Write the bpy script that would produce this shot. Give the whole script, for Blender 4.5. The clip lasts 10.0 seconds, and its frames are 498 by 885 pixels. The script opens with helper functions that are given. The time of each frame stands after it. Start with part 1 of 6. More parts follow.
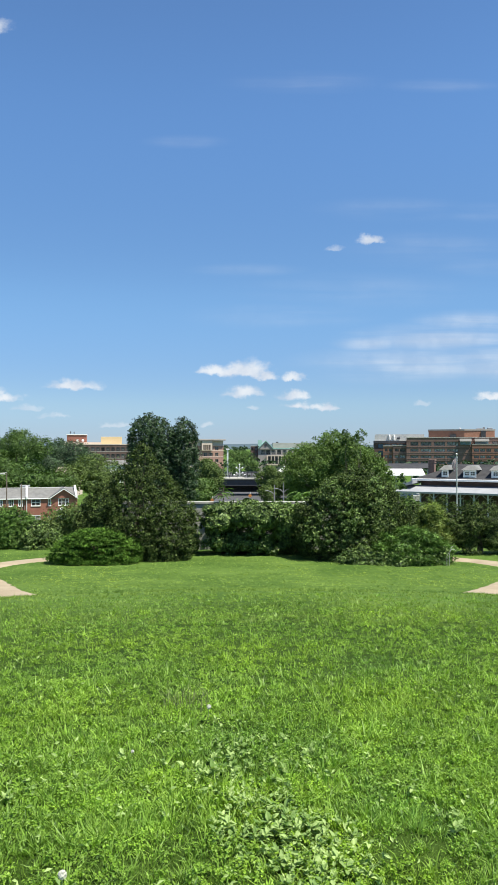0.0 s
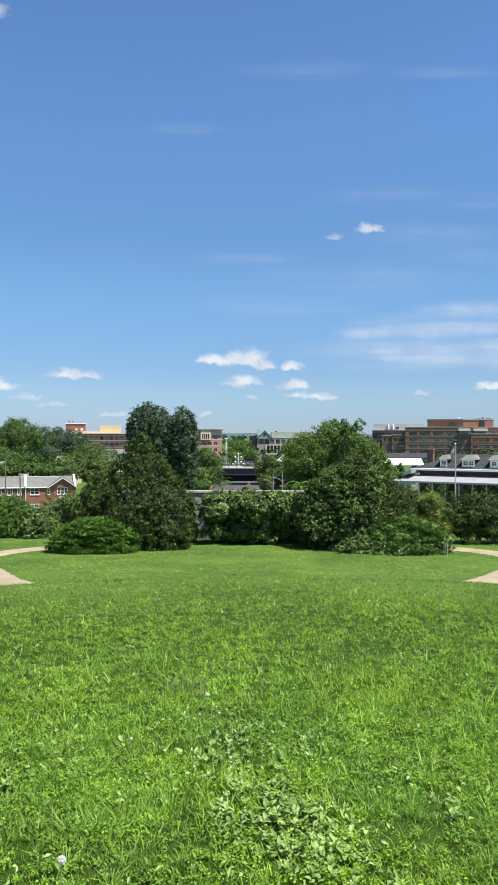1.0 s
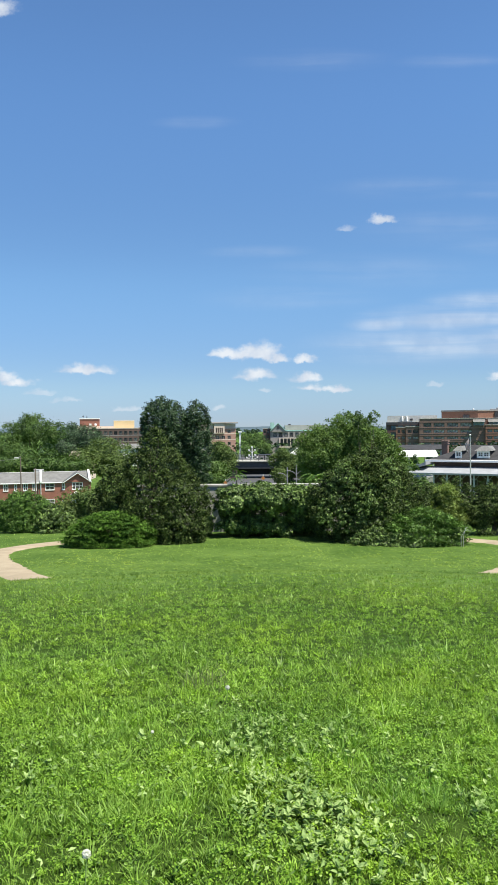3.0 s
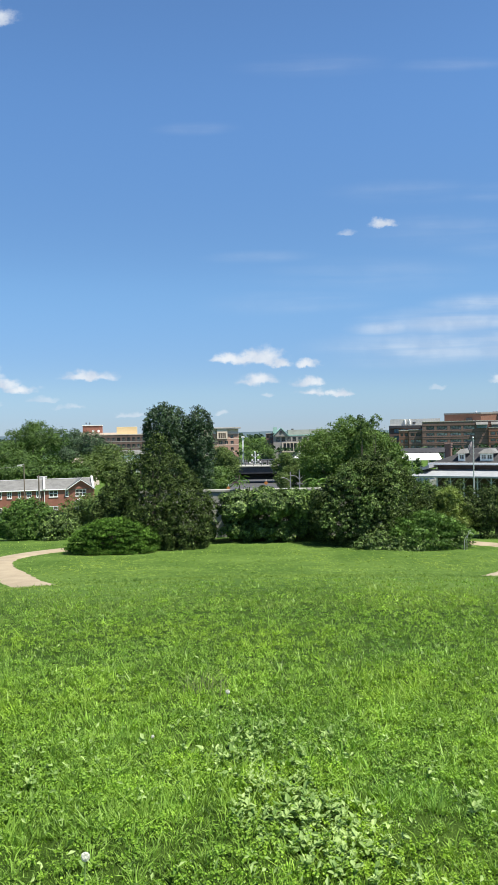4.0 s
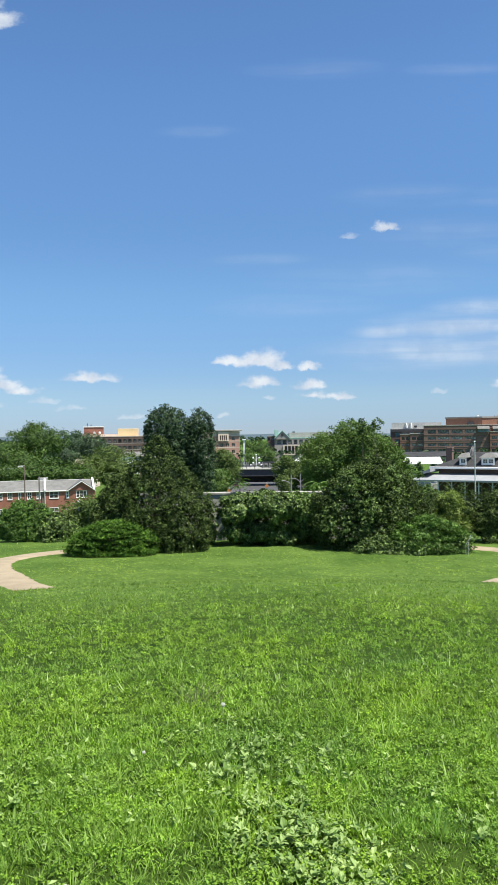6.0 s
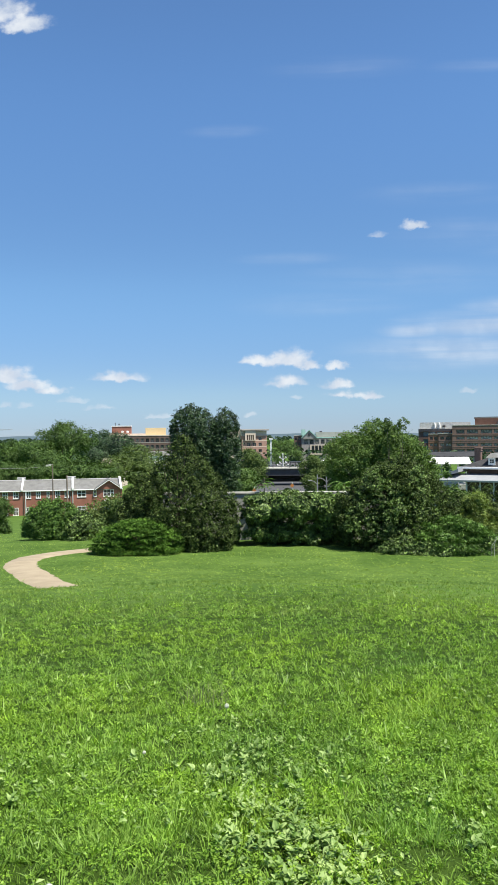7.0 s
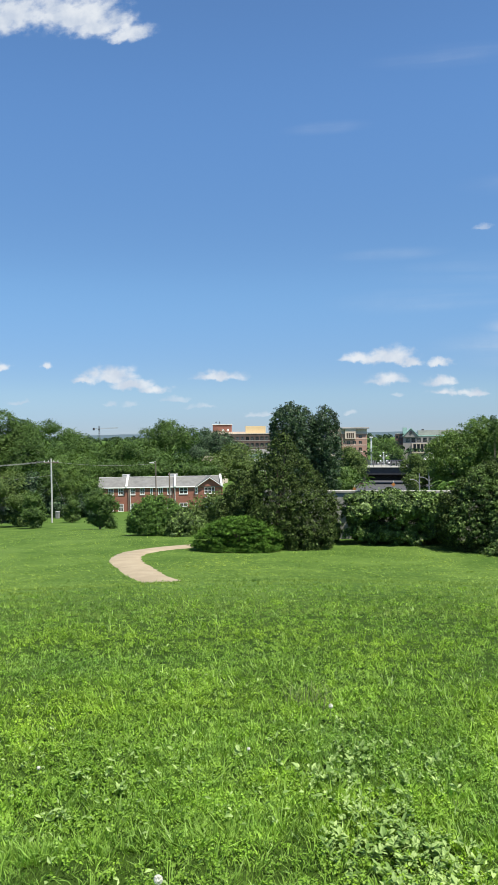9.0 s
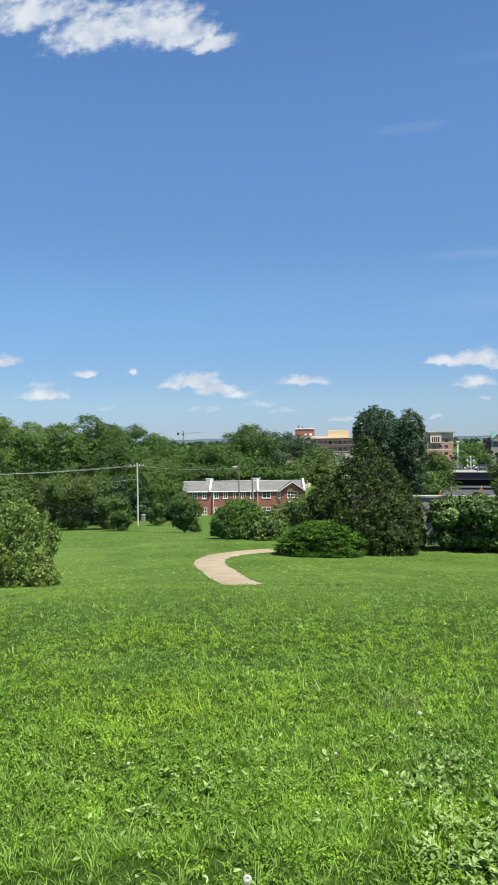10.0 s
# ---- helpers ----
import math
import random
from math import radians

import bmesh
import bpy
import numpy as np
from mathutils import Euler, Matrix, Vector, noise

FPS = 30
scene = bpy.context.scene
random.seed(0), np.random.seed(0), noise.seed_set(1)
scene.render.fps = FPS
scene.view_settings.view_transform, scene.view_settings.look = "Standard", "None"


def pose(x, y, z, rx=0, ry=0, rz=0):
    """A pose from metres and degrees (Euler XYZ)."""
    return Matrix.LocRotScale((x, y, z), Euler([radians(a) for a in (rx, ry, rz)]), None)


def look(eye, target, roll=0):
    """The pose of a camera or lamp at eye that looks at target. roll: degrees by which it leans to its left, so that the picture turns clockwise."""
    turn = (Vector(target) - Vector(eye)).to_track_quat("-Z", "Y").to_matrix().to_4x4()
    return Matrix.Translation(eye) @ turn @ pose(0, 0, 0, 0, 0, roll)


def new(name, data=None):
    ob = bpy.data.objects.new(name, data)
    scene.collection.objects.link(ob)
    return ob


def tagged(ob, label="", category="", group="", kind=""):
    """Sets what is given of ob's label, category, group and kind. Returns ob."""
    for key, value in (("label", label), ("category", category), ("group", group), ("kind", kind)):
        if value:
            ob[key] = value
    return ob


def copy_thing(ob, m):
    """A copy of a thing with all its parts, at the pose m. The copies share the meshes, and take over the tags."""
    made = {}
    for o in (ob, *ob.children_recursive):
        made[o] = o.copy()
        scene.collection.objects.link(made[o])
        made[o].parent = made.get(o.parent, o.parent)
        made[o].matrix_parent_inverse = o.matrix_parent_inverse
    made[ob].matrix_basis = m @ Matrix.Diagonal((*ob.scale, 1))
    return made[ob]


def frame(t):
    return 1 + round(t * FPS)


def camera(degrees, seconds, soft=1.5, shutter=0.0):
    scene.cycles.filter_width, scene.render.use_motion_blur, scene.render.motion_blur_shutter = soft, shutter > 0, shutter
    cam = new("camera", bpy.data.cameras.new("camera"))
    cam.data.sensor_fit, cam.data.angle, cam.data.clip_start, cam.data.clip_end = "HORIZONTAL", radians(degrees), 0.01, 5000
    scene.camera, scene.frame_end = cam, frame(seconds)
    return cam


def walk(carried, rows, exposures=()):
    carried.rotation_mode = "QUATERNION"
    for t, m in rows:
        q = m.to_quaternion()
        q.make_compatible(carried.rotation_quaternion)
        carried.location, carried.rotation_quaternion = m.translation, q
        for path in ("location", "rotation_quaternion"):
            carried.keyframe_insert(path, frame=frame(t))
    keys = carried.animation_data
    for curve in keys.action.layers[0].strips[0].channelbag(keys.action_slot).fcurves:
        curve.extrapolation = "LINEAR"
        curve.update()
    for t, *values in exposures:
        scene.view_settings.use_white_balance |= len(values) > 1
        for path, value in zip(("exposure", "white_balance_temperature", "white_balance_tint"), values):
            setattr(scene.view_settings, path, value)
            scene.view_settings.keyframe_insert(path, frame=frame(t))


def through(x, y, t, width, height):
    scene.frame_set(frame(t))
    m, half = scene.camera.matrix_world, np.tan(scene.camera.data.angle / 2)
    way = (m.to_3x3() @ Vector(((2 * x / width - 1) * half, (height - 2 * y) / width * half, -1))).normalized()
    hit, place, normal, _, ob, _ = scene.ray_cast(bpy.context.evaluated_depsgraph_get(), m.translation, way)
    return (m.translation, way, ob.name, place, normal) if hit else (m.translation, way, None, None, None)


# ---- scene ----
from math import cos, sin, pi, hypot, atan2

cam = camera(36.0, 10.0, soft=0.95)
PATH = [
    (0, (-0.235, 0.12, 1.583), (-0.232, 2.12, 1.589), -0.0),
    (0.5, (-0.229, 0.12, 1.583), (-0.225, 2.12, 1.575), -0.0),
    (1, (-0.234, 0.117, 1.583), (-0.228, 2.117, 1.561), 0.1),
    (1.5, (-0.243, 0.119, 1.584), (-0.24, 2.119, 1.55), 0.0),
    (2, (-0.271, 0.16, 1.573), (-0.276, 2.159, 1.532), 0.1),
    (2.5, (-0.27, 0.165, 1.571), (-0.288, 2.164, 1.529), -0.1),
    (4, (-0.225, 0.113, 1.576), (-0.262, 2.113, 1.55), -1.1),
    (4.5, (-0.214, 0.119, 1.585), (-0.245, 2.119, 1.563), -1.1),
    (5, (-0.233, 0.18, 1.583), (-0.255, 2.18, 1.562), -1.0),
    (6.5, (-0.144, 0.286, 1.585), (-0.21, 2.285, 1.566), -0.5),
    (7, (-0.067, 0.285, 1.593), (-0.178, 2.282, 1.573), -0.6),
    (7.5, (-0.061, 0.296, 1.588), (-0.226, 2.289, 1.563), -0.8),
    (8, (-0.075, 0.296, 1.585), (-0.305, 2.282, 1.556), -0.7),
    (8.5, (-0.09, 0.315, 1.578), (-0.387, 2.293, 1.55), -0.6),
    (9, (-0.099, 0.317, 1.586), (-0.467, 2.282, 1.564), -0.6),
    (9.5, (-0.111, 0.319, 1.582), (-0.566, 2.267, 1.567), -0.6),
    (10, (-0.121, 0.322, 1.57), (-0.698, 2.237, 1.562), -0.7),
]
walk(cam, [(t, look(eye, target, roll)) for t, eye, target, roll in PATH], exposures=[(0, 0.81), (6.5, 0.8), (8, 0.77), (10, 0.71)])

# ---------------------------------------------------------------- light
SUN_UP, SUN_TURN = 64.0, 122.0      # elevation; bearing clockwise from +y
sun_way = Vector((sin(radians(SUN_TURN)) * cos(radians(SUN_UP)), cos(radians(SUN_TURN)) * cos(radians(SUN_UP)), sin(radians(SUN_UP))))
sun = new("sun", bpy.data.lights.new("sun", "SUN"))
sun.data.energy, sun.data.angle, sun.data.color = 4.8, radians(0.53), (1.0, 0.95, 0.84)
sun.matrix_world = look(sun_way * 50, (0, 0, 0))

# fair-weather clouds: bearing tangent, elevation tangent, half width, half height
CUMULUS = [
    (-0.0396, 0.0978, 0.0281, 0.0107), (0.0009, 0.0999, 0.0363, 0.0165), (-0.0065, 0.0705, 0.0281, 0.0116), (0.0598, 0.0896, 0.0165, 0.0083), (0.0583, 0.0653, 0.0215, 0.0099), (0.0266, 0.0926, 0.0165, 0.0107), (-0.0230, 0.0985, 0.0363, 0.0107), (0.0621, 0.0526, 0.0198, 0.0074), (0.1039, 0.0503, 0.0215, 0.0066),
    (-0.2287, 0.0787, 0.0380, 0.0099), (0.1594, 0.2694, 0.0206, 0.0091), (-0.3170, 0.0647, 0.0248, 0.0099), (0.3161, 0.0645, 0.0231, 0.0083),
    (-0.3792, 0.0847, 0.0462, 0.0182), (-0.3461, 0.0711, 0.0363, 0.0132), (-0.3160, 0.0655, 0.0231, 0.0083), (-0.4173, 0.0796, 0.0215, 0.0083), (-0.5499, 0.1003, 0.0215, 0.0099), (-0.4726, 0.0999, 0.0099, 0.0066), (-0.6203, 0.0711, 0.0454, 0.0140),
    (-0.6823, 0.1255, 0.0314, 0.0132), (-0.6262, 0.6462, 0.0990, 0.0479), (-0.5246, 0.6042, 0.0908, 0.0545), (-0.4363, 0.5973, 0.0743, 0.0495), (-0.3483, 0.5497, 0.0396, 0.0198), (-0.4107, 0.5850, 0.0660, 0.0413), (-0.6543, 0.6931, 0.1238, 0.0578), (-0.3939, 0.5704, 0.0578, 0.0330),
]
FAINT_CUMULUS = [(0.1039, 0.0506, 0.0215, 0.0058), (0.0708, 0.0528, 0.0149, 0.0058), (0.0067, 0.0499, 0.0116, 0.0050), (0.1137, 0.2576, 0.0124, 0.0066), (0.2276, 0.0542, 0.0149, 0.0050), (-0.0522, 0.0271, 0.0099, 0.0041), (-0.2861, 0.0500, 0.0248, 0.0050), (-0.2493, 0.0390, 0.0281, 0.0058),
                 (-0.5188, 0.0487, 0.0182, 0.0050), (-0.3547, 0.0433, 0.0182, 0.0058), (-0.2465, 0.0385, 0.0231, 0.0050), (-0.3797, 0.0439, 0.0116, 0.0050), (-0.6201, 0.0861, 0.0330, 0.0099), (-0.1721, 0.0264, 0.0248, 0.0050)]
CIRRUS = [(0.2587, 0.1382, 0.1073, 0.0182), (0.3029, 0.1603, 0.0743, 0.0132), (0.2144, 0.1050, 0.1238, 0.0215), (0.3176, 0.1087, 0.0825, 0.0248), (0.1592, 0.1345, 0.0413, 0.0132)]
FAINT_CIRRUS = [(0.1926, 0.3077, 0.0908, 0.0149), (0.0748, 0.4737, 0.0908, 0.0132), (0.2517, 0.4700, 0.0743, 0.0083), (0.2367, 0.2561, 0.1073, 0.0215), (0.1482, 0.2008, 0.1403, 0.0215), (-0.0800, 0.3962, 0.0495, 0.0083), (0.0009, 0.2281, 0.0660, 0.0083),
                (0.3030, 0.2340, 0.0660, 0.0132), (0.0451, 0.1677, 0.1073, 0.0165), (0.3031, 0.3040, 0.0495, 0.0116)]


world = bpy.data.worlds.new("world")
scene.world = world
world.use_nodes = True


class Nodes:
    """Short ways to add and join shader nodes."""

    def __init__(self, tree):
        self.tree = tree
        tree.nodes.clear()

    def add(self, kind):
        return self.tree.nodes.new(kind)

    def put(self, socket, value):
        if isinstance(value, bpy.types.NodeSocket):
            self.tree.links.new(value, socket)
        elif value is not None:
            socket.default_value = value

    def math(self, op, a, b=None, c=None, clamp=False):
        n = self.add("ShaderNodeMath")
        n.operation, n.use_clamp = op, clamp
        for s, v in zip(n.inputs, (a, b, c)):
            self.put(s, v)
        return n.outputs[0]

    def vec(self, op, a, b=None, out=0):
        n = self.add("ShaderNodeVectorMath")
        n.operation = op
        self.put(n.inputs[0], a)
        if b is not None:
            self.put(n.inputs[1], b)
        return n.outputs[out]

    def noise(self, at, scale, detail=4.0, rough=0.55, lac=2.0, distort=0.0):
        n = self.add("ShaderNodeTexNoise")
        for key, v in (("Vector", at), ("Scale", scale), ("Detail", detail), ("Roughness", rough), ("Lacunarity", lac), ("Distortion", distort)):
            self.put(n.inputs[key], v)
        return n.outputs["Fac"]

    def smooth(self, v, a, b):
        n = self.add("ShaderNodeMapRange")
        n.interpolation_type = "SMOOTHSTEP"
        for s, x in zip(n.inputs, (v, a, b, 0.0, 1.0)):
            self.put(s, x)
        return n.outputs[0]

    def mix(self, fac, a, b, blend="MIX"):
        n = self.add("ShaderNodeMix")
        n.data_type, n.blend_type = "RGBA", blend
        for s, v in ((n.inputs[0], fac), (n.inputs[6], a), (n.inputs[7], b)):
            self.put(s, (*v, 1) if isinstance(v, tuple) and len(v) == 3 else v)
        return n.outputs[2]


def build_sky():
    k = Nodes(world.node_tree)
    way = k.add("ShaderNodeTexCoord").outputs["Generated"]
    sky = k.add("ShaderNodeTexSky")
    sky.sky_type, sky.sun_disc, sky.sun_elevation, sky.sun_rotation = "NISHITA", False, radians(SUN_UP), radians(SUN_TURN)
    sky.altitude, sky.air_density, sky.dust_density, sky.ozone_density = 30.0, 1.0, 0.0, 4.0
    sep = k.add("ShaderNodeSeparateXYZ")
    k.put(sep.inputs[0], way)
    x, y, z = sep.outputs
    depth = k.math("MAXIMUM", y, 0.05)
    comb = k.add("ShaderNodeCombineXYZ")
    k.put(comb.inputs[0], k.math("DIVIDE", x, depth))
    k.put(comb.inputs[1], k.math("DIVIDE", z, depth))
    flat = comb.outputs[0]
    ahead = k.math("GREATER_THAN", y, 0.06)

    def field(items, at):
        total = None
        for u, v, su, sv in items:
            d = k.vec("LENGTH", k.vec("MULTIPLY", k.vec("SUBTRACT", at, (u, v, 0)), (1 / su, 1 / sv, 0)), out=1)
            total = d if total is None else k.math("MINIMUM", total, d)
        return k.math("SUBTRACT", 1.0, total)

    def heaps(items, at):
        """Like field, with flat undersides."""
        total = None
        for u, v, su, sv in items:
            part_xyz = k.add("ShaderNodeSeparateXYZ")
            k.put(part_xyz.inputs[0], k.vec("MULTIPLY", k.vec("SUBTRACT", at, (u, v - 0.35 * sv, 0)), (1 / su, 1 / sv, 0)))
            h = k.math("MAXIMUM", part_xyz.outputs[1], k.math("MULTIPLY", part_xyz.outputs[1], -2.4))
            d = k.math("SQRT", k.math("ADD", k.math("POWER", k.math("ABSOLUTE", part_xyz.outputs[0]), 2.0), k.math("MULTIPLY", h, h)))
            total = d if total is None else k.math("MINIMUM", total, d)
        return k.math("SUBTRACT", 1.0, total)

    warp = k.add("ShaderNodeTexNoise")
    for key, v in (("Vector", flat), ("Scale", 55.0), ("Detail", 5.0), ("Roughness", 0.6)):
        k.put(warp.inputs[key], v)
    bent = k.vec("ADD", flat, k.vec("MULTIPLY", k.vec("SUBTRACT", warp.outputs["Color"], (0.5, 0.5, 0.5)), (0.022, 0.016, 0.0)))
    puff = k.noise(k.vec("MULTIPLY", flat, (1.0, 1.5, 1.0)), 44.0, 5.0, 0.52)
    body = heaps(CUMULUS, bent)
    thin = k.math("MULTIPLY", k.smooth(k.math("ADD", heaps(FAINT_CUMULUS, bent), k.math("MULTIPLY", k.math("SUBTRACT", puff, 0.5), 1.6)), -0.1, 0.8), 0.4)
    amount = k.math("ADD", k.math("MULTIPLY", body, 0.9), k.math("MULTIPLY", k.math("SUBTRACT", puff, 0.5), 1.7))
    cumulus = k.math("MULTIPLY", k.smooth(amount, -0.22, 0.72), k.smooth(body, -0.4, 0.1))
    tilted = k.add("ShaderNodeMapping")
    k.put(tilted.inputs["Vector"], flat)
    tilted.inputs["Rotation"].default_value, tilted.inputs["Scale"].default_value = (0, 0, radians(5)), (1.0, 13.0, 1.0)
    wisps = k.noise(tilted.outputs[0], 4.5, 5.0, 0.52, 2.0, 0.35)
    streak = k.smooth(wisps, 0.18, 0.8)
    faint = k.math("MULTIPLY", k.smooth(field(FAINT_CIRRUS, flat), -0.4, 0.8), 0.18)
    veil = k.math("MULTIPLY", k.math("MAXIMUM", k.smooth(field(CIRRUS, flat), -0.5, 0.9), faint), streak)
    cloud = k.math("MULTIPLY", k.math("MAXIMUM", k.math("MULTIPLY", cumulus, 0.92), k.math("MAXIMUM", thin, k.math("MULTIPLY", veil, 0.55))), ahead)
    # unseen scattered cloud over the rest of the sky, thickened to whiten fill light
    high = k.add("ShaderNodeCombineXYZ")
    up = k.math("MAXIMUM", z, 0.08)
    k.put(high.inputs[0], k.math("DIVIDE", x, up))
    k.put(high.inputs[1], k.math("DIVIDE", y, up))
    rest = k.math("MULTIPLY", k.smooth(k.noise(high.outputs[0], 1.4, 5.0, 0.55), 0.53, 0.69), k.math("MULTIPLY", k.math("LESS_THAN", y, 0.06), k.smooth(z, 0.02, 0.2)))
    cloud = k.math("MAXIMUM", cloud, k.math("MULTIPLY", rest, 0.8))
    shade = k.noise(flat, 26.0, 4.0, 0.5)
    white = k.mix(k.smooth(shade, 0.35, 0.65), (4.9, 5.45, 6.3), (6.7, 7.0, 7.3))
    hue = k.add("ShaderNodeHueSaturation")
    k.put(hue.inputs["Saturation"], SKY_SAT)
    k.put(hue.inputs["Color"], sky.outputs[0])
    # the air's own colour, paler and greyer towards the horizon
    band = k.add("ShaderNodeValToRGB")
    band.color_ramp.interpolation = "EASE"
    for pos, col in SKY_BANDS:
        e = band.color_ramp.elements.new(pos)
        e.color = (*col, 1)
    band.color_ramp.elements.remove(band.color_ramp.elements[0])
    band.color_ramp.elements.remove(band.color_ramp.elements[-1])
    k.put(band.inputs[0], k.math("MAXIMUM", z, 0.0))
    tint = k.mix(1.0, hue.outputs[0], band.outputs[0], "MULTIPLY")
    colour = k.mix(cloud, tint, white)
    back = k.add("ShaderNodeBackground")
    k.put(back.inputs[0], colour)
    k.put(back.inputs[1], SKY_STRENGTH)
    out = k.add("ShaderNodeOutputWorld")
    k.put(out.inputs[0], back.outputs[0])


SKY_SAT, SKY_STRENGTH = 1.0, 0.075
SKY_BANDS = [(0.001, (0.42, 0.56, 0.90)), (0.06, (0.55, 0.67, 0.88)), (0.2, (0.71, 0.89, 1.03)), (0.42, (0.86, 1.10, 1.27)), (0.56, (0.85, 1.06, 1.22)), (0.8, (1.0, 0.98, 1.08)), (0.999, (1.0, 0.97, 1.05))]
build_sky()

# ---------------------------------------------------------------- materials


def material(name, a, b, scale=3.0, rough=0.85, bump=0.0, fine=40.0, metal=0.0, island=0.0, spread=0.0, stain=None, spec=0.5):
    """A worn surface: two colours at two scales, with grain relief; island and spread vary it from piece to piece."""
    m = bpy.data.materials.new(name)
    m.use_nodes = True
    k = Nodes(m.node_tree)
    at = k.add("ShaderNodeTexCoord").outputs["Object"]
    broad, grain = k.noise(at, scale, 4.0, 0.6), k.noise(at, fine, 3.0, 0.6)
    colour = k.mix(k.smooth(k.math("ADD", k.math("MULTIPLY", broad, 0.65), k.math("MULTIPLY", grain, 0.35)), 0.32, 0.68), a, b)
    if stain:
        colour = k.mix(k.math("MULTIPLY", k.smooth(k.noise(at, scale * 0.23, 5.0, 0.65), 0.52, 0.7), 0.6), colour, stain)
    if island or spread:
        src = k.add("ShaderNodeNewGeometry").outputs["Random Per Island"] if island else k.add("ShaderNodeObjectInfo").outputs["Random"]
        w = island or spread
        hsv = k.add("ShaderNodeHueSaturation")
        k.put(hsv.inputs["Value"], k.math("ADD", k.math("MULTIPLY", src, w), 1.0 - w / 2))
        k.put(hsv.inputs["Color"], colour)
        colour = hsv.outputs[0]
    p = k.add("ShaderNodeBsdfPrincipled")
    k.put(p.inputs["Base Color"], colour)
    k.put(p.inputs["Roughness"], k.math("ADD", k.math("MULTIPLY", grain, 0.16), rough - 0.08, clamp=True))
    k.put(p.inputs["Metallic"], metal)
    k.put(p.inputs["Specular IOR Level"], spec)
    if bump:
        n = k.add("ShaderNodeBump")
        k.put(n.inputs["Strength"], 0.6)
        k.put(n.inputs["Distance"], bump)
        k.put(n.inputs["Height"], k.math("ADD", grain, k.math("MULTIPLY", broad, 0.5)))
        k.put(p.inputs["Normal"], n.outputs[0])
    out = k.add("ShaderNodeOutputMaterial")
    k.put(out.inputs[0], p.outputs[0])
    return m


def leafage(name, dark, light, patch=0.6, pale=None, rough=0.5, through=0.3, spec=0.4, vary=0.7, drifts=None, keen=1.8):
    """Leaves that vary one by one and in drifts, and let some light through."""
    m = bpy.data.materials.new(name)
    m.use_nodes = True
    k = Nodes(m.node_tree)
    geo = k.add("ShaderNodeNewGeometry")
    one = geo.outputs["Random Per Island"]
    drift = k.noise(geo.outputs["Position"], patch, 3.0, 0.6)
    f = k.math("ADD", k.math("MULTIPLY", k.math("POWER", one, keen), vary), k.math("MULTIPLY", k.smooth(drift, 0.3, 0.7), 1.0 - vary))
    colour = k.mix(f, dark, light)
    if pale:
        colour = k.mix(k.math("MULTIPLY", k.smooth(k.noise(geo.outputs["Position"], patch * 0.37, 3.0, 0.6), 0.48, 0.68), 0.5), colour, pale)
    if drifts:
        for tone, scale, lo, hi, much in drifts:
            spot = k.smooth(k.noise(geo.outputs["Position"], scale, 3.0, 0.55), lo, hi)
            colour = k.mix(k.math("MULTIPLY", spot, much), colour, k.mix(1.0, colour, tone, "MULTIPLY"))
    p = k.add("ShaderNodeBsdfPrincipled")
    k.put(p.inputs["Base Color"], colour)
    k.put(p.inputs["Roughness"], rough)
    k.put(p.inputs["Specular IOR Level"], spec)
    t = k.add("ShaderNodeBsdfTranslucent")
    k.put(t.inputs[0], k.mix(1.0, colour, (1.25, 1.3, 0.55), "MULTIPLY"))
    s = k.add("ShaderNodeMixShader")
    k.put(s.inputs[0], through)
    k.put(s.inputs[1], p.outputs[0])
    k.put(s.inputs[2], t.outputs[0])
    out = k.add("ShaderNodeOutputMaterial")
    k.put(out.inputs[0], s.outputs[0])
    return m


LAWN_DRIFTS = [((1.16, 1.1, 0.85), 0.5, 0.46, 0.62, 0.9), ((0.76, 0.85, 1.2), 0.4, 0.5, 0.64, 0.6), ((1.35, 1.3, 1.2), 2.4, 0.5, 0.62, 0.8), ((0.62, 0.7, 0.8), 6.0, 0.54, 0.66, 0.6)]
M_GRASS = leafage("grass", (0.07, 0.145, 0.016), (0.33, 0.535, 0.09), 7.0, (0.30, 0.46, 0.085), 0.45, 0.35, 0.3, 0.65, drifts=LAWN_DRIFTS, keen=1.3)
# short grass leaves darkened to stand in for shade between the tussocks
M_SWARD = leafage("short_grass", (0.028, 0.065, 0.008), (0.28, 0.45, 0.065), 7.0, None, 0.5, 0.3, 0.2, 0.75, drifts=LAWN_DRIFTS, keen=1.9)
M_GRASS_FAR = leafage("meadow_grass", (0.115, 0.19, 0.036), (0.325, 0.455, 0.105), 0.5, (0.31, 0.41, 0.095), 0.6, 0.3, 0.12, 0.7,
                      drifts=[((0.72, 0.8, 0.95), 0.35, 0.5, 0.62, 0.8), ((1.25, 1.15, 0.95), 0.22, 0.52, 0.66, 0.7), ((0.74, 0.8, 0.9), 3.0, 0.5, 0.64, 0.7), ((1.18, 1.15, 1.05), 5.0, 0.52, 0.62, 0.6)])
M_CLOVER = leafage("clover", (0.065, 0.15, 0.010), (0.29, 0.48, 0.055), 6.0, (0.28, 0.43, 0.06), 0.45, 0.35, 0.3, 0.7, drifts=LAWN_DRIFTS, keen=1.3)
M_WEED = leafage("weed_leaf", (0.11, 0.21, 0.04), (0.48, 0.61, 0.23), 2.5, None, 0.5, 0.3, 0.2, keen=1.5)
M_HOLLY = leafage("holly_leaf", (0.005, 0.014, 0.003), (0.185, 0.265, 0.07), 3.2, (0.055, 0.09, 0.017), 0.45, 0.03, 0.12, 0.8, keen=3.0)
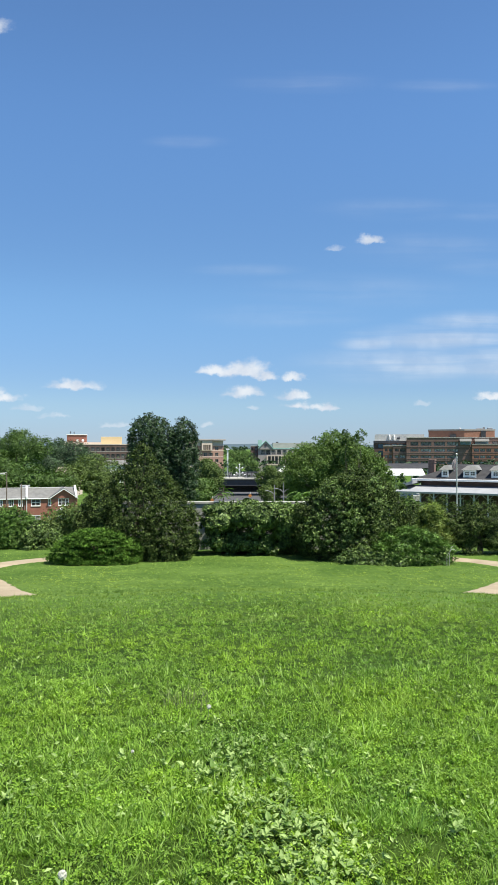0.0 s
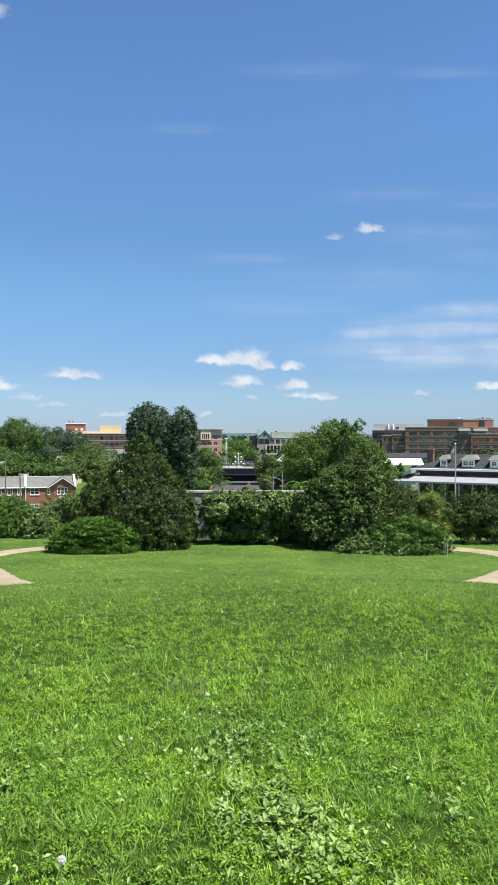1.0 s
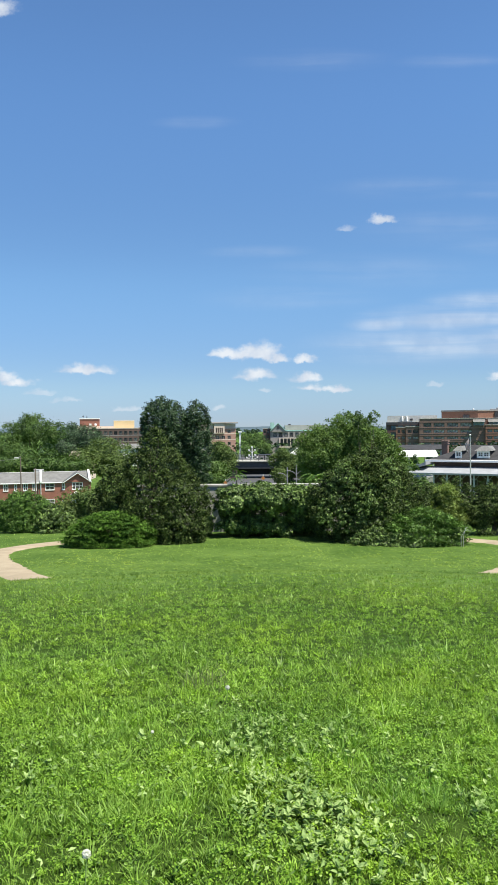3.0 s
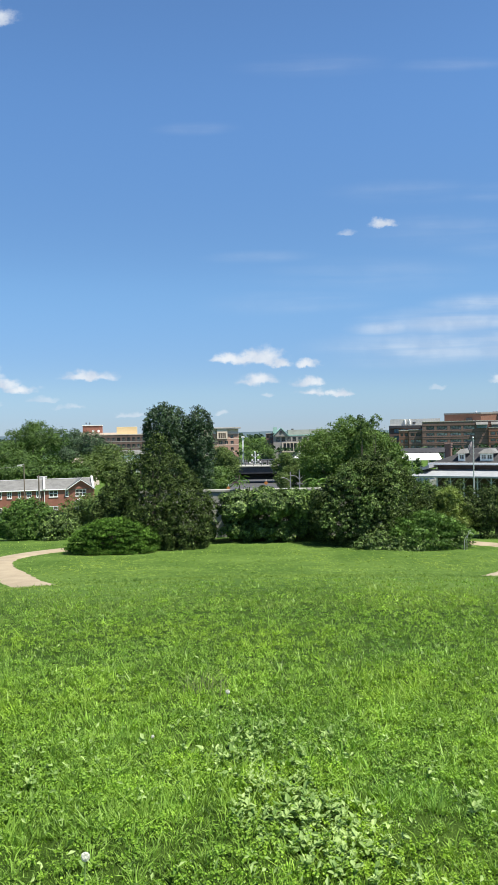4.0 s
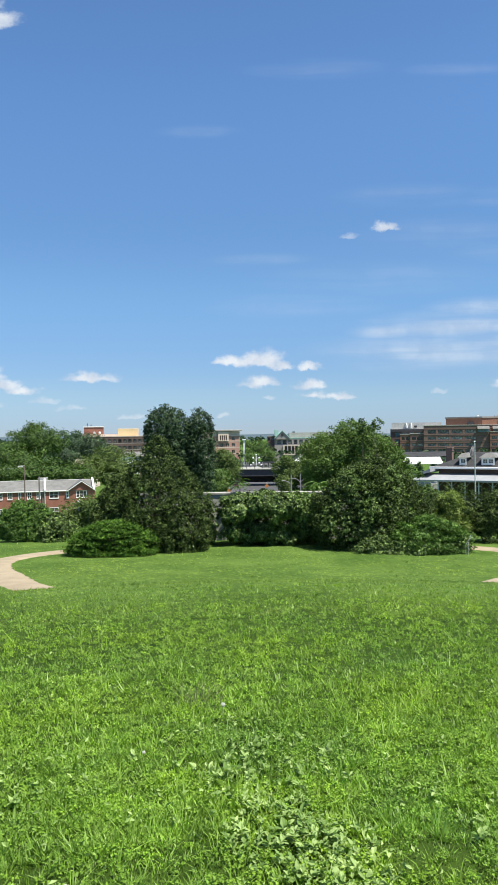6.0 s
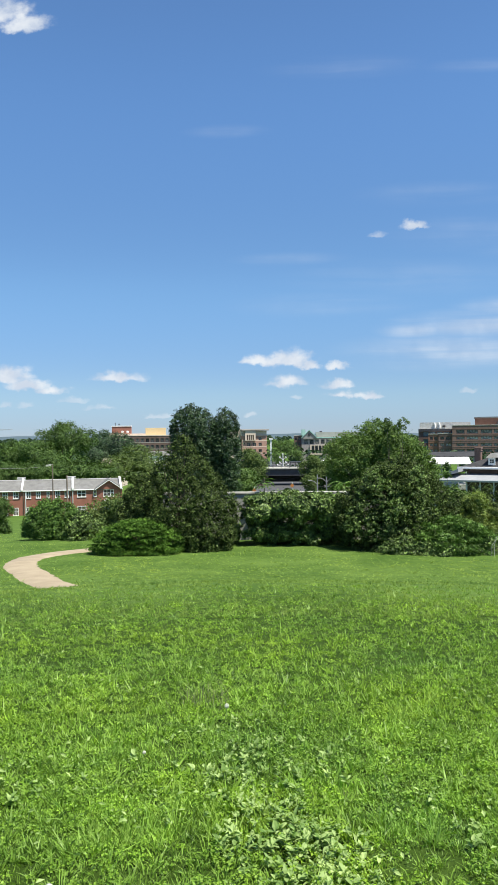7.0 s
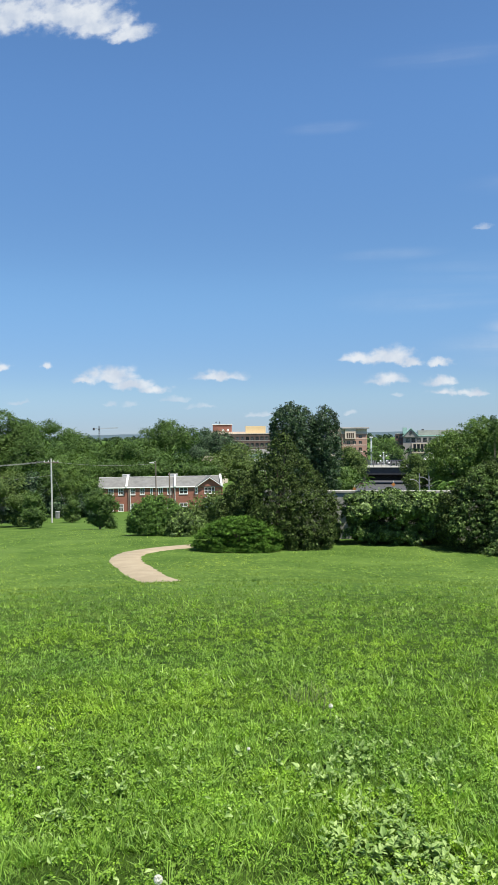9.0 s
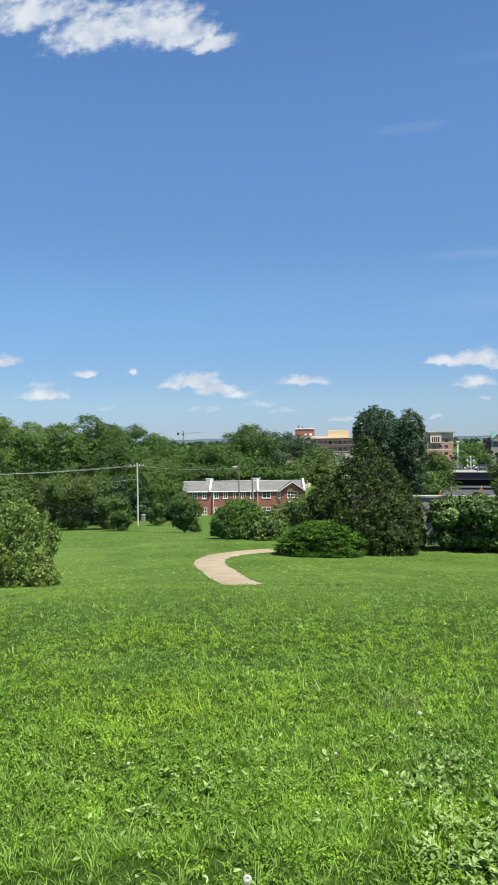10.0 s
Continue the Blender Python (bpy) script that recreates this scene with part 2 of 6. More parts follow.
M_VINE = leafage("vine_leaf", (0.009, 0.028, 0.005), (0.29, 0.43, 0.115), 2.2, (0.15, 0.25, 0.05), 0.45, 0.08, 0.25, 0.78, keen=2.8)
M_IVY = leafage("ivy_leaf", (0.016, 0.05, 0.009), (0.19, 0.335, 0.065), 0.9, (0.15, 0.265, 0.05), 0.5, 0.1, 0.2, 0.75, keen=1.8)
M_JUNIPER = leafage("juniper_needle", (0.014, 0.044, 0.006), (0.14, 0.27, 0.036), 1.2, (0.13, 0.25, 0.034), 0.6, 0.05, 0.1, 0.6)
M_BRIGHT = leafage("bright_leaf", (0.045, 0.095, 0.018), (0.40, 0.50, 0.13), 1.0, (0.3, 0.4, 0.1), 0.5, 0.25, 0.3, keen=2.0)
M_TREE = leafage("tree_leaf", (0.019, 0.047, 0.011), (0.12, 0.205, 0.045), 0.7, (0.11, 0.17, 0.04), 0.5, 0.18, 0.2, 0.5, keen=1.5)
M_TREE_FRESH = leafage("fresh_tree_leaf", (0.03, 0.066, 0.014), (0.165, 0.265, 0.06), 0.8, (0.14, 0.22, 0.045), 0.5, 0.2, 0.2, 0.55, keen=1.4)
M_TREE_DARK = leafage("dark_tree_leaf", (0.008, 0.022, 0.010), (0.105, 0.18, 0.075), 0.3, None, 0.42, 0.08, 0.3, 0.8, keen=2.2)
M_TREE_OLIVE = leafage("olive_tree_leaf", (0.03, 0.06, 0.014), (0.16, 0.23, 0.06), 0.7, (0.16, 0.21, 0.06), 0.55, 0.2, 0.2, 0.5, keen=1.5)
M_WOODS = leafage("far_woods_leaf", (0.03, 0.06, 0.03), (0.06, 0.1, 0.045), 0.01, None, 0.7, 0.1, 0.2)
# blue in the hill colour stands in for haze over the far woods
M_HILL = material("hazed_hill", (0.05, 0.083, 0.1), (0.065, 0.10, 0.118), 0.01, 0.95, fine=0.05)
M_SOIL = material("turf_soil", (0.045, 0.09, 0.016), (0.10, 0.165, 0.034), 0.45, 0.95, 0.03, 5.0, stain=(0.10, 0.16, 0.04), spec=0.05)


def shade_soil(m, reach=12.0):
    """Paints shade under the unmown grass of the upper lawn into the soil colour; the mown turf below is green through.
    """
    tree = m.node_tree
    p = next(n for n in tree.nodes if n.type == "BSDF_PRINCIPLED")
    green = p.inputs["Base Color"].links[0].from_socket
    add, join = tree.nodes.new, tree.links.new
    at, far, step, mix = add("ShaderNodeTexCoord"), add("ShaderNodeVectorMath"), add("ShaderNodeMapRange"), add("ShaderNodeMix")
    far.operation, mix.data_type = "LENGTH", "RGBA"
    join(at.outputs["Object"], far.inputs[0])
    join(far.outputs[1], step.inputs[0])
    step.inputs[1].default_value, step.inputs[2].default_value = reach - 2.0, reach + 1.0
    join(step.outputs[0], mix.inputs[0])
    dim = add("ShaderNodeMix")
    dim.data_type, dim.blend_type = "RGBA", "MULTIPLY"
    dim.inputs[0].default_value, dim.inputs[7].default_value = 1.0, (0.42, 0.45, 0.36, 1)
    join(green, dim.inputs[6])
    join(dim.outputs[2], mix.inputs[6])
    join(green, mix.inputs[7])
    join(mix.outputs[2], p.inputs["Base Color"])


shade_soil(M_SOIL)
M_PATH = material("gravel_path", (0.265, 0.212, 0.138), (0.36, 0.297, 0.2), 1.2, 0.95, 0.012, 26.0, stain=(0.19, 0.155, 0.105))
M_BARK = material("bark", (0.09, 0.07, 0.05), (0.17, 0.14, 0.11), 2.0, 0.95, 0.03, 14.0)
M_POLE = material("weathered_pole", (0.13, 0.10, 0.08), (0.22, 0.18, 0.14), 1.5, 0.9, 0.01, 20.0)
M_POLE_GREY = material("grey_pole", (0.42, 0.42, 0.40), (0.55, 0.55, 0.53), 1.0, 0.75, fine=12.0)
M_LAMP = material("galvanised_steel", (0.2, 0.2, 0.195), (0.28, 0.28, 0.275), 1.0, 0.7, fine=12.0)
M_BRICK = material("red_brick", (0.235, 0.095, 0.065), (0.315, 0.135, 0.095), 0.8, 0.9, 0.01, 9.0, stain=(0.2, 0.08, 0.06))
M_BRICK_TAN = material("tan_brick", (0.24, 0.115, 0.075), (0.30, 0.15, 0.10), 0.3, 0.9, fine=4.0)
M_BRICK_PALE = material("buff_masonry", (0.56, 0.46, 0.37), (0.66, 0.55, 0.45), 0.3, 0.9, fine=4.0)
M_YELLOW = material("yellow_panel", (0.62, 0.47, 0.26), (0.70, 0.55, 0.32), 0.2, 0.8, fine=3.0)
M_BRICK_BROWN = material("brown_brick", (0.175, 0.108, 0.087), (0.225, 0.145, 0.118), 0.3, 0.9, fine=4.0)
M_BRICK_PINK = material("pink_brick", (0.34, 0.2, 0.15), (0.42, 0.26, 0.2), 0.3, 0.9, fine=4.0)
M_BRICK_ROSE = material("rose_brick", (0.23, 0.14, 0.112), (0.29, 0.185, 0.15), 0.3, 0.9, fine=4.0)
M_BRICK_DARK = material("dark_brick", (0.10, 0.066, 0.055), (0.15, 0.10, 0.085), 0.3, 0.9, fine=4.0)
M_STONE_GREY = material("grey_stone", (0.27, 0.25, 0.23), (0.36, 0.33, 0.30), 0.4, 0.85, fine=5.0)
M_COPPER = material("green_copper", (0.30, 0.50, 0.43), (0.38, 0.58, 0.50), 0.5, 0.6, fine=4.0)
M_SLATE = material("grey_slate", (0.12, 0.12, 0.112), (0.19, 0.188, 0.175), 1.2, 0.8, 0.01, 8.0, stain=(0.22, 0.22, 0.22))
M_SLATE_DARK = material("dark_slate", (0.035, 0.035, 0.037), (0.06, 0.06, 0.062), 0.8, 0.9, fine=6.0, spec=0.2)
M_WHITE = material("white_paint", (0.74, 0.74, 0.72), (0.82, 0.82, 0.80), 1.0, 0.6, fine=9.0)
M_GREY_METAL = material("grey_roof_metal", (0.26, 0.27, 0.28), (0.34, 0.35, 0.36), 0.6, 0.6, fine=5.0)
M_DARK = material("dark_metal", (0.03, 0.03, 0.034), (0.05, 0.05, 0.055), 1.0, 0.6, fine=9.0)
M_CONCRETE = material("concrete", (0.26, 0.255, 0.22), (0.42, 0.41, 0.36), 2.2, 0.9, 0.008, 15.0, stain=(0.12, 0.14, 0.09))
M_ASPHALT = material("asphalt", (0.05, 0.05, 0.052), (0.075, 0.075, 0.077), 0.5, 0.9, fine=20.0)
M_GLASS = material("window_glass", (0.03, 0.035, 0.04), (0.20, 0.19, 0.17), 0.9, 0.25, fine=0.4, spread=1.6, spec=0.4)
M_PANE = material("curtained_pane", (0.05, 0.048, 0.045), (0.2, 0.185, 0.16), 1.2, 0.5, fine=0.5, spread=1.2, spec=0.1)
M_BLIND = material("office_pane", (0.09, 0.09, 0.09), (0.4, 0.38, 0.34), 0.9, 0.4, fine=0.5, spread=1.3, spec=0.2)
M_BLUE_GLASS = material("blue_glass", (0.06, 0.12, 0.16), (0.09, 0.17, 0.21), 0.2, 0.12, fine=2.0, spread=0.5, spec=0.8)
M_ORANGE = material("orange_plastic", (0.42, 0.14, 0.04), (0.52, 0.2, 0.06), 2.0, 0.5, fine=20.0)
M_PUFF = material("seed_down", (0.6, 0.61, 0.5), (0.7, 0.7, 0.6), 20.0, 0.9, fine=90.0)
M_STALK = material("green_stalk", (0.16, 0.26, 0.06), (0.24, 0.34, 0.10), 9.0, 0.7, fine=60.0)

# ---------------------------------------------------------------- ground

PROFILE = [(0, 0), (3, -0.06), (6, -0.24), (9, -0.54), (12, -0.86), (14, -1.06), (16, -1.4), (18, -1.89), (20, -2.39), (22, -2.76), (24, -2.97),
           (27, -3.2), (30, -3.38), (34, -3.57), (38, -3.68), (42, -3.85), (50, -4.6), (70, -6.75), (100, -9.2), (130, -11.3), (160, -12), (250, -12.5), (600, -14), (5000, -22)]
PROFILE_R, PROFILE_Z = np.array(PROFILE, float).T


def ground_z(x, y):
    """The height of the ground: a lawn that rolls over a brow onto a terrace, and the town below."""
    return np.interp(np.hypot(x, y), PROFILE_R, PROFILE_Z)


def mesh_from(name, verts, faces, mat, parent=None, smooth=False):
    """A mesh object of verts (n, 3) and faces of one size (m, k)."""
    verts, faces = np.asarray(verts, np.float32), np.asarray(faces, np.int32)
    me = bpy.data.meshes.new(name)
    me.vertices.add(len(verts))
    me.vertices.foreach_set("co", verts.ravel())
    me.loops.add(faces.size)
    me.loops.foreach_set("vertex_index", faces.ravel())
    me.polygons.add(len(faces))
    me.polygons.foreach_set("loop_start", np.arange(0, faces.size, faces.shape[1], dtype=np.int32))
    me.polygons.foreach_set("use_smooth", np.full(len(faces), smooth))
    me.update(calc_edges=True)
    me.materials.append(mat)
    ob = new(name, me)
    ob.parent = parent
    return ob


def part(name, bm, mat, parent, label=""):
    """Links a bmesh as one mesh object under a thing or a part."""
    me = bpy.data.meshes.new(name)
    bmesh.ops.recalc_face_normals(bm, faces=bm.faces)
    bm.to_mesh(me)
    bm.free()
    me.materials.append(mat)
    ob = new(name, me)
    ob.parent = parent
    return tagged(ob, label)


def build_ground():
    rings = np.concatenate([np.arange(0.4, 46, 0.4), np.geomspace(46, 4900, 70)])
    spokes = 180
    a = np.linspace(0, 2 * pi, spokes, endpoint=False)
    x, y = np.outer(rings, np.sin(a)), np.outer(rings, np.cos(a))
    z = ground_z(x, y)
    near = np.clip(1 - np.hypot(x, y) / 60, 0, 1)
    z = z + near * 0.015 * (np.sin(x * 0.9 + 1) * np.sin(y * 0.7) + np.sin(x * 0.31 + y * 0.43))
    verts = np.stack([x, y, z], -1).reshape(-1, 3)
    verts = np.vstack([verts, [[0, 0, 0]]])
    i, j = np.meshgrid(np.arange(len(rings) - 1), np.arange(spokes), indexing="ij")
    k = (j + 1) % spokes
    faces = np.stack([i * spokes + j, (i + 1) * spokes + j, (i + 1) * spokes + k, i * spokes + k], -1).reshape(-1, 4)
    hub = np.arange(spokes)
    verts = np.vstack([verts, verts[:spokes] * [0.5, 0.5, 1]])
    inner = len(verts) - spokes
    faces = np.vstack([faces, np.stack([inner + hub, hub, (hub + 1) % spokes, inner + (hub + 1) % spokes], -1)])
    cap = np.stack([inner + hub[0::2], inner + hub[1::2], inner + (hub[0::2] + 2) % spokes, np.full(spokes // 2, inner - 1)], -1)
    faces = np.vstack([faces, cap])
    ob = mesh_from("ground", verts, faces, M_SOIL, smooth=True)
    return tagged(ob, "green turf ground rolling over a brow down to the town", "ground", kind="structure")


def lift(x, y):
    """Ground height with its small swells."""
    near = np.clip(1 - np.hypot(x, y) / 60, 0, 1)
    return ground_z(x, y) + near * 0.015 * (np.sin(x * 0.9 + 1) * np.sin(y * 0.7) + np.sin(x * 0.31 + y * 0.43))


build_ground()


def spline(points, n):
    """Evenly spaced places on a smooth line through points."""
    p = np.array(points, float)
    p = np.vstack([2 * p[0] - p[1], p, 2 * p[-1] - p[-2]])
    out = []
    for i in range(1, len(p) - 2):
        t = np.linspace(0, 1, n, endpoint=False)[:, None]
        a, b, c, d = p[i - 1], p[i], p[i + 1], p[i + 2]
        out.append(0.5 * (2 * b + (c - a) * t + (2 * a - 5 * b + 4 * c - d) * t * t + (3 * b - a - 3 * c + d) * t ** 3))
    return np.vstack(out + [p[-2:-1]])


PATH_LEFT = [(-4.9, 19.6), (-7.81, 24.17), (-9.66, 27.63), (-10.75, 29.78), (-11.24, 32.10), (-10.66, 33.65), (-9.63, 34.76), (-8.37, 35.70), (-7.03, 36.46)]


def build_path(name, line, label):
    mid = spline(line, 10)
    way = np.gradient(mid, axis=0)
    way /= np.linalg.norm(way, axis=1)[:, None]
    side = np.stack([-way[:, 1], way[:, 0]], -1)
    rng = np.random.default_rng(4)
    verts, cols = [], 9
    for j in range(cols):
        s = (j / (cols - 1) - 0.5)
        wob = (rng.normal(0, 0.035, len(mid)) if j in (0, cols - 1) else 0)
        q = mid + side * (s * 1.25 + wob)[:, None] if np.ndim(wob) else mid + side * s * 1.25
        h = lift(q[:, 0], q[:, 1]) + (0.05 - 0.12 * abs(s) ** 2) + (-0.02 if j in (0, cols - 1) else 0.0)
        verts.append(np.column_stack([q, h]))
    verts = np.stack(verts, 1).reshape(-1, 3)
    i, j = np.meshgrid(np.arange(len(mid) - 1), np.arange(cols - 1), indexing="ij")
    f = np.stack([i * cols + j, i * cols + j + 1, (i + 1) * cols + j + 1, (i + 1) * cols + j], -1).reshape(-1, 4)
    return tagged(mesh_from(name, verts, f, M_PATH, smooth=True), label, "path", kind="structure")


build_path("path_1", PATH_LEFT, "winding tan gravel footpath worn across the lawn")
PATH_RIGHT = [(-0.15 - x - 0.24 * max(0.0, 26.0 - y), y) for x, y in PATH_LEFT]
build_path("path_2", PATH_RIGHT, "tan gravel footpath curving across the lawn")

# ---------------------------------------------------------------- lawn


def off_path(x, y, margin=0.62):
    """True where a place lies clear of both footpaths."""
    free = np.ones(len(x), bool)
    for line in (PATH_LEFT, PATH_RIGHT):
        for px, py in spline(line, 8):
            free &= (x - px) ** 2 + (y - py) ** 2 > margin ** 2
    return free


def hummock(x, y):
    """How high the sward stands, 0 in the hollows to 1 on the tussocks."""
    fine = np.sin(19 * x + 2.5 * np.sin(7 * y + 1)) * np.sin(16 * y + 2.8 * np.sin(8 * x))
    broad = np.sin(6.1 * x + 2 * np.sin(2.3 * y)) * np.sin(4.3 * y + 2.2 * np.sin(2.9 * x + 2))
    near = np.clip(1.4 - np.hypot(x, y) / 7, 0.2, 1)
    return np.clip(0.6 + 0.5 * fine * near + 0.18 * broad, 0, 1)


def blades(name, tufts, per, r0, r1, height, width, seed, mat, label, lean=0.5, spread=(-44, 29), bent=True, even=False):
    """Grass in tufts, thinned and widened with distance to suit the camera's view: blades lean out from each tuft's
    heart, bent over where they stand near.
    """
    rng = np.random.default_rng(seed)
    r = 1 / (1 / r0 + rng.random(tufts) * (1 / r1 - 1 / r0))
    a = np.radians(rng.uniform(*spread, tufts))
    cx, cy = r * np.sin(a), r * np.cos(a)
    stand = np.full(tufts, 0.6) if even else hummock(cx, cy)
    rich = rng.random(tufts) < 0.25 + 1.6 * stand
    r, cx, cy, stand = r[rich], cx[rich], cy[rich], stand[rich]
    tufts = len(r)
    grown = (rng.uniform(0.45, 1.0, tufts) + 0.7 * (rng.random(tufts) > 0.93)) * (0.55 + 0.75 * stand)
    who = np.repeat(np.arange(tufts), per)
    n = len(who)
    out = rng.uniform(0, 2 * pi, n)
    off = np.abs(rng.normal(0, 0.045 if even else 0.02, n)) * np.maximum(1, r[who] / 8)
    x, y = cx[who] + np.cos(out) * off, cy[who] + np.sin(out) * off
    ok = off_path(x, y)
    x, y, out, who = x[ok], y[ok], out[ok], who[ok]
    r, n = r[who], len(x)
    h = height * grown[who] * (0.5 + 0.8 * rng.random(n)) * (1 + (rng.random(n) > 0.993) * 1.1)
    w = width * (0.6 + 0.8 * rng.random(n)) * np.clip(r / 8.0, 1, 3.4)
    t = out + pi / 2 + rng.normal(0, 0.6, n)
    face = np.stack([np.cos(t), np.sin(t), np.zeros(n)], -1)
    dirn = out + rng.normal(0, 0.5, n)
    bend = np.stack([np.cos(dirn), np.sin(dirn), np.zeros(n)], -1) * (h * lean * (0.2 + 1.2 * rng.random(n)))[:, None]
    foot = np.stack([x, y, lift(x, y) - 0.012], -1)
    up = np.stack([0 * h, 0 * h, h], -1)
    side = face * (w / 2)[:, None]
    mid, tip = foot + up * 0.6 + bend * 0.35, foot + up * 0.9 + bend * 1.1
    if bent:
        v = np.stack([foot - side, foot + side, mid + side * 0.85, mid - side * 0.85, tip], 1).reshape(-1, 3)
        i = np.arange(n)[:, None] * 5
        f = np.concatenate([i + [0, 1, 2], i + [0, 2, 3], i + [3, 2, 4]], 1).reshape(-1, 3)
    else:
        v, f = np.stack([foot - side, foot + side, tip], 1).reshape(-1, 3), np.arange(3 * n).reshape(-1, 3)
    return tagged(mesh_from(name, v, f, mat), label, "grass", kind="stuff")


def flat_leaves(name, centres, n, spread, size, aspect, seed, mat, label, height=0.05, tilt=0.7, category="weeds"):
    """Small broad leaves scattered round centres, just above the ground."""
    rng = np.random.default_rng(seed)
    c = np.array(centres)[rng.integers(0, len(centres), n)]
    x, y = c[:, 0] + rng.normal(0, spread, n), c[:, 1] + rng.normal(0, spread, n)
    ok = off_path(x, y)
    x, y = x[ok], y[ok]
    n = len(x)
    pos = np.stack([x, y, lift(x, y) + rng.uniform(0.25, 1, n) * height], -1)
    nor = np.stack([rng.normal(0, tilt, n), rng.normal(0, tilt, n), np.ones(n)], -1)
    return tagged(mesh_from(name, *leaf_faces(pos, nor, size * rng.uniform(0.6, 1.3, n), aspect, rng), mat), label, category, kind="stuff")


def leaf_faces(pos, nor, length, aspect, rng, along=None, fold=0.18):
    """Pointed leaves, folded along the rib, as vertices and faces."""
    n = len(pos)
    nor = nor / np.linalg.norm(nor, axis=1)[:, None]
    t = rng.normal(size=(n, 3)) if along is None else along + rng.normal(0, 0.25, (n, 3))
    t -= (t * nor).sum(1)[:, None] * nor
    t /= np.linalg.norm(t, axis=1)[:, None] + 1e-9
    b = np.cross(nor, t)
    l = np.asarray(length)[:, None] * np.ones((n, 1))
    w = l * aspect * 0.5
    v = np.stack([pos - t * l * 0.5, pos + t * l * 0.02 + b * w + nor * l * fold * 0.5, pos + t * l * 0.5 - nor * l * 0.08, pos + t * l * 0.02 - b * w + nor * l * fold * 0.5], 1)
    return v.reshape(-1, 3), np.arange(4 * n).reshape(-1, 4)


# dense grass covers the camera's view sector; sparse grass round it masks the edge
blades("lawn_grass", 9200, 13, 1.7, 12.0, 0.052, 0.005, 11, M_GRASS, "bright green unmown lawn grass with clover and weeds", 0.9)
blades("lawn_grass", 9000, 4, 0.25, 9.0, 0.055, 0.006, 15, M_GRASS, "sparse unmown lawn grass round the camera, outside its view", 0.9, (29, 316), False)
blades("lawn_grass", 3000, 9, 0.3, 2.3, 0.055, 0.005, 16, M_GRASS, "unmown lawn grass at the viewpoint", 0.9)
blades("brow_grass", 27000, 9, 3.4, 13.5, 0.05, 0.012, 12, M_GRASS, "long green grass growing over the brow", 0.7, bent=False)
blades("short_grass", 23000, 12, 1.3, 12.0, 0.034, 0.0065, 17, M_SWARD, "short dense grass in the hollows of the lawn", 0.9, bent=False, even=True)
blades("short_grass", 16000, 7, 1.1, 10.0, 0.034, 0.013, 19, M_SWARD, "sparse short grass round the camera, outside its view", 0.9, (29, 316), False, True)
blades("crest_grass", 20000, 8, 9.5, 22.0, 0.05, 0.009, 14, M_GRASS_FAR, "duller green grass along the crest of the lawn", 0.6, bent=False)
blades("terrace_grass", 44000, 5, 17.5, 80.0, 0.05, 0.011, 13, M_GRASS_FAR, "short green mown grass on the terrace", 1.5, (-42, 27), False)

rng_l = np.random.default_rng(5)


def clover(heads, per, r0, r1, size, seed, bare, reach=0.03):
    """Small round leaves in low domed cushions between the blades, cushions in drifts."""
    rng = np.random.default_rng(seed)
    r, a = 1 / rng.uniform(1 / r1, 1 / r0, heads * 2), np.radians(rng.uniform(-44, 29, heads * 2))
    x, y = r * np.sin(a), r * np.cos(a)
    drift = np.sin(x * 2.1 + 1.3 * np.sin(y * 1.4)) * np.sin(y * 1.7 + 1.2 * np.sin(x * 1.1 + 2)) + 0.5 * np.sin(x * 5.3 + y * 3.1) * np.sin(y * 4.7 - x * 2.2)
    keep = (drift + rng.normal(0, 0.35, heads * 2) > bare) & off_path(x, y, 0.72) & (rng.random(heads * 2) < hummock(x, y) * 1.9 - 0.15)
    x, y, r = x[keep][:heads], y[keep][:heads], r[keep][:heads]
    wide = reach * rng.uniform(0.5, 1.5, len(x)) * np.maximum(1, r / 6)
    who = np.repeat(np.arange(len(x)), per)
    m = len(who)
    d = rng.normal(size=(m, 3))
    d[:, 2] = np.abs(d[:, 2]) + 0.15
    d /= np.linalg.norm(d, axis=1)[:, None]
    off = d * wide[who][:, None] * rng.uniform(0.75, 1.1, m)[:, None]
    px, py = x[who] + off[:, 0], y[who] + off[:, 1]
    rise = (np.minimum(wide, 0.045) / wide * (0.6 + 0.9 * hummock(x, y)))[who]
    pos = np.stack([px, py, lift(px, py) + 0.008 + off[:, 2] * rise * 1.1], -1)
    nor = d + rng.normal(0, 0.4, (m, 3)) + [0, 0, 0.35]
    return tagged(mesh_from("clover", *leaf_faces(pos, nor, size * rng.uniform(0.6, 1.4, m) * np.maximum(1, r[who] / 7), 0.8, rng), M_CLOVER), "low bright green clover leaves through the lawn", "clover", kind="stuff")


clover(3600, 26, 1.7, 6.5, 0.0115, 6, -0.6)
clover(6600, 15, 3.6, 11.0, 0.0135, 7, -0.9, 0.026)
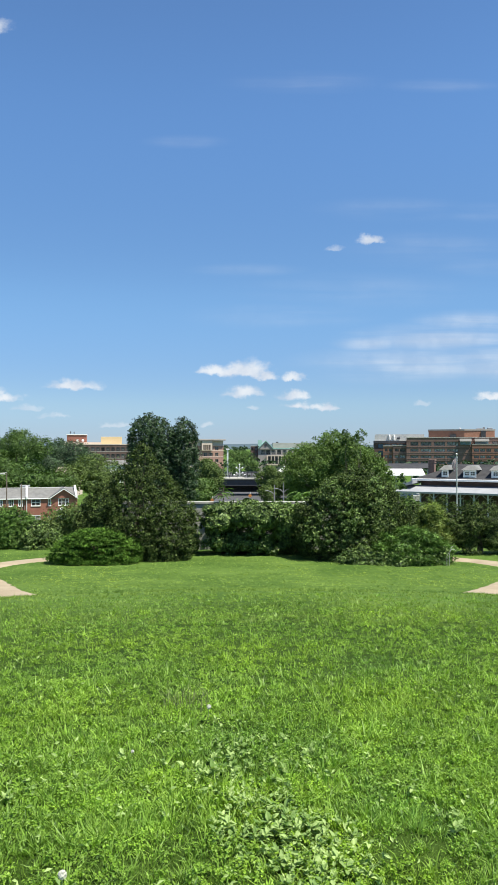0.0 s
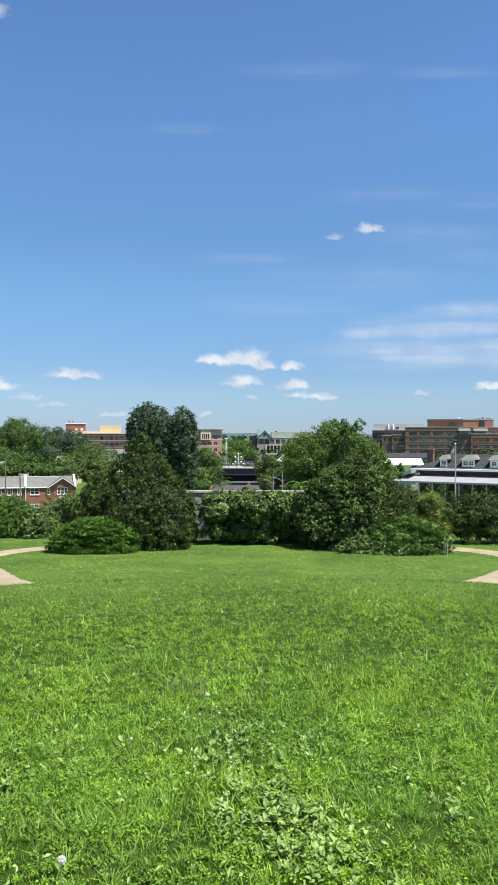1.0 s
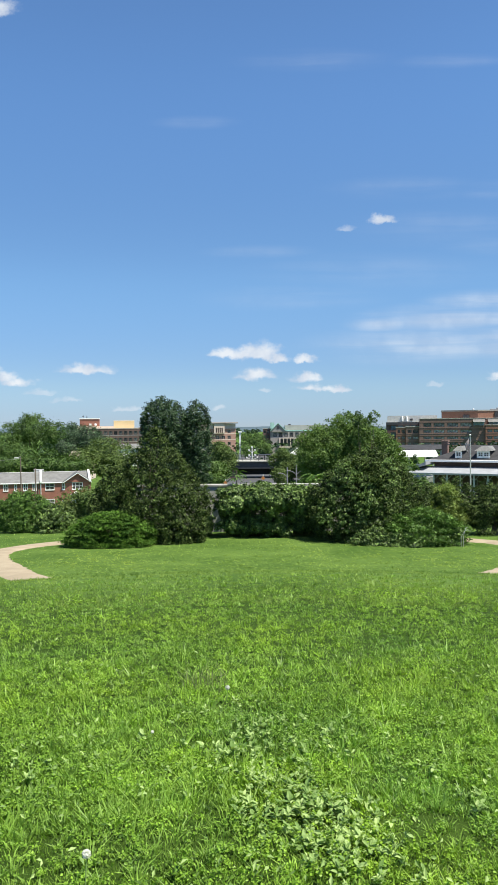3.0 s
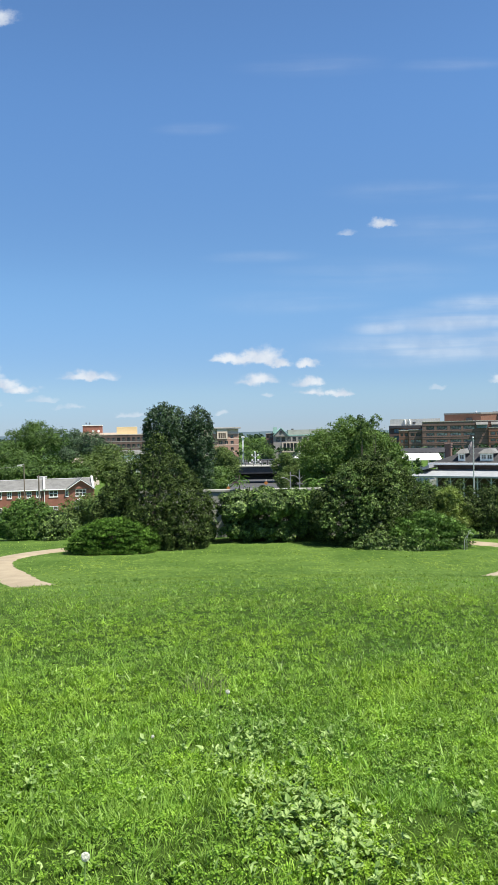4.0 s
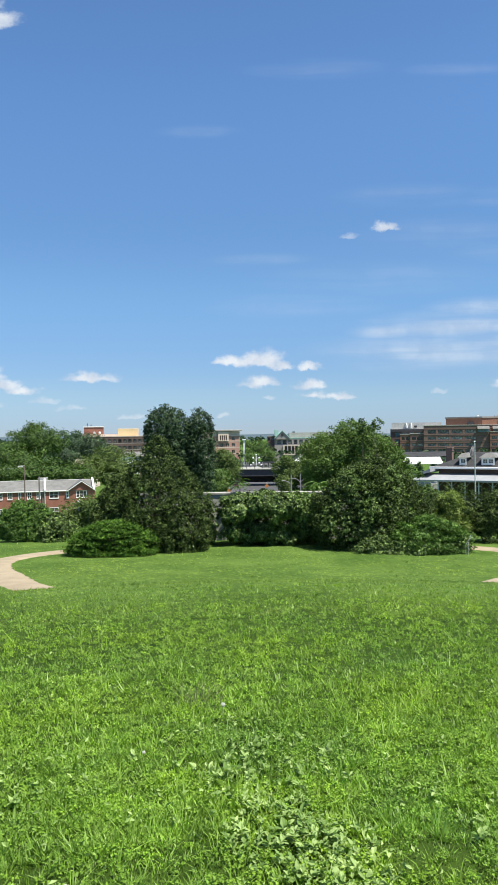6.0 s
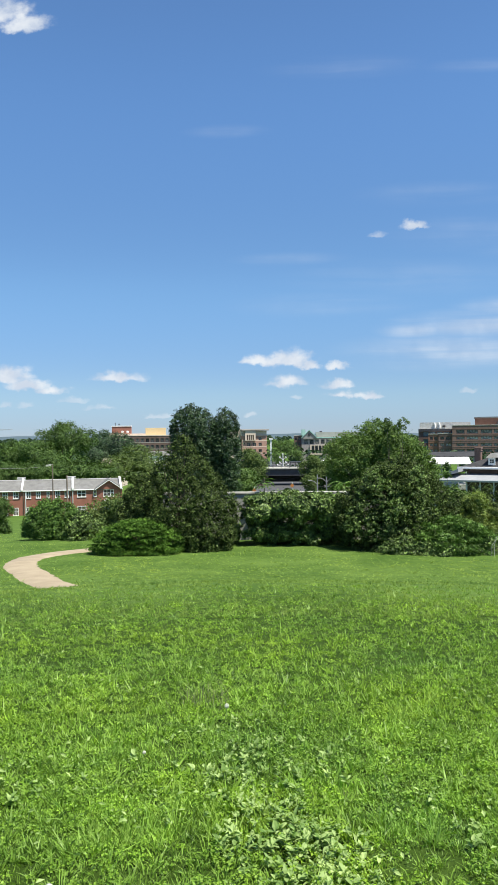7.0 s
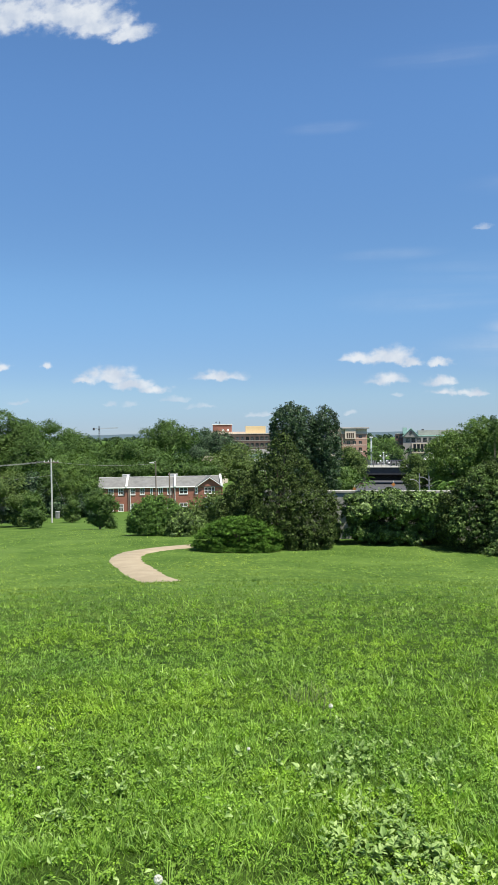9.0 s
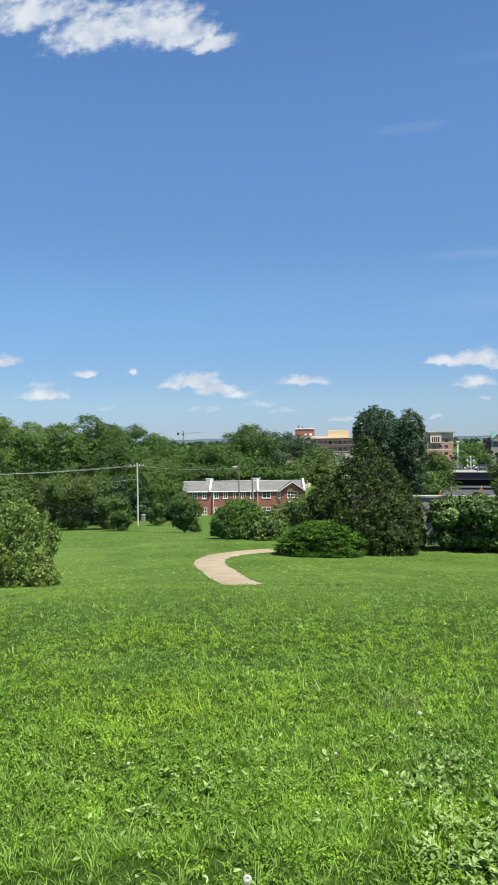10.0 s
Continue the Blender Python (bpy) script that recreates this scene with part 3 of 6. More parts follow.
WEED_SPOTS = [(-0.36, 4.65), (-0.27, 4.36), (-0.19, 4.15), (-0.12, 4.55), (-0.34, 3.96), (-0.23, 3.85), (-0.09, 3.81), (-0.28, 3.61), (-0.18, 3.50), (-0.07, 3.55),
              (-0.01, 3.43), (0.06, 3.32), (-0.06, 3.28), (0.02, 3.13), (0.09, 3.18), (0.14, 3.09), (-0.04, 3.00), (0.04, 2.97), (-0.23, 3.24), (0.12, 2.93),
              (-0.43, 4.12), (-0.44, 3.76), (-0.84, 4.27), (-1.03, 3.85), (-1.35, 3.81), (-1.43, 3.89), (0.04, 4.10), (0.20, 4.26), (0.49, 3.83), (0.72, 4.52),
              (0.61, 3.47), (-1.53, 3.33), (-1.56, 3.81), (-1.89, 3.90)]


def oval_leaves(foot, way, nor, length, aspect, rng):
    """Oval leaves from their foot along way, ridged, wavy at the edge and drooping at the tip."""
    n = len(foot)
    nor = nor - (nor * way).sum(1)[:, None] * way
    nor /= np.linalg.norm(nor, axis=1)[:, None] + 1e-9
    side = np.cross(nor, way)
    l = length[:, None]

    def at(u, w, h):
        wave = rng.normal(0, 0.05, (n, 1)) * (w != 0)
        return foot + way * l * u + side * l * aspect * w * rng.uniform(0.8, 1.2, (n, 1)) + nor * l * (h + wave - 0.35 * u * u)

    v = np.stack([at(0.0, 0, 0), at(0.4, 0.5, 0.06), at(0.4, 0, 0.0), at(0.4, -0.5, 0.06), at(0.78, 0.38, 0.05), at(0.78, 0, 0.0), at(0.78, -0.38, 0.05), at(1.0, 0, 0.0)], 1).reshape(-1, 3)
    i = np.arange(n)[:, None] * 8
    return v, np.concatenate([i + [0, 1, 2, 3], i + [1, 4, 5, 2], i + [3, 2, 5, 6], i + [4, 7, 6, 5]], 1).reshape(-1, 4)


def rosettes(name, centres, n, spread, reach, per, seed, mat, label):
    """Weeds whose leaves rise from one crown and arch outwards."""
    rng = np.random.default_rng(seed)
    c = np.array(centres)[rng.integers(0, len(centres), n)] + rng.normal(0, spread, (n, 2))
    size = reach * rng.uniform(0.5, 1.25, n)
    who = np.repeat(np.arange(n), per)
    m = len(who)
    turn, rise = rng.uniform(0, 2 * pi, m), rng.uniform(0.15, 1.3, m)
    way = np.stack([np.cos(turn) * np.cos(rise), np.sin(turn) * np.cos(rise), np.sin(rise)], -1)
    length = size[who] * rng.uniform(0.5, 1.2, m)
    foot = np.stack([c[who, 0], c[who, 1], lift(c[who, 0], c[who, 1]) + 0.012 + rng.uniform(0, 0.035, m)], -1)
    nor = np.stack([-np.cos(turn) * np.sin(rise), -np.sin(turn) * np.sin(rise), np.cos(rise)], -1) + rng.normal(0, 0.35, (m, 3))
    v, f = oval_leaves(foot, way, nor, length, 0.5, rng)
    return tagged(mesh_from(name, v, f, mat), label, "weeds", kind="stuff")


rosettes("broadleaf_weeds", WEED_SPOTS[:20] * 3 + WEED_SPOTS[20:], 370, 0.09, 0.033, 10, 8, M_WEED, "pale green broadleaf weeds in a rough patch")
SMALL_WEEDS = [(r * sin(a), r * cos(a)) for r, a in zip(1 / rng_l.uniform(1 / 12, 1 / 2.1, 160), np.radians(rng_l.uniform(-42, 27, 160)))]
flat_leaves("lawn_weeds", SMALL_WEEDS, 1500, 0.12, 0.032, 0.45, 9, M_WEED, "scattered broad weed leaves standing in the lawn", 0.11, 0.8)

# ---------------------------------------------------------------- trees and shrubs


def foliage(lobes, n, size, rng, aspect=0.55, per=14, clump=0.12, droop=0.0, inner=0.3, upward=0.5, boughs=11, low=None, flat=1.0, spray=False, relief=(0.74, 1.06), loose=0.45, stout=1.6):
    """Leaves over a crown of lobes (x, y, z, rx, ry, rz): each lobe carries smaller boughs, each bough tufts of leaves, with gaps between;
    larger leaves fill the inside."""
    lob = np.array(lobes, float)
    c0, r0 = lob[:, :3], lob[:, 3:]
    if boughs:
        who = np.repeat(np.arange(len(lob)), boughs)
        d = rng.normal(size=(len(who), 3))
        d /= np.linalg.norm(d, axis=1)[:, None]
        d[:, 2] = np.where(rng.random(len(who)) < 0.6, np.abs(d[:, 2]), d[:, 2])
        c = c0[who] + d * r0[who] * rng.uniform(0.55, 0.9, len(who))[:, None]
        r = r0[who] * 0.55 * rng.uniform(0.42, 1.05, len(who))[:, None] + r0[who].mean(1)[:, None] * 0.06
        r[:, 2] *= flat
        out = d
    else:
        c, r, out = c0, r0, np.zeros_like(c0)
    area = (r[:, 0] * r[:, 1] + r[:, 0] * r[:, 2] + r[:, 1] * r[:, 2])
    k = max(8, int(n / per))
    pick = rng.choice(len(c), k * 4, p=area / area.sum())
    d = rng.normal(size=(k * 4, 3)) + out[pick] * 0.9
    d /= np.linalg.norm(d, axis=1)[:, None]
    p = c[pick] + d * r[pick] * rng.uniform(*relief, k * 4)[:, None]
    deep = np.full(len(p), 9.0)
    for i in range(len(c)):
        q = np.linalg.norm((p - c[i]) / r[i], axis=1)
        deep = np.where(pick == i, deep, np.minimum(deep, q))
    keep = np.nonzero(deep > 0.72)[0][:k]
    p, d = p[keep], d[keep]
    who = rng.integers(0, len(p), n)
    spread = clump * (0.4 + rng.random(len(p)))[who][:, None]
    pos = p[who] + rng.normal(size=(n, 3)) * spread * [1, 1, 0.7]
    nor = d[who] * 0.9 + rng.normal(size=(n, 3)) * loose + [0, 0, upward]
    along = np.cross(nor, rng.normal(size=(n, 3))) + np.array([0, 0, -droop]) * 2
    if spray:
        along = d[who] + rng.normal(size=(n, 3)) * 0.3 + [0, 0, 0.15]
        nor = np.cross(along, np.cross([0, 0, 1.0], along) + 0.01) + rng.normal(size=(n, 3)) * 0.25
        nor *= np.sign(nor[:, 2:])
    if low is not None:
        pos[:, 2] = np.maximum(pos[:, 2], low + rng.uniform(0.03, 0.25, n))
    v, f = leaf_faces(pos, nor, size * rng.uniform(0.6, 1.35, n), aspect, rng, along)
    m = int(n * inner)
    area = (r0[:, 0] * r0[:, 1] + r0[:, 0] * r0[:, 2] + r0[:, 1] * r0[:, 2])
    pick = rng.choice(len(lob), m, p=area / area.sum())
    d = rng.normal(size=(m, 3))
    d /= np.linalg.norm(d, axis=1)[:, None]
    core = c0[pick] + d * r0[pick] * rng.uniform(0.3, 0.72, m)[:, None]
    if low is not None:
        core[:, 2] = np.maximum(core[:, 2], low + 0.1)
    v2, f2 = leaf_faces(core, d + [0, 0, 0.3], size * stout * rng.uniform(0.7, 1.2, m), 0.7, rng)
    return np.vstack([v, v2]), np.vstack([f, f2 + len(v)])


def limb(bm, a, b, ra, rb, sides=7):
    """A tapered round limb from a to b."""
    a, b = Vector(a), Vector(b)
    q = (b - a).to_track_quat("Z", "Y")
    rings = []
    for p, r in ((a, ra), (a.lerp(b, 0.5) + Vector((ra * 0.25, -ra * 0.2, 0)), (ra + rb) / 2), (b, rb)):
        rings.append([bm.verts.new(p + q @ Vector((cos(2 * pi * i / sides) * r, sin(2 * pi * i / sides) * r, 0))) for i in range(sides)])
    for lo, hi in zip(rings, rings[1:]):
        for i in range(sides):
            bm.faces.new((lo[i], lo[(i + 1) % sides], hi[(i + 1) % sides], hi[i]))
    bm.faces.new(rings[-1])
    bm.faces.new(rings[0][::-1])


def plant(name, lobes, n, size, mat, label, category, seed, trunk=0.12, base=None, stems=1, skirt=False, **how):
    """A tree or shrub: a thing with trunk (and limbs) and crown."""
    rng = np.random.default_rng(seed)
    lob = np.array(lobes, float)
    w = lob[:, 3] * lob[:, 5]
    bx, by = base if base else ((lob[:, 0] * w).sum() / w.sum(), (lob[:, 1] * w).sum() / w.sum())
    bz = float(lift(bx, by)) - 0.05
    root = new(name)
    root.location = (bx, by, bz)
    if skirt:
        lobes = list(lobes) + [(x, y + 0.2 * ry, bz + 0.2 + 0.42 * rz, rx * 0.92, ry * 0.85, rz * 0.6) for x, y, z, rx, ry, rz in lobes if bz + 0.2 + rz * 0.5 < z < bz + 2.2 * rz + 0.6]
        how["low"] = bz + 0.05
    v, f = foliage(lobes, n, size, rng, **how)
    crown = mesh_from("crown", v - [bx, by, bz], f, mat, root)
    bm = bmesh.new()
    tops = lob[:, :3] - [bx, by, bz]
    fork = Vector((0, 0, max(0.25, float(tops[:, 2].mean()) * 0.55)))
    for s in range(stems):
        off = Vector((rng.normal(0, trunk * 1.4), rng.normal(0, trunk * 1.4), 0)) if stems > 1 else Vector()
        limb(bm, off, fork + off * 0.6, trunk, trunk * 0.7)
    for p in tops[:16]:
        p = Vector(p)
        limb(bm, fork, fork.lerp(p, 0.95), trunk * 0.55, trunk * 0.16)
    part("trunk", bm, M_BARK, root)
    tagged(root, label, category)
    return root


SHRUBS = "shrubs on the terrace"
DOME = [(0, 0.85), (0.2, 1.0), (0.5, 0.93), (0.75, 0.68), (0.9, 0.4), (1, 0.1)]


def heap(x, y, z0, z1, rx, ry, outline, count, lump, seed, tall=1.0, swell=0.1):
    """Lobes of a crown round an upright axis: outline gives shares of height and reach, lumps of leaves cover a dense heart."""
    rng = np.random.default_rng(seed)
    hs, rs = np.array(outline, float).T
    out = [(x, y, z0 + h * (z1 - z0), rx * r * 0.8, ry * r * 0.8, (z1 - z0) * 0.12) for h in np.linspace(0.1, 0.86, 6) for r in (float(np.interp(h, hs, rs)),)]
    while len(out) < count + 6:
        h = rng.random()
        r = float(np.interp(h, hs, rs))
        if rng.random() * rs.max() > r + 0.12:
            continue
        a, s = rng.uniform(0, 2 * pi), lump * rng.uniform(0.6, 1.35)
        q = r * (1 + swell * (sin(3 * a + 6 * h + seed) * 0.6 + sin(5 * a - 11 * h) * 0.4 + rng.normal(0, 0.35)))
        out.append((x + max(0.0, rx * q - 0.6 * s) * cos(a), y + max(0.0, ry * q - 0.6 * s) * sin(a), z0 + h * (z1 - z0) - 0.4 * s * tall, s, s, s * tall))
    return out


HOLLY_CONE = [(0, 0.88), (0.12, 1.0), (0.35, 0.98), (0.5, 0.84), (0.65, 0.64), (0.8, 0.42), (0.93, 0.2), (1, 0.04)]
tagged(plant("holly_shrub", heap(-5.12, 35.7, -3.7, 1.62, 2.45, 2.0, HOLLY_CONE, 460, 0.21, 5) + heap(-6.85, 35.6, -3.6, -0.05, 1.45, 1.2, DOME, 300, 0.2, 6) + heap(-3.95, 34.6, -3.65, -0.72, 1.28, 1.0, DOME, 190, 0.19, 7),
             96000, 0.068, M_HOLLY, "tall dense dark green holly shrub with glossy leaves", "shrub", 21, 0.1, boughs=0, loose=0.5, stems=3, clump=0.05, per=18, relief=(0.6, 1.12), inner=0.12, stout=2.0, upward=0.2, low=-3.66), group=SHRUBS)
YEW_DOME = [(0, 0.92), (0.2, 1.0), (0.45, 0.95), (0.65, 0.82), (0.85, 0.58), (1, 0.2)]
tagged(plant("yew_shrub", heap(-6.87, 33.75, -3.6, -2.06, 2.08, 1.25, YEW_DOME, 330, 0.33, 3, 0.13, 0.08), 60000, 0.07, M_JUNIPER,
       "low spreading bright green yew mound in flat layers", "shrub", 22, 0.06, aspect=0.2, clump=0.03, per=12, boughs=0, inner=0.1, stout=2.0, spray=True, low=-3.57), group=SHRUBS)
tagged(plant("vine_hedge", [(-1.49, 36.50, -2.01, 0.82, 0.90, 0.63), (-0.47, 36.40, -1.89, 0.87, 0.90, 0.68), (0.59, 36.40, -1.95, 0.92, 0.90, 0.72), (1.53, 36.50, -2.12, 0.73, 0.80, 0.73), (-1.94, 36.90, -2.27, 0.54, 0.60, 0.98), (-0.61, 37.00, -1.57, 1.08, 0.70, 0.39),
              (0.88, 37.00, -1.63, 0.98, 0.70, 0.37), (2.45, 37.00, -2.28, 0.69, 0.80, 0.88), (-1.24, 37.20, -1.48, 0.44, 0.40, 0.22), (-0.07, 37.20, -1.45, 0.39, 0.40, 0.20), (1.98, 37.20, -1.75, 0.64, 0.50, 0.35), (-2.84, 37.40, -3.25, 0.35, 0.40, 0.50), (1.54, 36.70, -2.92, 0.49, 0.50, 0.83), (-0.21, 37.60, -3.22, 2.09, 0.70, 0.75), (-1.31, 37.60, -2.89, 0.75, 0.60, 0.85),
              (2.28, 37.70, -3.04, 0.75, 0.60, 0.80), (-1.6, 36.6, -3.1, 0.8, 0.5, 0.6), (-0.5, 36.5, -3.1, 0.8, 0.5, 0.6), (0.6, 36.5, -3.15, 0.8, 0.5, 0.55)], 46000, 0.108, M_VINE,
       "tangled green vine smothering a concrete wall", "vine", 23, 0.03, stems=3, low=-3.66, clump=0.07, per=24, relief=(0.55, 1.08), inner=0.4, stout=2.0, droop=0.6, aspect=0.65), group=SHRUBS)
tagged(plant("holly_shrub", heap(4.75, 35.4, -3.65, 0.5, 2.6, 1.8, [(0, 0.85), (0.2, 1.0), (0.45, 1.0), (0.6, 0.92), (0.76, 0.73), (0.9, 0.45), (1, 0.15)], 420, 0.22, 8, 1.0, 0.14), 72000, 0.07, M_HOLLY,
       "broad dense dark green holly shrub with glossy leaves", "shrub", 24, 0.1, boughs=0, loose=0.5, stems=3, clump=0.05, per=18, relief=(0.6, 1.12), inner=0.12, stout=2.0, upward=0.2, low=-3.66), group=SHRUBS)
tagged(plant("climbing_vine", heap(3.9, 34.5, -3.0, 0.15, 1.3, 1.1, DOME, 70, 0.26, 9, 1.3, 0.25) + heap(5.35, 34.7, -2.6, 0.3, 0.85, 0.9, DOME, 40, 0.24, 10, 1.3, 0.25), 19000, 0.088, M_VINE,
       "pale leaved vine climbing over a holly shrub", "vine", 46, 0.03, boughs=0, stems=2, clump=0.07, per=16, relief=(0.7, 1.2), inner=0.0, droop=0.6, aspect=0.65, low=-3.6), group=SHRUBS)
tagged(plant("juniper_mound", heap(6.75, 33.75, -3.6, -2.02, 1.75, 1.3, YEW_DOME, 230, 0.32, 5, 0.3, 0.2), 36000, 0.085, M_IVY,
       "low bright green juniper mound in flat layers", "shrub", 25, 0.06, clump=0.045, aspect=0.3, per=12, boughs=0, inner=0.12, stout=2.0, spray=True, low=-3.62), group=SHRUBS)
tagged(plant("ivy_mound", heap(4.75, 33.4, -3.6, -2.82, 1.1, 0.8, DOME, 70, 0.24, 11, 0.7, 0.2) + heap(8.0, 33.7, -3.6, -2.55, 0.62, 0.8, DOME, 40, 0.24, 12, 0.8, 0.2) + heap(6.3, 32.9, -3.6, -2.9, 1.3, 0.7, DOME, 50, 0.22, 13, 0.6, 0.2), 15000, 0.095, M_VINE,
       "low tangle of dark green ivy round a juniper mound", "shrub", 47, 0.03, clump=0.06, aspect=0.6, per=12, boughs=0, inner=0.14, stout=2.0, loose=0.6, low=-3.62), group=SHRUBS)
tagged(plant("elder_shrub", heap(8.6, 36.8, -3.6, -1.1, 0.9, 0.7, DOME, 90, 0.16, 14, 1.6, 0.2), 20000, 0.12, M_BRIGHT,
       "feathery light green shrub growing out of the hedge", "shrub", 30, 0.05, boughs=0, stems=3, low=-3.6, clump=0.07, per=14, aspect=0.2, spray=True, upward=0.9), group=SHRUBS)
tagged(plant("privet_hedge", [(7.67, 37.30, -2.45, 0.54, 0.90, 0.89), (8.38, 37.50, -2.28, 0.60, 0.90, 1.04), (9.29, 37.50, -2.33, 0.85, 1.10, 1.09), (10.39, 37.50, -2.50, 0.99, 1.20, 1.09), (11.63, 37.50, -2.56, 1.04, 1.20, 1.09), (12.86, 37.50, -2.61, 1.09, 1.20, 1.14), (14.10, 37.50, -2.67, 1.09, 1.20, 1.09),
              (8.87, 37.50, -1.51, 0.50, 0.60, 0.40), (10.80, 37.50, -1.65, 0.75, 0.70, 0.45)], 46000, 0.075, M_HOLLY,
       "dark green privet hedge with light young shoots", "hedge", 26, 0.06, stems=3, skirt=True, clump=0.055, per=22, relief=(0.55, 1.08), inner=0.4, stout=2.0, upward=0.15), group=SHRUBS)
tagged(plant("privet_shrub", heap(-12.95, 41.0, -3.9, -1.75, 1.65, 1.2, [(0, 0.8), (0.2, 1.0), (0.45, 0.97), (0.7, 0.8), (0.88, 0.52), (1, 0.2)], 220, 0.2, 24, 1.5, 0.14), 38000, 0.085, M_IVY,
       "rounded green privet shrub with upright shoots", "shrub", 27, 0.06, boughs=0, stems=3, clump=0.05, per=16, relief=(0.6, 1.15), inner=0.12, stout=2.0, upward=0.3, droop=-0.4, aspect=0.4, low=-3.85), group=SHRUBS)
tagged(plant("vine_shrub", heap(-11.15, 40.2, -3.9, -2.45, 1.05, 1.0, DOME, 130, 0.2, 25, 1.0, 0.14), 15000, 0.09, M_VINE,
       "low shrub hung with pale vine leaves", "shrub", 48, 0.05, boughs=0, stems=3, clump=0.05, per=16, relief=(0.6, 1.15), inner=0.12, stout=2.0, droop=0.5, aspect=0.6, low=-3.85), group=SHRUBS)
tagged(plant("hydrangea_shrub", heap(-15.3, 22.9, -3.3, -0.42, 1.35, 1.2, [(0, 0.9), (0.3, 1.0), (0.6, 1.0), (0.8, 0.85), (0.93, 0.6), (1, 0.3)], 200, 0.17, 21, 1.0, 0.15) + heap(-17.2, 23.2, -3.3, -0.1, 1.3, 1.3, DOME, 110, 0.18, 22, 1.0, 0.15)
       + heap(-14.0, 22.6, -3.3, -2.1, 0.55, 0.6, DOME, 50, 0.14, 23), 34000, 0.085, M_BRIGHT,
       "bushy shrub with light green drooping leaves", "shrub", 28, 0.05, boughs=0, clump=0.045, per=14, relief=(0.6, 1.15), inner=0.15, stout=1.5, droop=0.9, aspect=0.42, low=-3.25), group=SHRUBS)
tagged(plant("sumac_thicket", [(-14.53, 58.00, -4.55, 1.23, 1.40, 0.92), (-13.31, 58.00, -4.27, 0.69, 1.20, 1.15), (-16.03, 58.00, -5.02, 1.15, 1.40, 0.62), (-12.21, 58.00, -4.34, 1.15, 1.20, 1.00)], 12000, 0.2, M_TREE_OLIVE,
       "green scrub thicket growing below the terrace", "shrub", 29, 0.06, stems=3, skirt=True, clump=0.3), group=SHRUBS)

# park trees down the slope
TREES = "trees beyond the terrace"


def tree(lobes, n, size, mat, label, seed, trunk=0.25, **how):
    return tagged(plant("tree", lobes, n, size * 0.8, mat, label, "tree", seed, trunk, **how), group=TREES)


tree(heap(-8.25, 64, -3.2, 4.2, 1.85, 1.9, [(0, 0.6), (0.25, 1.15), (0.5, 1.05), (0.65, 1.0), (0.8, 1.04), (0.92, 0.86), (1, 0.5)], 230, 0.34, 15, 1.3, 0.08) + heap(-5.5, 64, -3.4, 3.75, 1.13, 1.5, [(0, 0.5), (0.2, 0.9), (0.5, 1.08), (0.7, 1.0), (0.85, 0.88), (0.95, 0.62), (1, 0.3)], 140, 0.3, 16, 1.4, 0.08)
     + heap(-7.2, 64.4, -4.4, 1.2, 2.2, 1.8, DOME, 90, 0.36, 17, 1.4), 62000, 0.17, M_TREE_DARK, "tall dark green tree with a double crown", 31, boughs=0, clump=0.1, per=16, droop=-0.3, relief=(0.6, 1.15), inner=0.15, upward=0.2)
tree([(-5.25, 105.00, -2.44, 1.25, 2.00, 1.39), (-7.10, 105.00, -3.99, 1.81, 2.50, 1.81), (-4.78, 105.00, -4.14, 0.91, 1.50, 1.53), (-6.02, 105.00, -1.36, 0.84, 1.20, 0.97)], 9000, 0.32, M_TREE_OLIVE, "slight olive green tree below the wall", 32, 0.16, clump=0.28)
tree(heap(4.95, 46.4, -2.6, 2.35, 3.05, 2.4, [(0, 0.7), (0.3, 0.95), (0.5, 1.0), (0.65, 0.92), (0.8, 0.74), (0.92, 0.44), (1, 0.14)], 330, 0.36, 18, 1.0, 0.16) + heap(7.5, 46, -2.4, 1.0, 1.0, 1.3, DOME, 60, 0.3, 19, 1.4, 0.2),
     66000, 0.135, M_TREE_FRESH, "wide leafy green tree behind the holly", 33, 0.2, boughs=0, clump=0.1, per=16, relief=(0.6, 1.15), inner=0.15)
tree([(3.21, 120.00, -4.09, 1.75, 2.60, 1.91), (2.63, 118.00, -5.55, 0.78, 1.60, 1.10), (4.62, 120.00, -4.97, 1.75, 2.40, 2.23)], 9000, 0.34, M_TREE_OLIVE, "rounded olive green street tree", 34, 0.2, clump=0.28)
# trees at the foot of the lawn
tree([(-56.55, 84.00, 1.41, 3.57, 4.00, 3.23), (-61.54, 84.00, 1.17, 3.45, 4.00, 3.68), (-50.88, 82.00, 0.82, 2.72, 3.40, 2.94), (-55.49, 80.00, -2.92, 4.46, 3.60, 2.87), (-48.01, 83.00, 0.37, 1.65, 2.60, 2.53)], 32000, 0.3, M_TREE_FRESH, "tall spreading green tree at the lawn's end", 35, 0.35, clump=0.24)
tree([(-51.52, 92.00, 0.83, 3.54, 4.00, 3.17), (-48.78, 94.00, 1.24, 2.62, 3.40, 2.62), (-52.93, 90.00, -1.96, 3.22, 3.40, 2.75), (-45.05, 92.00, 0.19, 1.71, 2.60, 2.44), (-47.16, 90.00, -1.96, 3.58, 3.40, 2.39)], 30000, 0.3, M_TREE, "broad green tree with an uneven crown", 36, 0.35, clump=0.24)
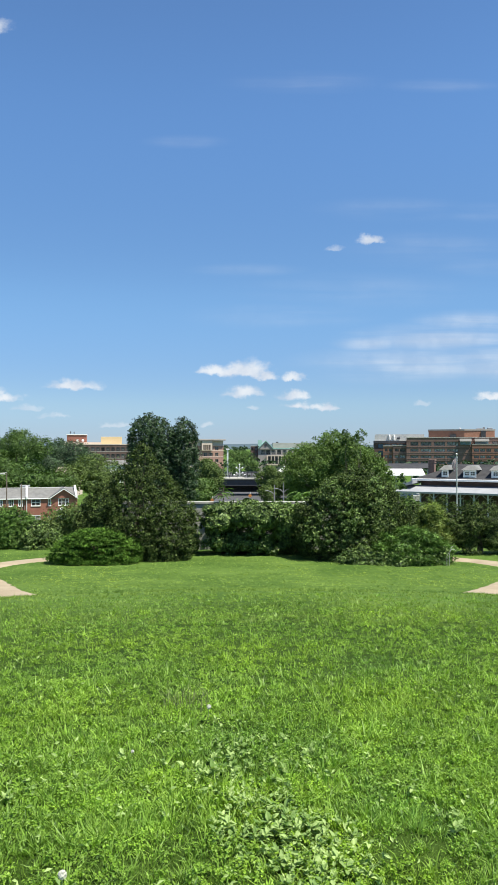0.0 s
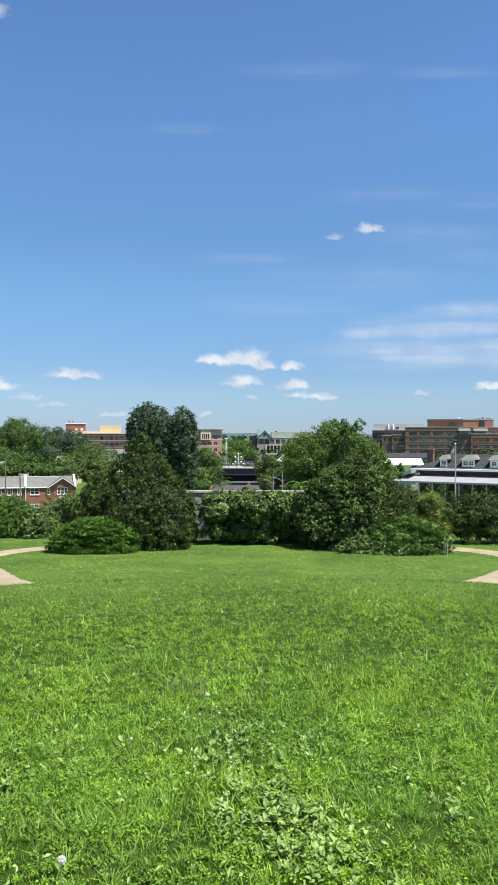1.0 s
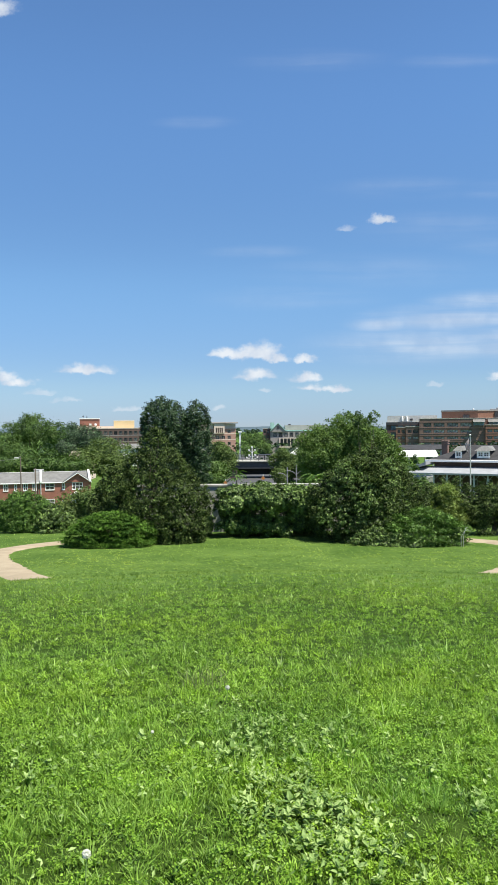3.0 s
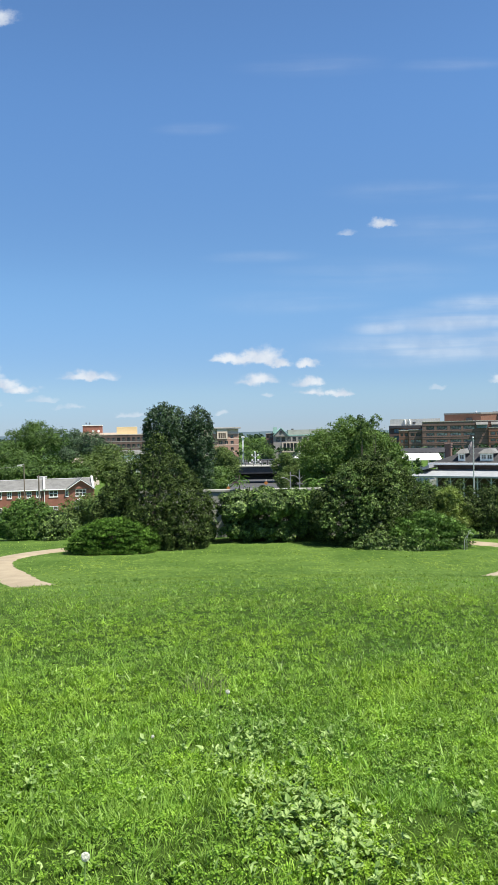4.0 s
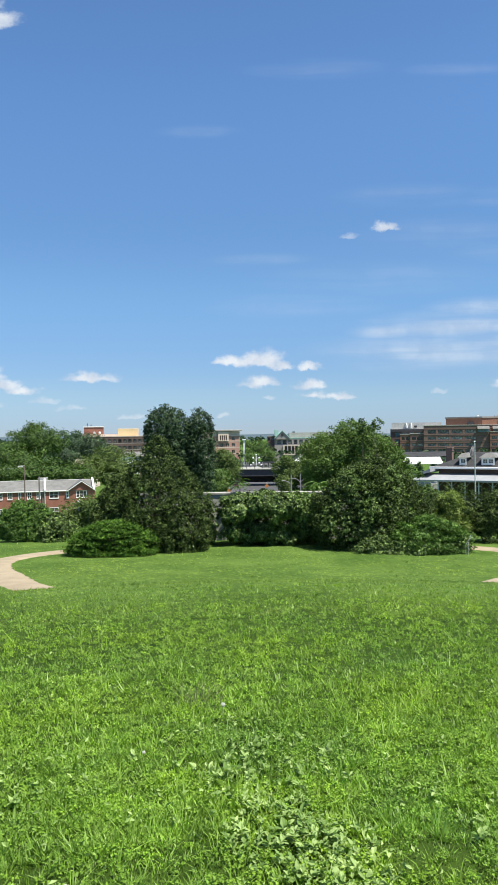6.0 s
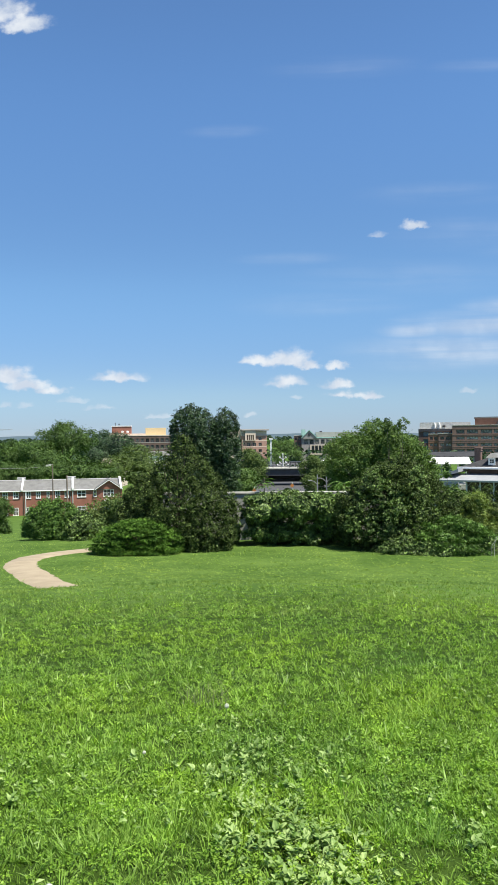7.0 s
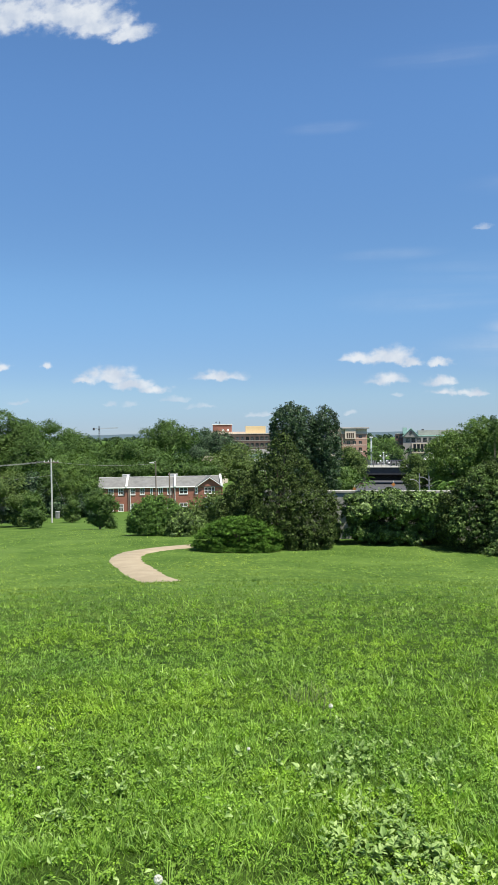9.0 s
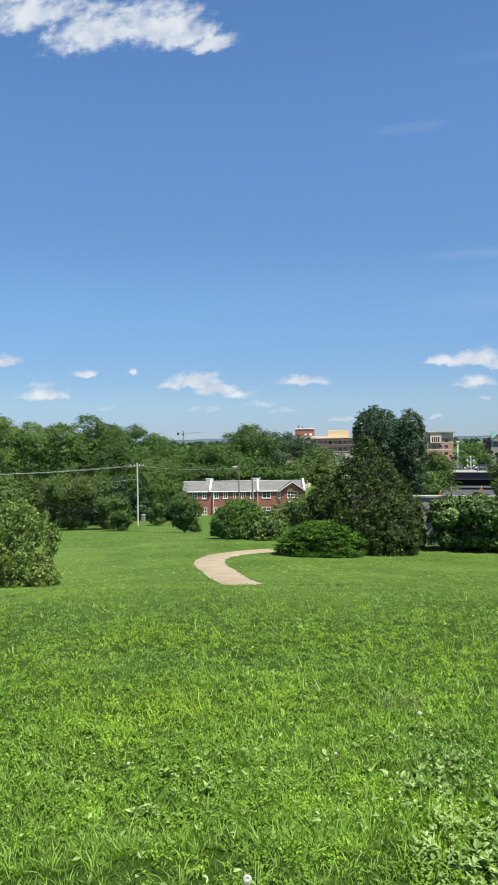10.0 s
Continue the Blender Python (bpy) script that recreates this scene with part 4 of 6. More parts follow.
tree([(-43.55, 74.00, -4.08, 2.45, 2.60, 1.67), (-47.05, 74.00, -4.73, 1.96, 2.60, 1.96), (-40.68, 75.00, -3.82, 2.29, 2.40, 1.49), (-38.67, 75.00, -5.32, 1.79, 2.00, 1.29)], 22000, 0.25, M_TREE_OLIVE, "low spreading olive green tree", 37, 0.2, skirt=True, clump=0.25)
tree([(-48.22, 70.00, -4.13, 2.14, 2.40, 2.04), (-52.75, 70.00, -4.18, 2.32, 2.60, 2.51), (-46.54, 70.00, -5.89, 1.58, 1.80, 1.11)], 12000, 0.28, M_TREE_OLIVE, "low olive green tree over the lawn's edge", 38, 0.2, skirt=True, clump=0.25)
tree([(-34.54, 70.00, -5.97, 1.11, 1.20, 1.11), (-34.71, 70.00, -4.84, 0.74, 0.90, 0.84)], 7000, 0.2, M_TREE, "small round green tree standing in the lawn", 39, 0.08, skirt=True, clump=0.14)
tree([(-37.27, 85.00, -7.31, 0.79, 0.90, 1.01), (-37.11, 85.00, -6.36, 0.56, 0.70, 0.79)], 3500, 0.22, M_TREE, "small young green tree in the grass", 40, 0.06, skirt=True, clump=0.14)
tree([(-24.69, 62.00, -4.37, 0.95, 1.30, 1.07), (-25.20, 62.00, -3.59, 0.62, 0.90, 0.74), (-23.91, 62.00, -4.55, 0.62, 0.80, 0.74)], 9000, 0.2, M_TREE, "small dark bushy tree beside the lawn", 41, 0.1, skirt=True, clump=0.15)
tree([(-49.41, 110.00, -5.38, 2.48, 3.00, 3.65), (-47.87, 112.00, -3.72, 2.53, 3.00, 2.67), (-45.28, 108.00, -6.95, 2.44, 2.60, 2.15)], 14000, 0.32, M_TREE_FRESH, "green tree beside the utility pole", 42, 0.25, skirt=True, clump=0.30)
for i, lobes in enumerate(([(-70.61, 128.00, -5.55, 5.09, 5.00, 3.74), (-74.19, 126.00, -7.55, 4.18, 4.00, 3.34), (-65.84, 130.00, -6.70, 4.31, 5.00, 3.79)], [(-63.58, 135.00, -5.90, 3.58, 5.00, 3.94), (-59.59, 138.00, -6.04, 3.66, 5.00, 3.66), (-61.98, 134.00, -9.06, 3.55, 4.00, 3.02)],
                           [(-79.91, 122.00, -5.27, 4.85, 5.00, 3.56), (-87.10, 122.00, -6.34, 4.85, 5.00, 4.05)], [(-59.03, 150.00, -6.69, 3.58, 5.00, 3.98), (-55.05, 146.00, -9.32, 2.90, 4.00, 2.90), (-60.79, 148.00, -9.51, 2.94, 4.00, 3.34)])):
    tree(lobes, 14000, 0.4, M_TREE if i % 2 else M_TREE_DARK, "leafy green tree in the wooded edge", 90 + i, 0.3, skirt=True, clump=0.24)
# shrubs added under the crowns; their dark leaves partly stand in for shade
for i, lobes in enumerate(([(-63.23, 104.00, -9.43, 4.14, 3.00, 1.79), (-69.19, 104.00, -9.09, 3.45, 3.00, 2.07)], [(-58.16, 108.00, -9.90, 3.58, 3.00, 1.86), (-53.78, 108.00, -9.22, 2.15, 3.00, 2.15)], [(-43.63, 104.00, -8.69, 2.48, 3.00, 1.66), (-47.67, 106.00, -9.19, 1.69, 2.40, 1.41)],
                           [(-64.29, 90.00, -8.49, 2.39, 3.00, 1.55), (-68.81, 90.00, -7.79, 2.39, 3.00, 2.39)])):
    tagged(plant("scrub_thicket", lobes, 6500, 0.34, M_TREE_DARK, "dark green undergrowth, partly standing in for shade below the trees", "shrub", 50 + i, 0.1, stems=3, skirt=True, clump=0.25), group=TREES)
for i, lobes in enumerate(([(-4.83, 72.00, -2.87, 1.62, 2.00, 0.86), (-4.81, 70.00, -3.26, 1.11, 1.60, 0.56)], [(5.06, 118.00, -7.29, 2.35, 2.00, 0.47), (8.10, 118.00, -6.77, 1.72, 2.20, 0.78)], [(12.81, 60.00, -3.59, 0.80, 1.20, 0.56), (11.93, 60.00, -3.37, 0.64, 1.20, 0.64)])):
    tagged(plant("scrub_thicket", lobes, 6500, 0.24, M_TREE, "green scrub growing below the terrace wall", "shrub", 56 + i, 0.08, stems=3, skirt=True, clump=0.18), group=TREES)
# behind the row of houses
for i, (lobes, n, mat, label) in enumerate([
        ([(-57.47, 190.00, 0.66, 3.78, 5.00, 3.28), (-57.44, 190.00, 3.57, 2.77, 3.50, 1.51), (-51.74, 190.00, -0.12, 2.52, 4.00, 3.28), (-62.10, 190.00, -1.50, 3.78, 5.00, 3.28)], 14000, M_TREE, "tall green tree with a rounded top"),
        ([(-61.79, 180.00, -2.72, 5.97, 6.00, 3.34), (-67.76, 180.00, -3.39, 4.78, 5.00, 2.87), (-56.79, 178.00, -5.43, 5.90, 5.00, 2.83)], 14000, M_TREE, "broad green tree behind the houses"),
        ([(-87.89, 210.00, -1.70, 5.57, 6.00, 3.34), (-92.88, 205.00, -2.39, 4.89, 6.00, 3.54), (-77.81, 200.00, -4.72, 5.31, 6.00, 3.45), (-85.48, 200.00, -6.29, 5.31, 6.00, 3.45)], 14000, M_TREE, "broad green tree in the back yards"),
        ([(-56.86, 230.00, -0.53, 3.97, 5.00, 3.36), (-51.29, 225.00, -2.22, 4.48, 5.00, 3.58), (-57.88, 220.00, -4.59, 4.38, 5.00, 3.50)], 10000, M_TREE_DARK, "dark green tree behind the houses"),
        ([(-34.51, 165.00, -4.31, 3.50, 4.00, 3.06), (-37.16, 160.00, -5.93, 3.61, 4.00, 2.33), (-29.85, 160.00, -5.33, 2.97, 4.00, 2.76), (-31.28, 155.00, -6.85, 4.11, 4.00, 2.06)], 13000, M_TREE_OLIVE, "light olive green tree behind the houses"),
        ([(-41.87, 150.00, -5.25, 3.98, 4.00, 1.79), (-38.34, 150.00, -5.70, 3.38, 3.50, 1.59), (-52.16, 150.00, -5.73, 4.38, 4.00, 1.59), (-57.77, 150.00, -6.21, 2.98, 4.00, 1.79), (-46.66, 150.00, -5.71, 3.98, 4.00, 1.39)], 16000, M_TREE, "low green tree behind the ridge"),
        ([(-108.14, 230.00, 3.62, 3.66, 5.00, 2.14), (-105.56, 240.00, 1.32, 4.14, 5.00, 2.23), (-115.71, 235.00, 1.83, 4.05, 5.00, 2.81)], 8000, M_TREE, "distant green tree over the roofs"),
        ([(-2.88, 330.00, -4.30, 4.38, 7.00, 3.06), (-5.73, 300.00, -6.85, 2.79, 5.00, 2.39), (2.38, 320.00, -6.48, 2.97, 5.00, 2.55), (-7.36, 360.00, -3.24, 3.34, 5.00, 2.39)], 9000, M_TREE, "street tree along the avenue"),
        ([(-13.64, 250.00, -6.91, 3.32, 4.50, 1.99), (-9.19, 230.00, -6.91, 1.83, 3.00, 1.37)], 6000, M_TREE_DARK, "street tree before the brick block"),
        ([(8.28, 130.00, -4.56, 1.21, 2.40, 1.90), (9.62, 130.00, -5.14, 2.24, 3.20, 2.41), (7.58, 128.00, -5.97, 1.87, 2.60, 1.36)], 11000, M_TREE_DARK, "dark green tree by the street lamps"),
        ([(24.87, 125.00, -3.51, 0.25, 0.50, 0.50), (24.87, 125.00, -4.24, 0.50, 0.80, 0.50), (24.87, 125.00, -5.07, 0.66, 0.90, 0.50)], 2500, M_TREE, "small green tree beside the station"),
        ([(-60.04, 240.00, -0.54, 2.87, 5.00, 3.50), (-54.17, 230.00, -2.99, 4.58, 5.00, 2.75), (-46.97, 220.00, -3.61, 4.38, 5.00, 2.33)], 9000, M_TREE_DARK, "dark green tree before the office block")]):
    tree(lobes, int(n * 0.65), 0.36 if i == 9 else 0.2 if i == 10 else 0.55, mat, label, 60 + i, 0.06 if i == 10 else 0.3, clump=0.1 if i == 10 else 0.5)


def build_woods():
    """Tree cover of the town and the far country, too far off to tell trees apart."""
    rng = np.random.default_rng(77)
    vs, fs, total = [], [], 0
    for r0, r1, count, h in ((260, 520, 150, 8), (520, 1300, 330, 9), (1300, 3000, 330, 14)):
        r = np.sqrt(rng.uniform(r0 ** 2, r1 ** 2, count))
        a = np.radians(rng.uniform(-48, 32, count))
        for rr, aa in zip(r, a):
            x, y, s = rr * sin(aa), rr * cos(aa), h * rng.uniform(0.6, 1.1)
            z = float(ground_z(x, y))
            lob = [(x + rng.normal(0, s * 0.4), y + rng.normal(0, s * 0.4), z + s * rng.uniform(0.4, 0.75), s * 0.6, s * 0.6, s * 0.4) for _ in range(3)]
            v, f = foliage(lob, 44, 0.17 * s * (1 + rr / 2000), rng, 0.8, per=9, clump=0.1 * s, inner=0.3, boughs=0)
            vs.append(v)
            fs.append(f + total)
            total += len(v)
    tagged(mesh_from("woodland", np.vstack(vs), np.vstack(fs), M_WOODS), "far green tree cover over the town", "woods", kind="stuff")


build_woods()


def build_hills():
    """The last ridges on the horizon."""
    for name, dist, base, amp, seed in (("hill_ridge_1", 3600, -3.0, 8, 1.0), ("hill_ridge_2", 4500, -1.0, 9, 4.0)):
        a = np.radians(np.linspace(-60, 45, 240))
        h = base + amp * (0.5 + 0.3 * np.sin(a * 9 + seed) + 0.2 * np.sin(a * 23 + seed * 2) + 0.1 * np.sin(a * 61 + seed) + 0.08 * np.sin(a * 140) + 0.12 * np.random.default_rng(int(seed)).random(len(a)))
        x, y = dist * np.sin(a), dist * np.cos(a)
        lo, hi = np.stack([x * 0.96, y * 0.96, 0 * a - 22], -1), np.stack([x, y, h], -1)
        back = np.stack([x * 1.04, y * 1.04, 0 * a - 23], -1)
        n = len(a)
        i = np.arange(n - 1)[:, None]
        f = np.concatenate([i + [0, 1, n + 1, n], i + [n, n + 1, 2 * n + 1, 2 * n]], 0)
        tagged(mesh_from(name, np.vstack([lo, hi, back]), f, M_HILL, smooth=True), "low wooded ridge on the horizon, hazed blue-green in its colour", "hills", kind="structure")


build_hills()

# ---------------------------------------------------------------- buildings


def box(bm, x0, x1, y0, y1, z0, z1, bevel=0.0):
    """A box with optionally eased edges, added to bm."""
    r = bmesh.ops.create_cube(bm, size=1.0, matrix=Matrix.Translation(((x0 + x1) / 2, (y0 + y1) / 2, (z0 + z1) / 2)) @ Matrix.Diagonal((x1 - x0, y1 - y0, z1 - z0, 1)))
    if bevel:
        bmesh.ops.bevel(bm, geom=list({e for v in r["verts"] for e in v.link_edges}), offset=bevel, segments=1, affect="EDGES")


def one_box(*size, bevel=0.0):
    bm = bmesh.new()
    box(bm, *size, bevel=bevel)
    return bm


def prism(bm, outline, y0, y1):
    """A solid of an (x, z) outline drawn from y0 to y1."""
    a = [bm.verts.new((x, y0, z)) for x, z in outline]
    b = [bm.verts.new((x, y1, z)) for x, z in outline]
    bm.faces.new(a)
    bm.faces.new(b[::-1])
    for i in range(len(a)):
        j = (i + 1) % len(a)
        bm.faces.new((a[i], a[j], b[j], b[i]))


def rod(bm, a, b, r, sides=8, r2=None):
    """A round bar from a to b."""
    limb(bm, a, b, r, r if r2 is None else r2, sides)


def pierced(bm, x0, x1, z0, z1, thick, holes):
    """A wall in the plane y = 0, thick behind it, with openings (x0, x1, z0, z1) right through."""
    xs = sorted({x0, x1, *(v for h in holes for v in h[:2])})
    zs = sorted({z0, z1, *(v for h in holes for v in h[2:])})
    for a, b in zip(xs, xs[1:]):
        for c, d in zip(zs, zs[1:]):
            mx, mz = (a + b) / 2, (c + d) / 2
            if any(h[0] < mx < h[1] and h[2] < mz < h[3] for h in holes):
                continue
            for y in (0, thick):
                bm.faces.new([bm.verts.new(p) for p in ((a, y, c), (b, y, c), (b, y, d), (a, y, d))])
    for a, b, c, d in [*holes, (x0, x1, z0, z1)]:
        for p, q in (((a, c), (b, c)), ((b, c), (b, d)), ((b, d), (a, d)), ((a, d), (a, c))):
            bm.faces.new([bm.verts.new(v) for v in ((p[0], 0, p[1]), (q[0], 0, q[1]), (q[0], thick, q[1]), (p[0], thick, p[1]))])
    bmesh.ops.remove_doubles(bm, verts=bm.verts, dist=0.001)


WINDOW_KEEP = {}


def window(parent, x, z, w, h, y, frame_mat, glass, bars=(1, 1), rim=0.09):
    """A framed window with mullions, centred at x with its sill at z; the pane is a piece of it."""
    key = (round(w, 2), round(h, 2), frame_mat.name, glass.name, bars)
    if key not in WINDOW_KEEP:
        bm = bmesh.new()
        box(bm, -w / 2, -w / 2 + rim, -0.05, 0.08, 0, h)
        box(bm, w / 2 - rim, w / 2, -0.05, 0.08, 0, h)
        box(bm, -w / 2 + rim, w / 2 - rim, -0.05, 0.08, h - rim, h)
        box(bm, -w / 2 - 0.03, w / 2 + 0.03, -0.12, 0.08, -0.06, rim)
        for i in range(1, bars[0] + 1):
            c = -w / 2 + w * i / (bars[0] + 1)
            box(bm, c - rim * 0.4, c + rim * 0.4, -0.02, 0.06, rim, h - rim)
        for i in range(1, bars[1] + 1):
            c = h * i / (bars[1] + 1)
            box(bm, -w / 2 + rim, w / 2 - rim, -0.025, 0.055, c - rim * 0.35, c + rim * 0.35)
        f = bpy.data.meshes.new("window")
        bm.to_mesh(f)
        bm.free()
        f.materials.append(frame_mat)
        bm = one_box(-w / 2 + rim * 0.5, w / 2 - rim * 0.5, 0.03, 0.05, rim * 0.5, h - rim * 0.5)
        g = bpy.data.meshes.new("pane")
        bm.to_mesh(g)
        bm.free()
        g.materials.append(glass)
        WINDOW_KEEP[key] = f, g
    f, g = WINDOW_KEEP[key]
    ob = new("window", f)
    ob.parent, ob.location = parent, (x, y, z)
    p = new("pane", g)
    p.parent = ob
    return ob


def storey_block(root, x0, x1, z0, z1, depth, mat, rows, win_w, win_h, pitch, glass=None, frame_mat=None, y=0.0, name="wall", bars=(1, 0), margin=1.2, trim=None, coping=None, skip=()):
    """A block with a regular front of windows: wall, windows one by one, roof slab and coping. rows: sill heights."""
    glass, frame_mat = glass or M_GLASS, frame_mat or M_DARK
    n = max(1, int((x1 - x0 - 2 * margin + pitch - win_w) / pitch))
    start = (x0 + x1) / 2 - (n - 1) * pitch / 2
    cells = [(start + i * pitch, s) for s in rows for i in range(n) if i not in skip]
    bm = bmesh.new()
    pierced(bm, x0, x1, z0, z1, 0.45, [(c - win_w / 2, c + win_w / 2, s, s + win_h) for c, s in cells])
    wall = part(name, bm, mat, root)
    wall.location = (0, y, 0)
    bm = bmesh.new()
    box(bm, x0, x1, y + 0.9, y + depth, z0, z1 - 0.05)
    box(bm, x0, x0 + 0.4, y + 0.45, y + 0.9, z0, z1 - 0.05)
    box(bm, x1 - 0.4, x1, y + 0.45, y + 0.9, z0, z1 - 0.05)
    part("shell", bm, mat, root)
    bm = bmesh.new()
    box(bm, x0 - 0.15, x1 + 0.15, y - 0.15, y + depth + 0.15, z1, z1 + 0.35)
    box(bm, x0 + 0.3, x1 - 0.3, y + 0.3, y + depth - 0.3, z1 + 0.35, z1 + 0.4)
    part("roof", bm, coping or M_CONCRETE, root)
    for c, s in cells:
        window(root, c, s, win_w, win_h, y + 0.3, frame_mat, glass, bars)
    if trim:
        bm = bmesh.new()
        for s in rows:
            box(bm, x0 - 0.02, x1 + 0.02, y - 0.06, y - 0.003, s - 0.4, s - 0.12)
        part("string_course", bm, trim, root)


def place(name, x, y, z, rz=0.0):
    root = new(name)
    root.matrix_world = pose(x, y, z, 0, 0, rz)
    return root


def sight(px, py, y):
    """A place y metres ahead behind view pixel px, py (focal length 1357 pixels, horizon row 769)."""
    return -0.234 + (px - 437.0) * (y - 0.117) / 1357, 1.583 - (py - 769.1) * (y - 0.117) / 1357


# office block in brown brick with stepped top, 400 m off; placed from view pixels, its front turned square to the
# camera
def brick_offices():
    zb, turn = -14.0, -13.0
    bx = sight(800, 0, 400)[0]
    root = place("office_building", bx, 400, zb, turn)
    c, d = cos(radians(turn)), sin(radians(turn))

    def hx(px):
        t = (px - 437.0) / 1357
        return (t * 399.9 - bx - 0.234) / (c - t * d)

    def hz(py):
        return sight(0, py, 400)[1] - zb

    def banded(x0, x1, top, depth, mat, rows, groups, y, name, trim, coping, glass=M_BLIND, frame_mat=M_BRICK_DARK):
        """A brick front with long window bands between string courses."""
        holes = [(hx(a), hx(b), hz(lo), hz(hi)) for hi, lo in rows for a, b in groups]
        bm = bmesh.new()
        pierced(bm, hx(x0), hx(x1), 0, hz(top), 0.45, holes)
        part(name, bm, mat, root).location = (0, y, 0)
        bm = bmesh.new()
        box(bm, hx(x0), hx(x1), y + 0.9, y + depth, 0, hz(top) - 0.05)
        box(bm, hx(x0), hx(x0) + 0.4, y + 0.45, y + 0.9, 0, hz(top) - 0.05)
        box(bm, hx(x1) - 0.4, hx(x1), y + 0.45, y + 0.9, 0, hz(top) - 0.05)
        part("shell", bm, mat, root)
        part("roof", one_box(hx(x0) - 0.15, hx(x1) + 0.15, y - 0.15, y + depth, hz(top), hz(top) + 0.4, bevel=0.05), coping, root)
        for a, b, lo, hi in holes:
            window(root, (a + b) / 2, lo, b - a, hi - lo, y + 0.25, frame_mat, glass, (max(1, round((b - a) / 1.35) - 1), 0), 0.12)
        for hi, lo in rows:
            part("string_course", one_box(hx(x0) - 0.02, hx(x1) + 0.02, y - 0.08, y - 0.003, hz(lo + 1.9), hz(lo + 0.7)), trim, root)
            part("lintel_course", one_box(hx(x0) - 0.02, hx(x1) + 0.02, y - 0.05, y - 0.003, hz(hi - 0.3), hz(hi - 1.0)), M_BRICK_DARK, root)

    low = [(776, 781.5), (788, 793), (798.5, 803.5), (810, 815), (821.5, 826.5)]
    main = [(725, 739), (743, 762), (767, 786), (790, 810)]
    banded(718, 834, 757, 40, M_BRICK_BROWN, [(764, 771)] + low, main, 0, "wall", M_BRICK_ROSE, M_CONCRETE, M_BLIND)
    banded(694, 718, 771, 34, M_BRICK_BROWN, low, [(697, 704), (706, 716)], 2.0, "stepped_wall", M_BRICK_ROSE, M_CONCRETE)
    banded(676, 694, 772, 30, M_BRICK_TAN, low, [(679, 684), (686, 692)], 3.0, "wing_wall", M_BRICK_BROWN, M_CONCRETE)
    # brighter brick on the bay puts its sunlit look into the colour
    banded(834, 905, 769, 12, M_BRICK_TAN, low, [(837, 846), (848, 857), (859, 867), (873, 882), (884, 893)], -1.6, "bay_wall", M_BRICK_BROWN, M_CONCRETE)
    banded(834, 905, 757, 30, M_BRICK_BROWN, [(763, 768)], [(872, 882), (886, 900)], 7.2, "upper_wall", M_BRICK_ROSE, M_CONCRETE)
    # penthouse with a corner towards the hill
    a, m, b = hx(757.5), hx(822), hx(878)
    for name, z0, z1, e, mat in (("penthouse", hz(757), hz(743.5), 0.0, M_BRICK_TAN), ("penthouse_coping", hz(743.5), hz(741), 0.35, M_STONE_GREY)):
        bm = bmesh.new()
        lo = [bm.verts.new(p) for p in ((a - e, 13, z0), (m, 7.5 - e, z0), (b + e, 12, z0), (b + e, 32, z0), (a - e, 32, z0))]
        hi = [bm.verts.new((v.co.x, v.co.y, z1)) for v in lo]
        bm.faces.new(lo), bm.faces.new(hi)
        for i in range(5):
            bm.faces.new((lo[i], lo[(i + 1) % 5], hi[(i + 1) % 5], hi[i]))
        part(name, bm, mat, root, "orange brick penthouse" if name == "penthouse" else "")
    for p, q, top in ((796, 807, 750.5), (852.5, 861, 744.5)):
        y = np.interp((p + q) / 2, [757.5, 822, 878], [13, 7.5, 12])
        part("louvre", one_box(hx(p), hx(q), y - 0.9, y + 0.3, hz(756), hz(top)), M_DARK, root)
    for p, q in ((812, 833), (840, 866)):
        y = -0.1 if p < 834 else 7.0
        bm = bmesh.new()
        prism(bm, [(0, 0), (0.1, -0.05), (3.0, 1.25), (3.0, 1.4)], 0, hx(q) - hx(p))
        part("awning", bm, M_SLATE, root).matrix_basis = pose(hx(p), y - 3.0, hz(763)) @ Matrix(((0, 1, 0, 0), (1, 0, 0, 0), (0, 0, 1, 0), (0, 0, 0, 1)))
        part("terrace_glazing", one_box(hx(p) + 0.3, hx(q) - 0.3, y - 0.35, y - 0.05, hz(769), hz(763)), M_BLUE_GLASS, root)
    for px, w, h in ((814, 3, 3), (846, 15, 2.2), (858, 3, 4.5), (866, 9, 3)):
        part("roof_plant", one_box(hx(px), hx(px + w), 15, 19, hz(741), hz(741 - h), bevel=0.1), M_GREY_METAL if px > 815 else M_WHITE, root)
    return tagged(root, "large stepped brown brick office building with window bands", "building")


def metal_block():
    k = 440 / 1357
    root = place("metal_building", 71.9, 440, -14, -10)

    def hx(px):
        return (px - 656) * k

    def hz(py):
        return 1.58 + (788 - py) * k + 14
    storey_block(root, 0, hx(740), 0, hz(782), 24, M_BRICK_DARK, [hz(y) for y in (818, 806, 794)], 3.0, 2.4, 3.8, glass=M_BLUE_GLASS)
    bm = bmesh.new()
    prism(bm, [(hx(658), hz(781)), (hx(744), hz(781)), (hx(744), hz(769.5)), (hx(660), hz(769.5)), (hx(658), hz(771))], 2, 22)
    part("upper_storey", bm, M_POLE_GREY, root, "pale grey metal upper storey")
    part("window_band", one_box(hx(656), hx(712), -0.6, 0.4, hz(785.5), hz(781)), M_DARK, root)
    for px in (683, 691):
        bm = bmesh.new()
        rod(bm, (hx(px), 1.5, hz(770)), (hx(px) + 0.4, 1.5, hz(779)), 0.5)
        part("duct", bm, M_WHITE, root)
    part("louvre", one_box(hx(697), hx(702), 1.6, 1.96, hz(778), hz(775)), M_DARK, root)
    return tagged(root, "modern block with a pale grey metal top", "building")


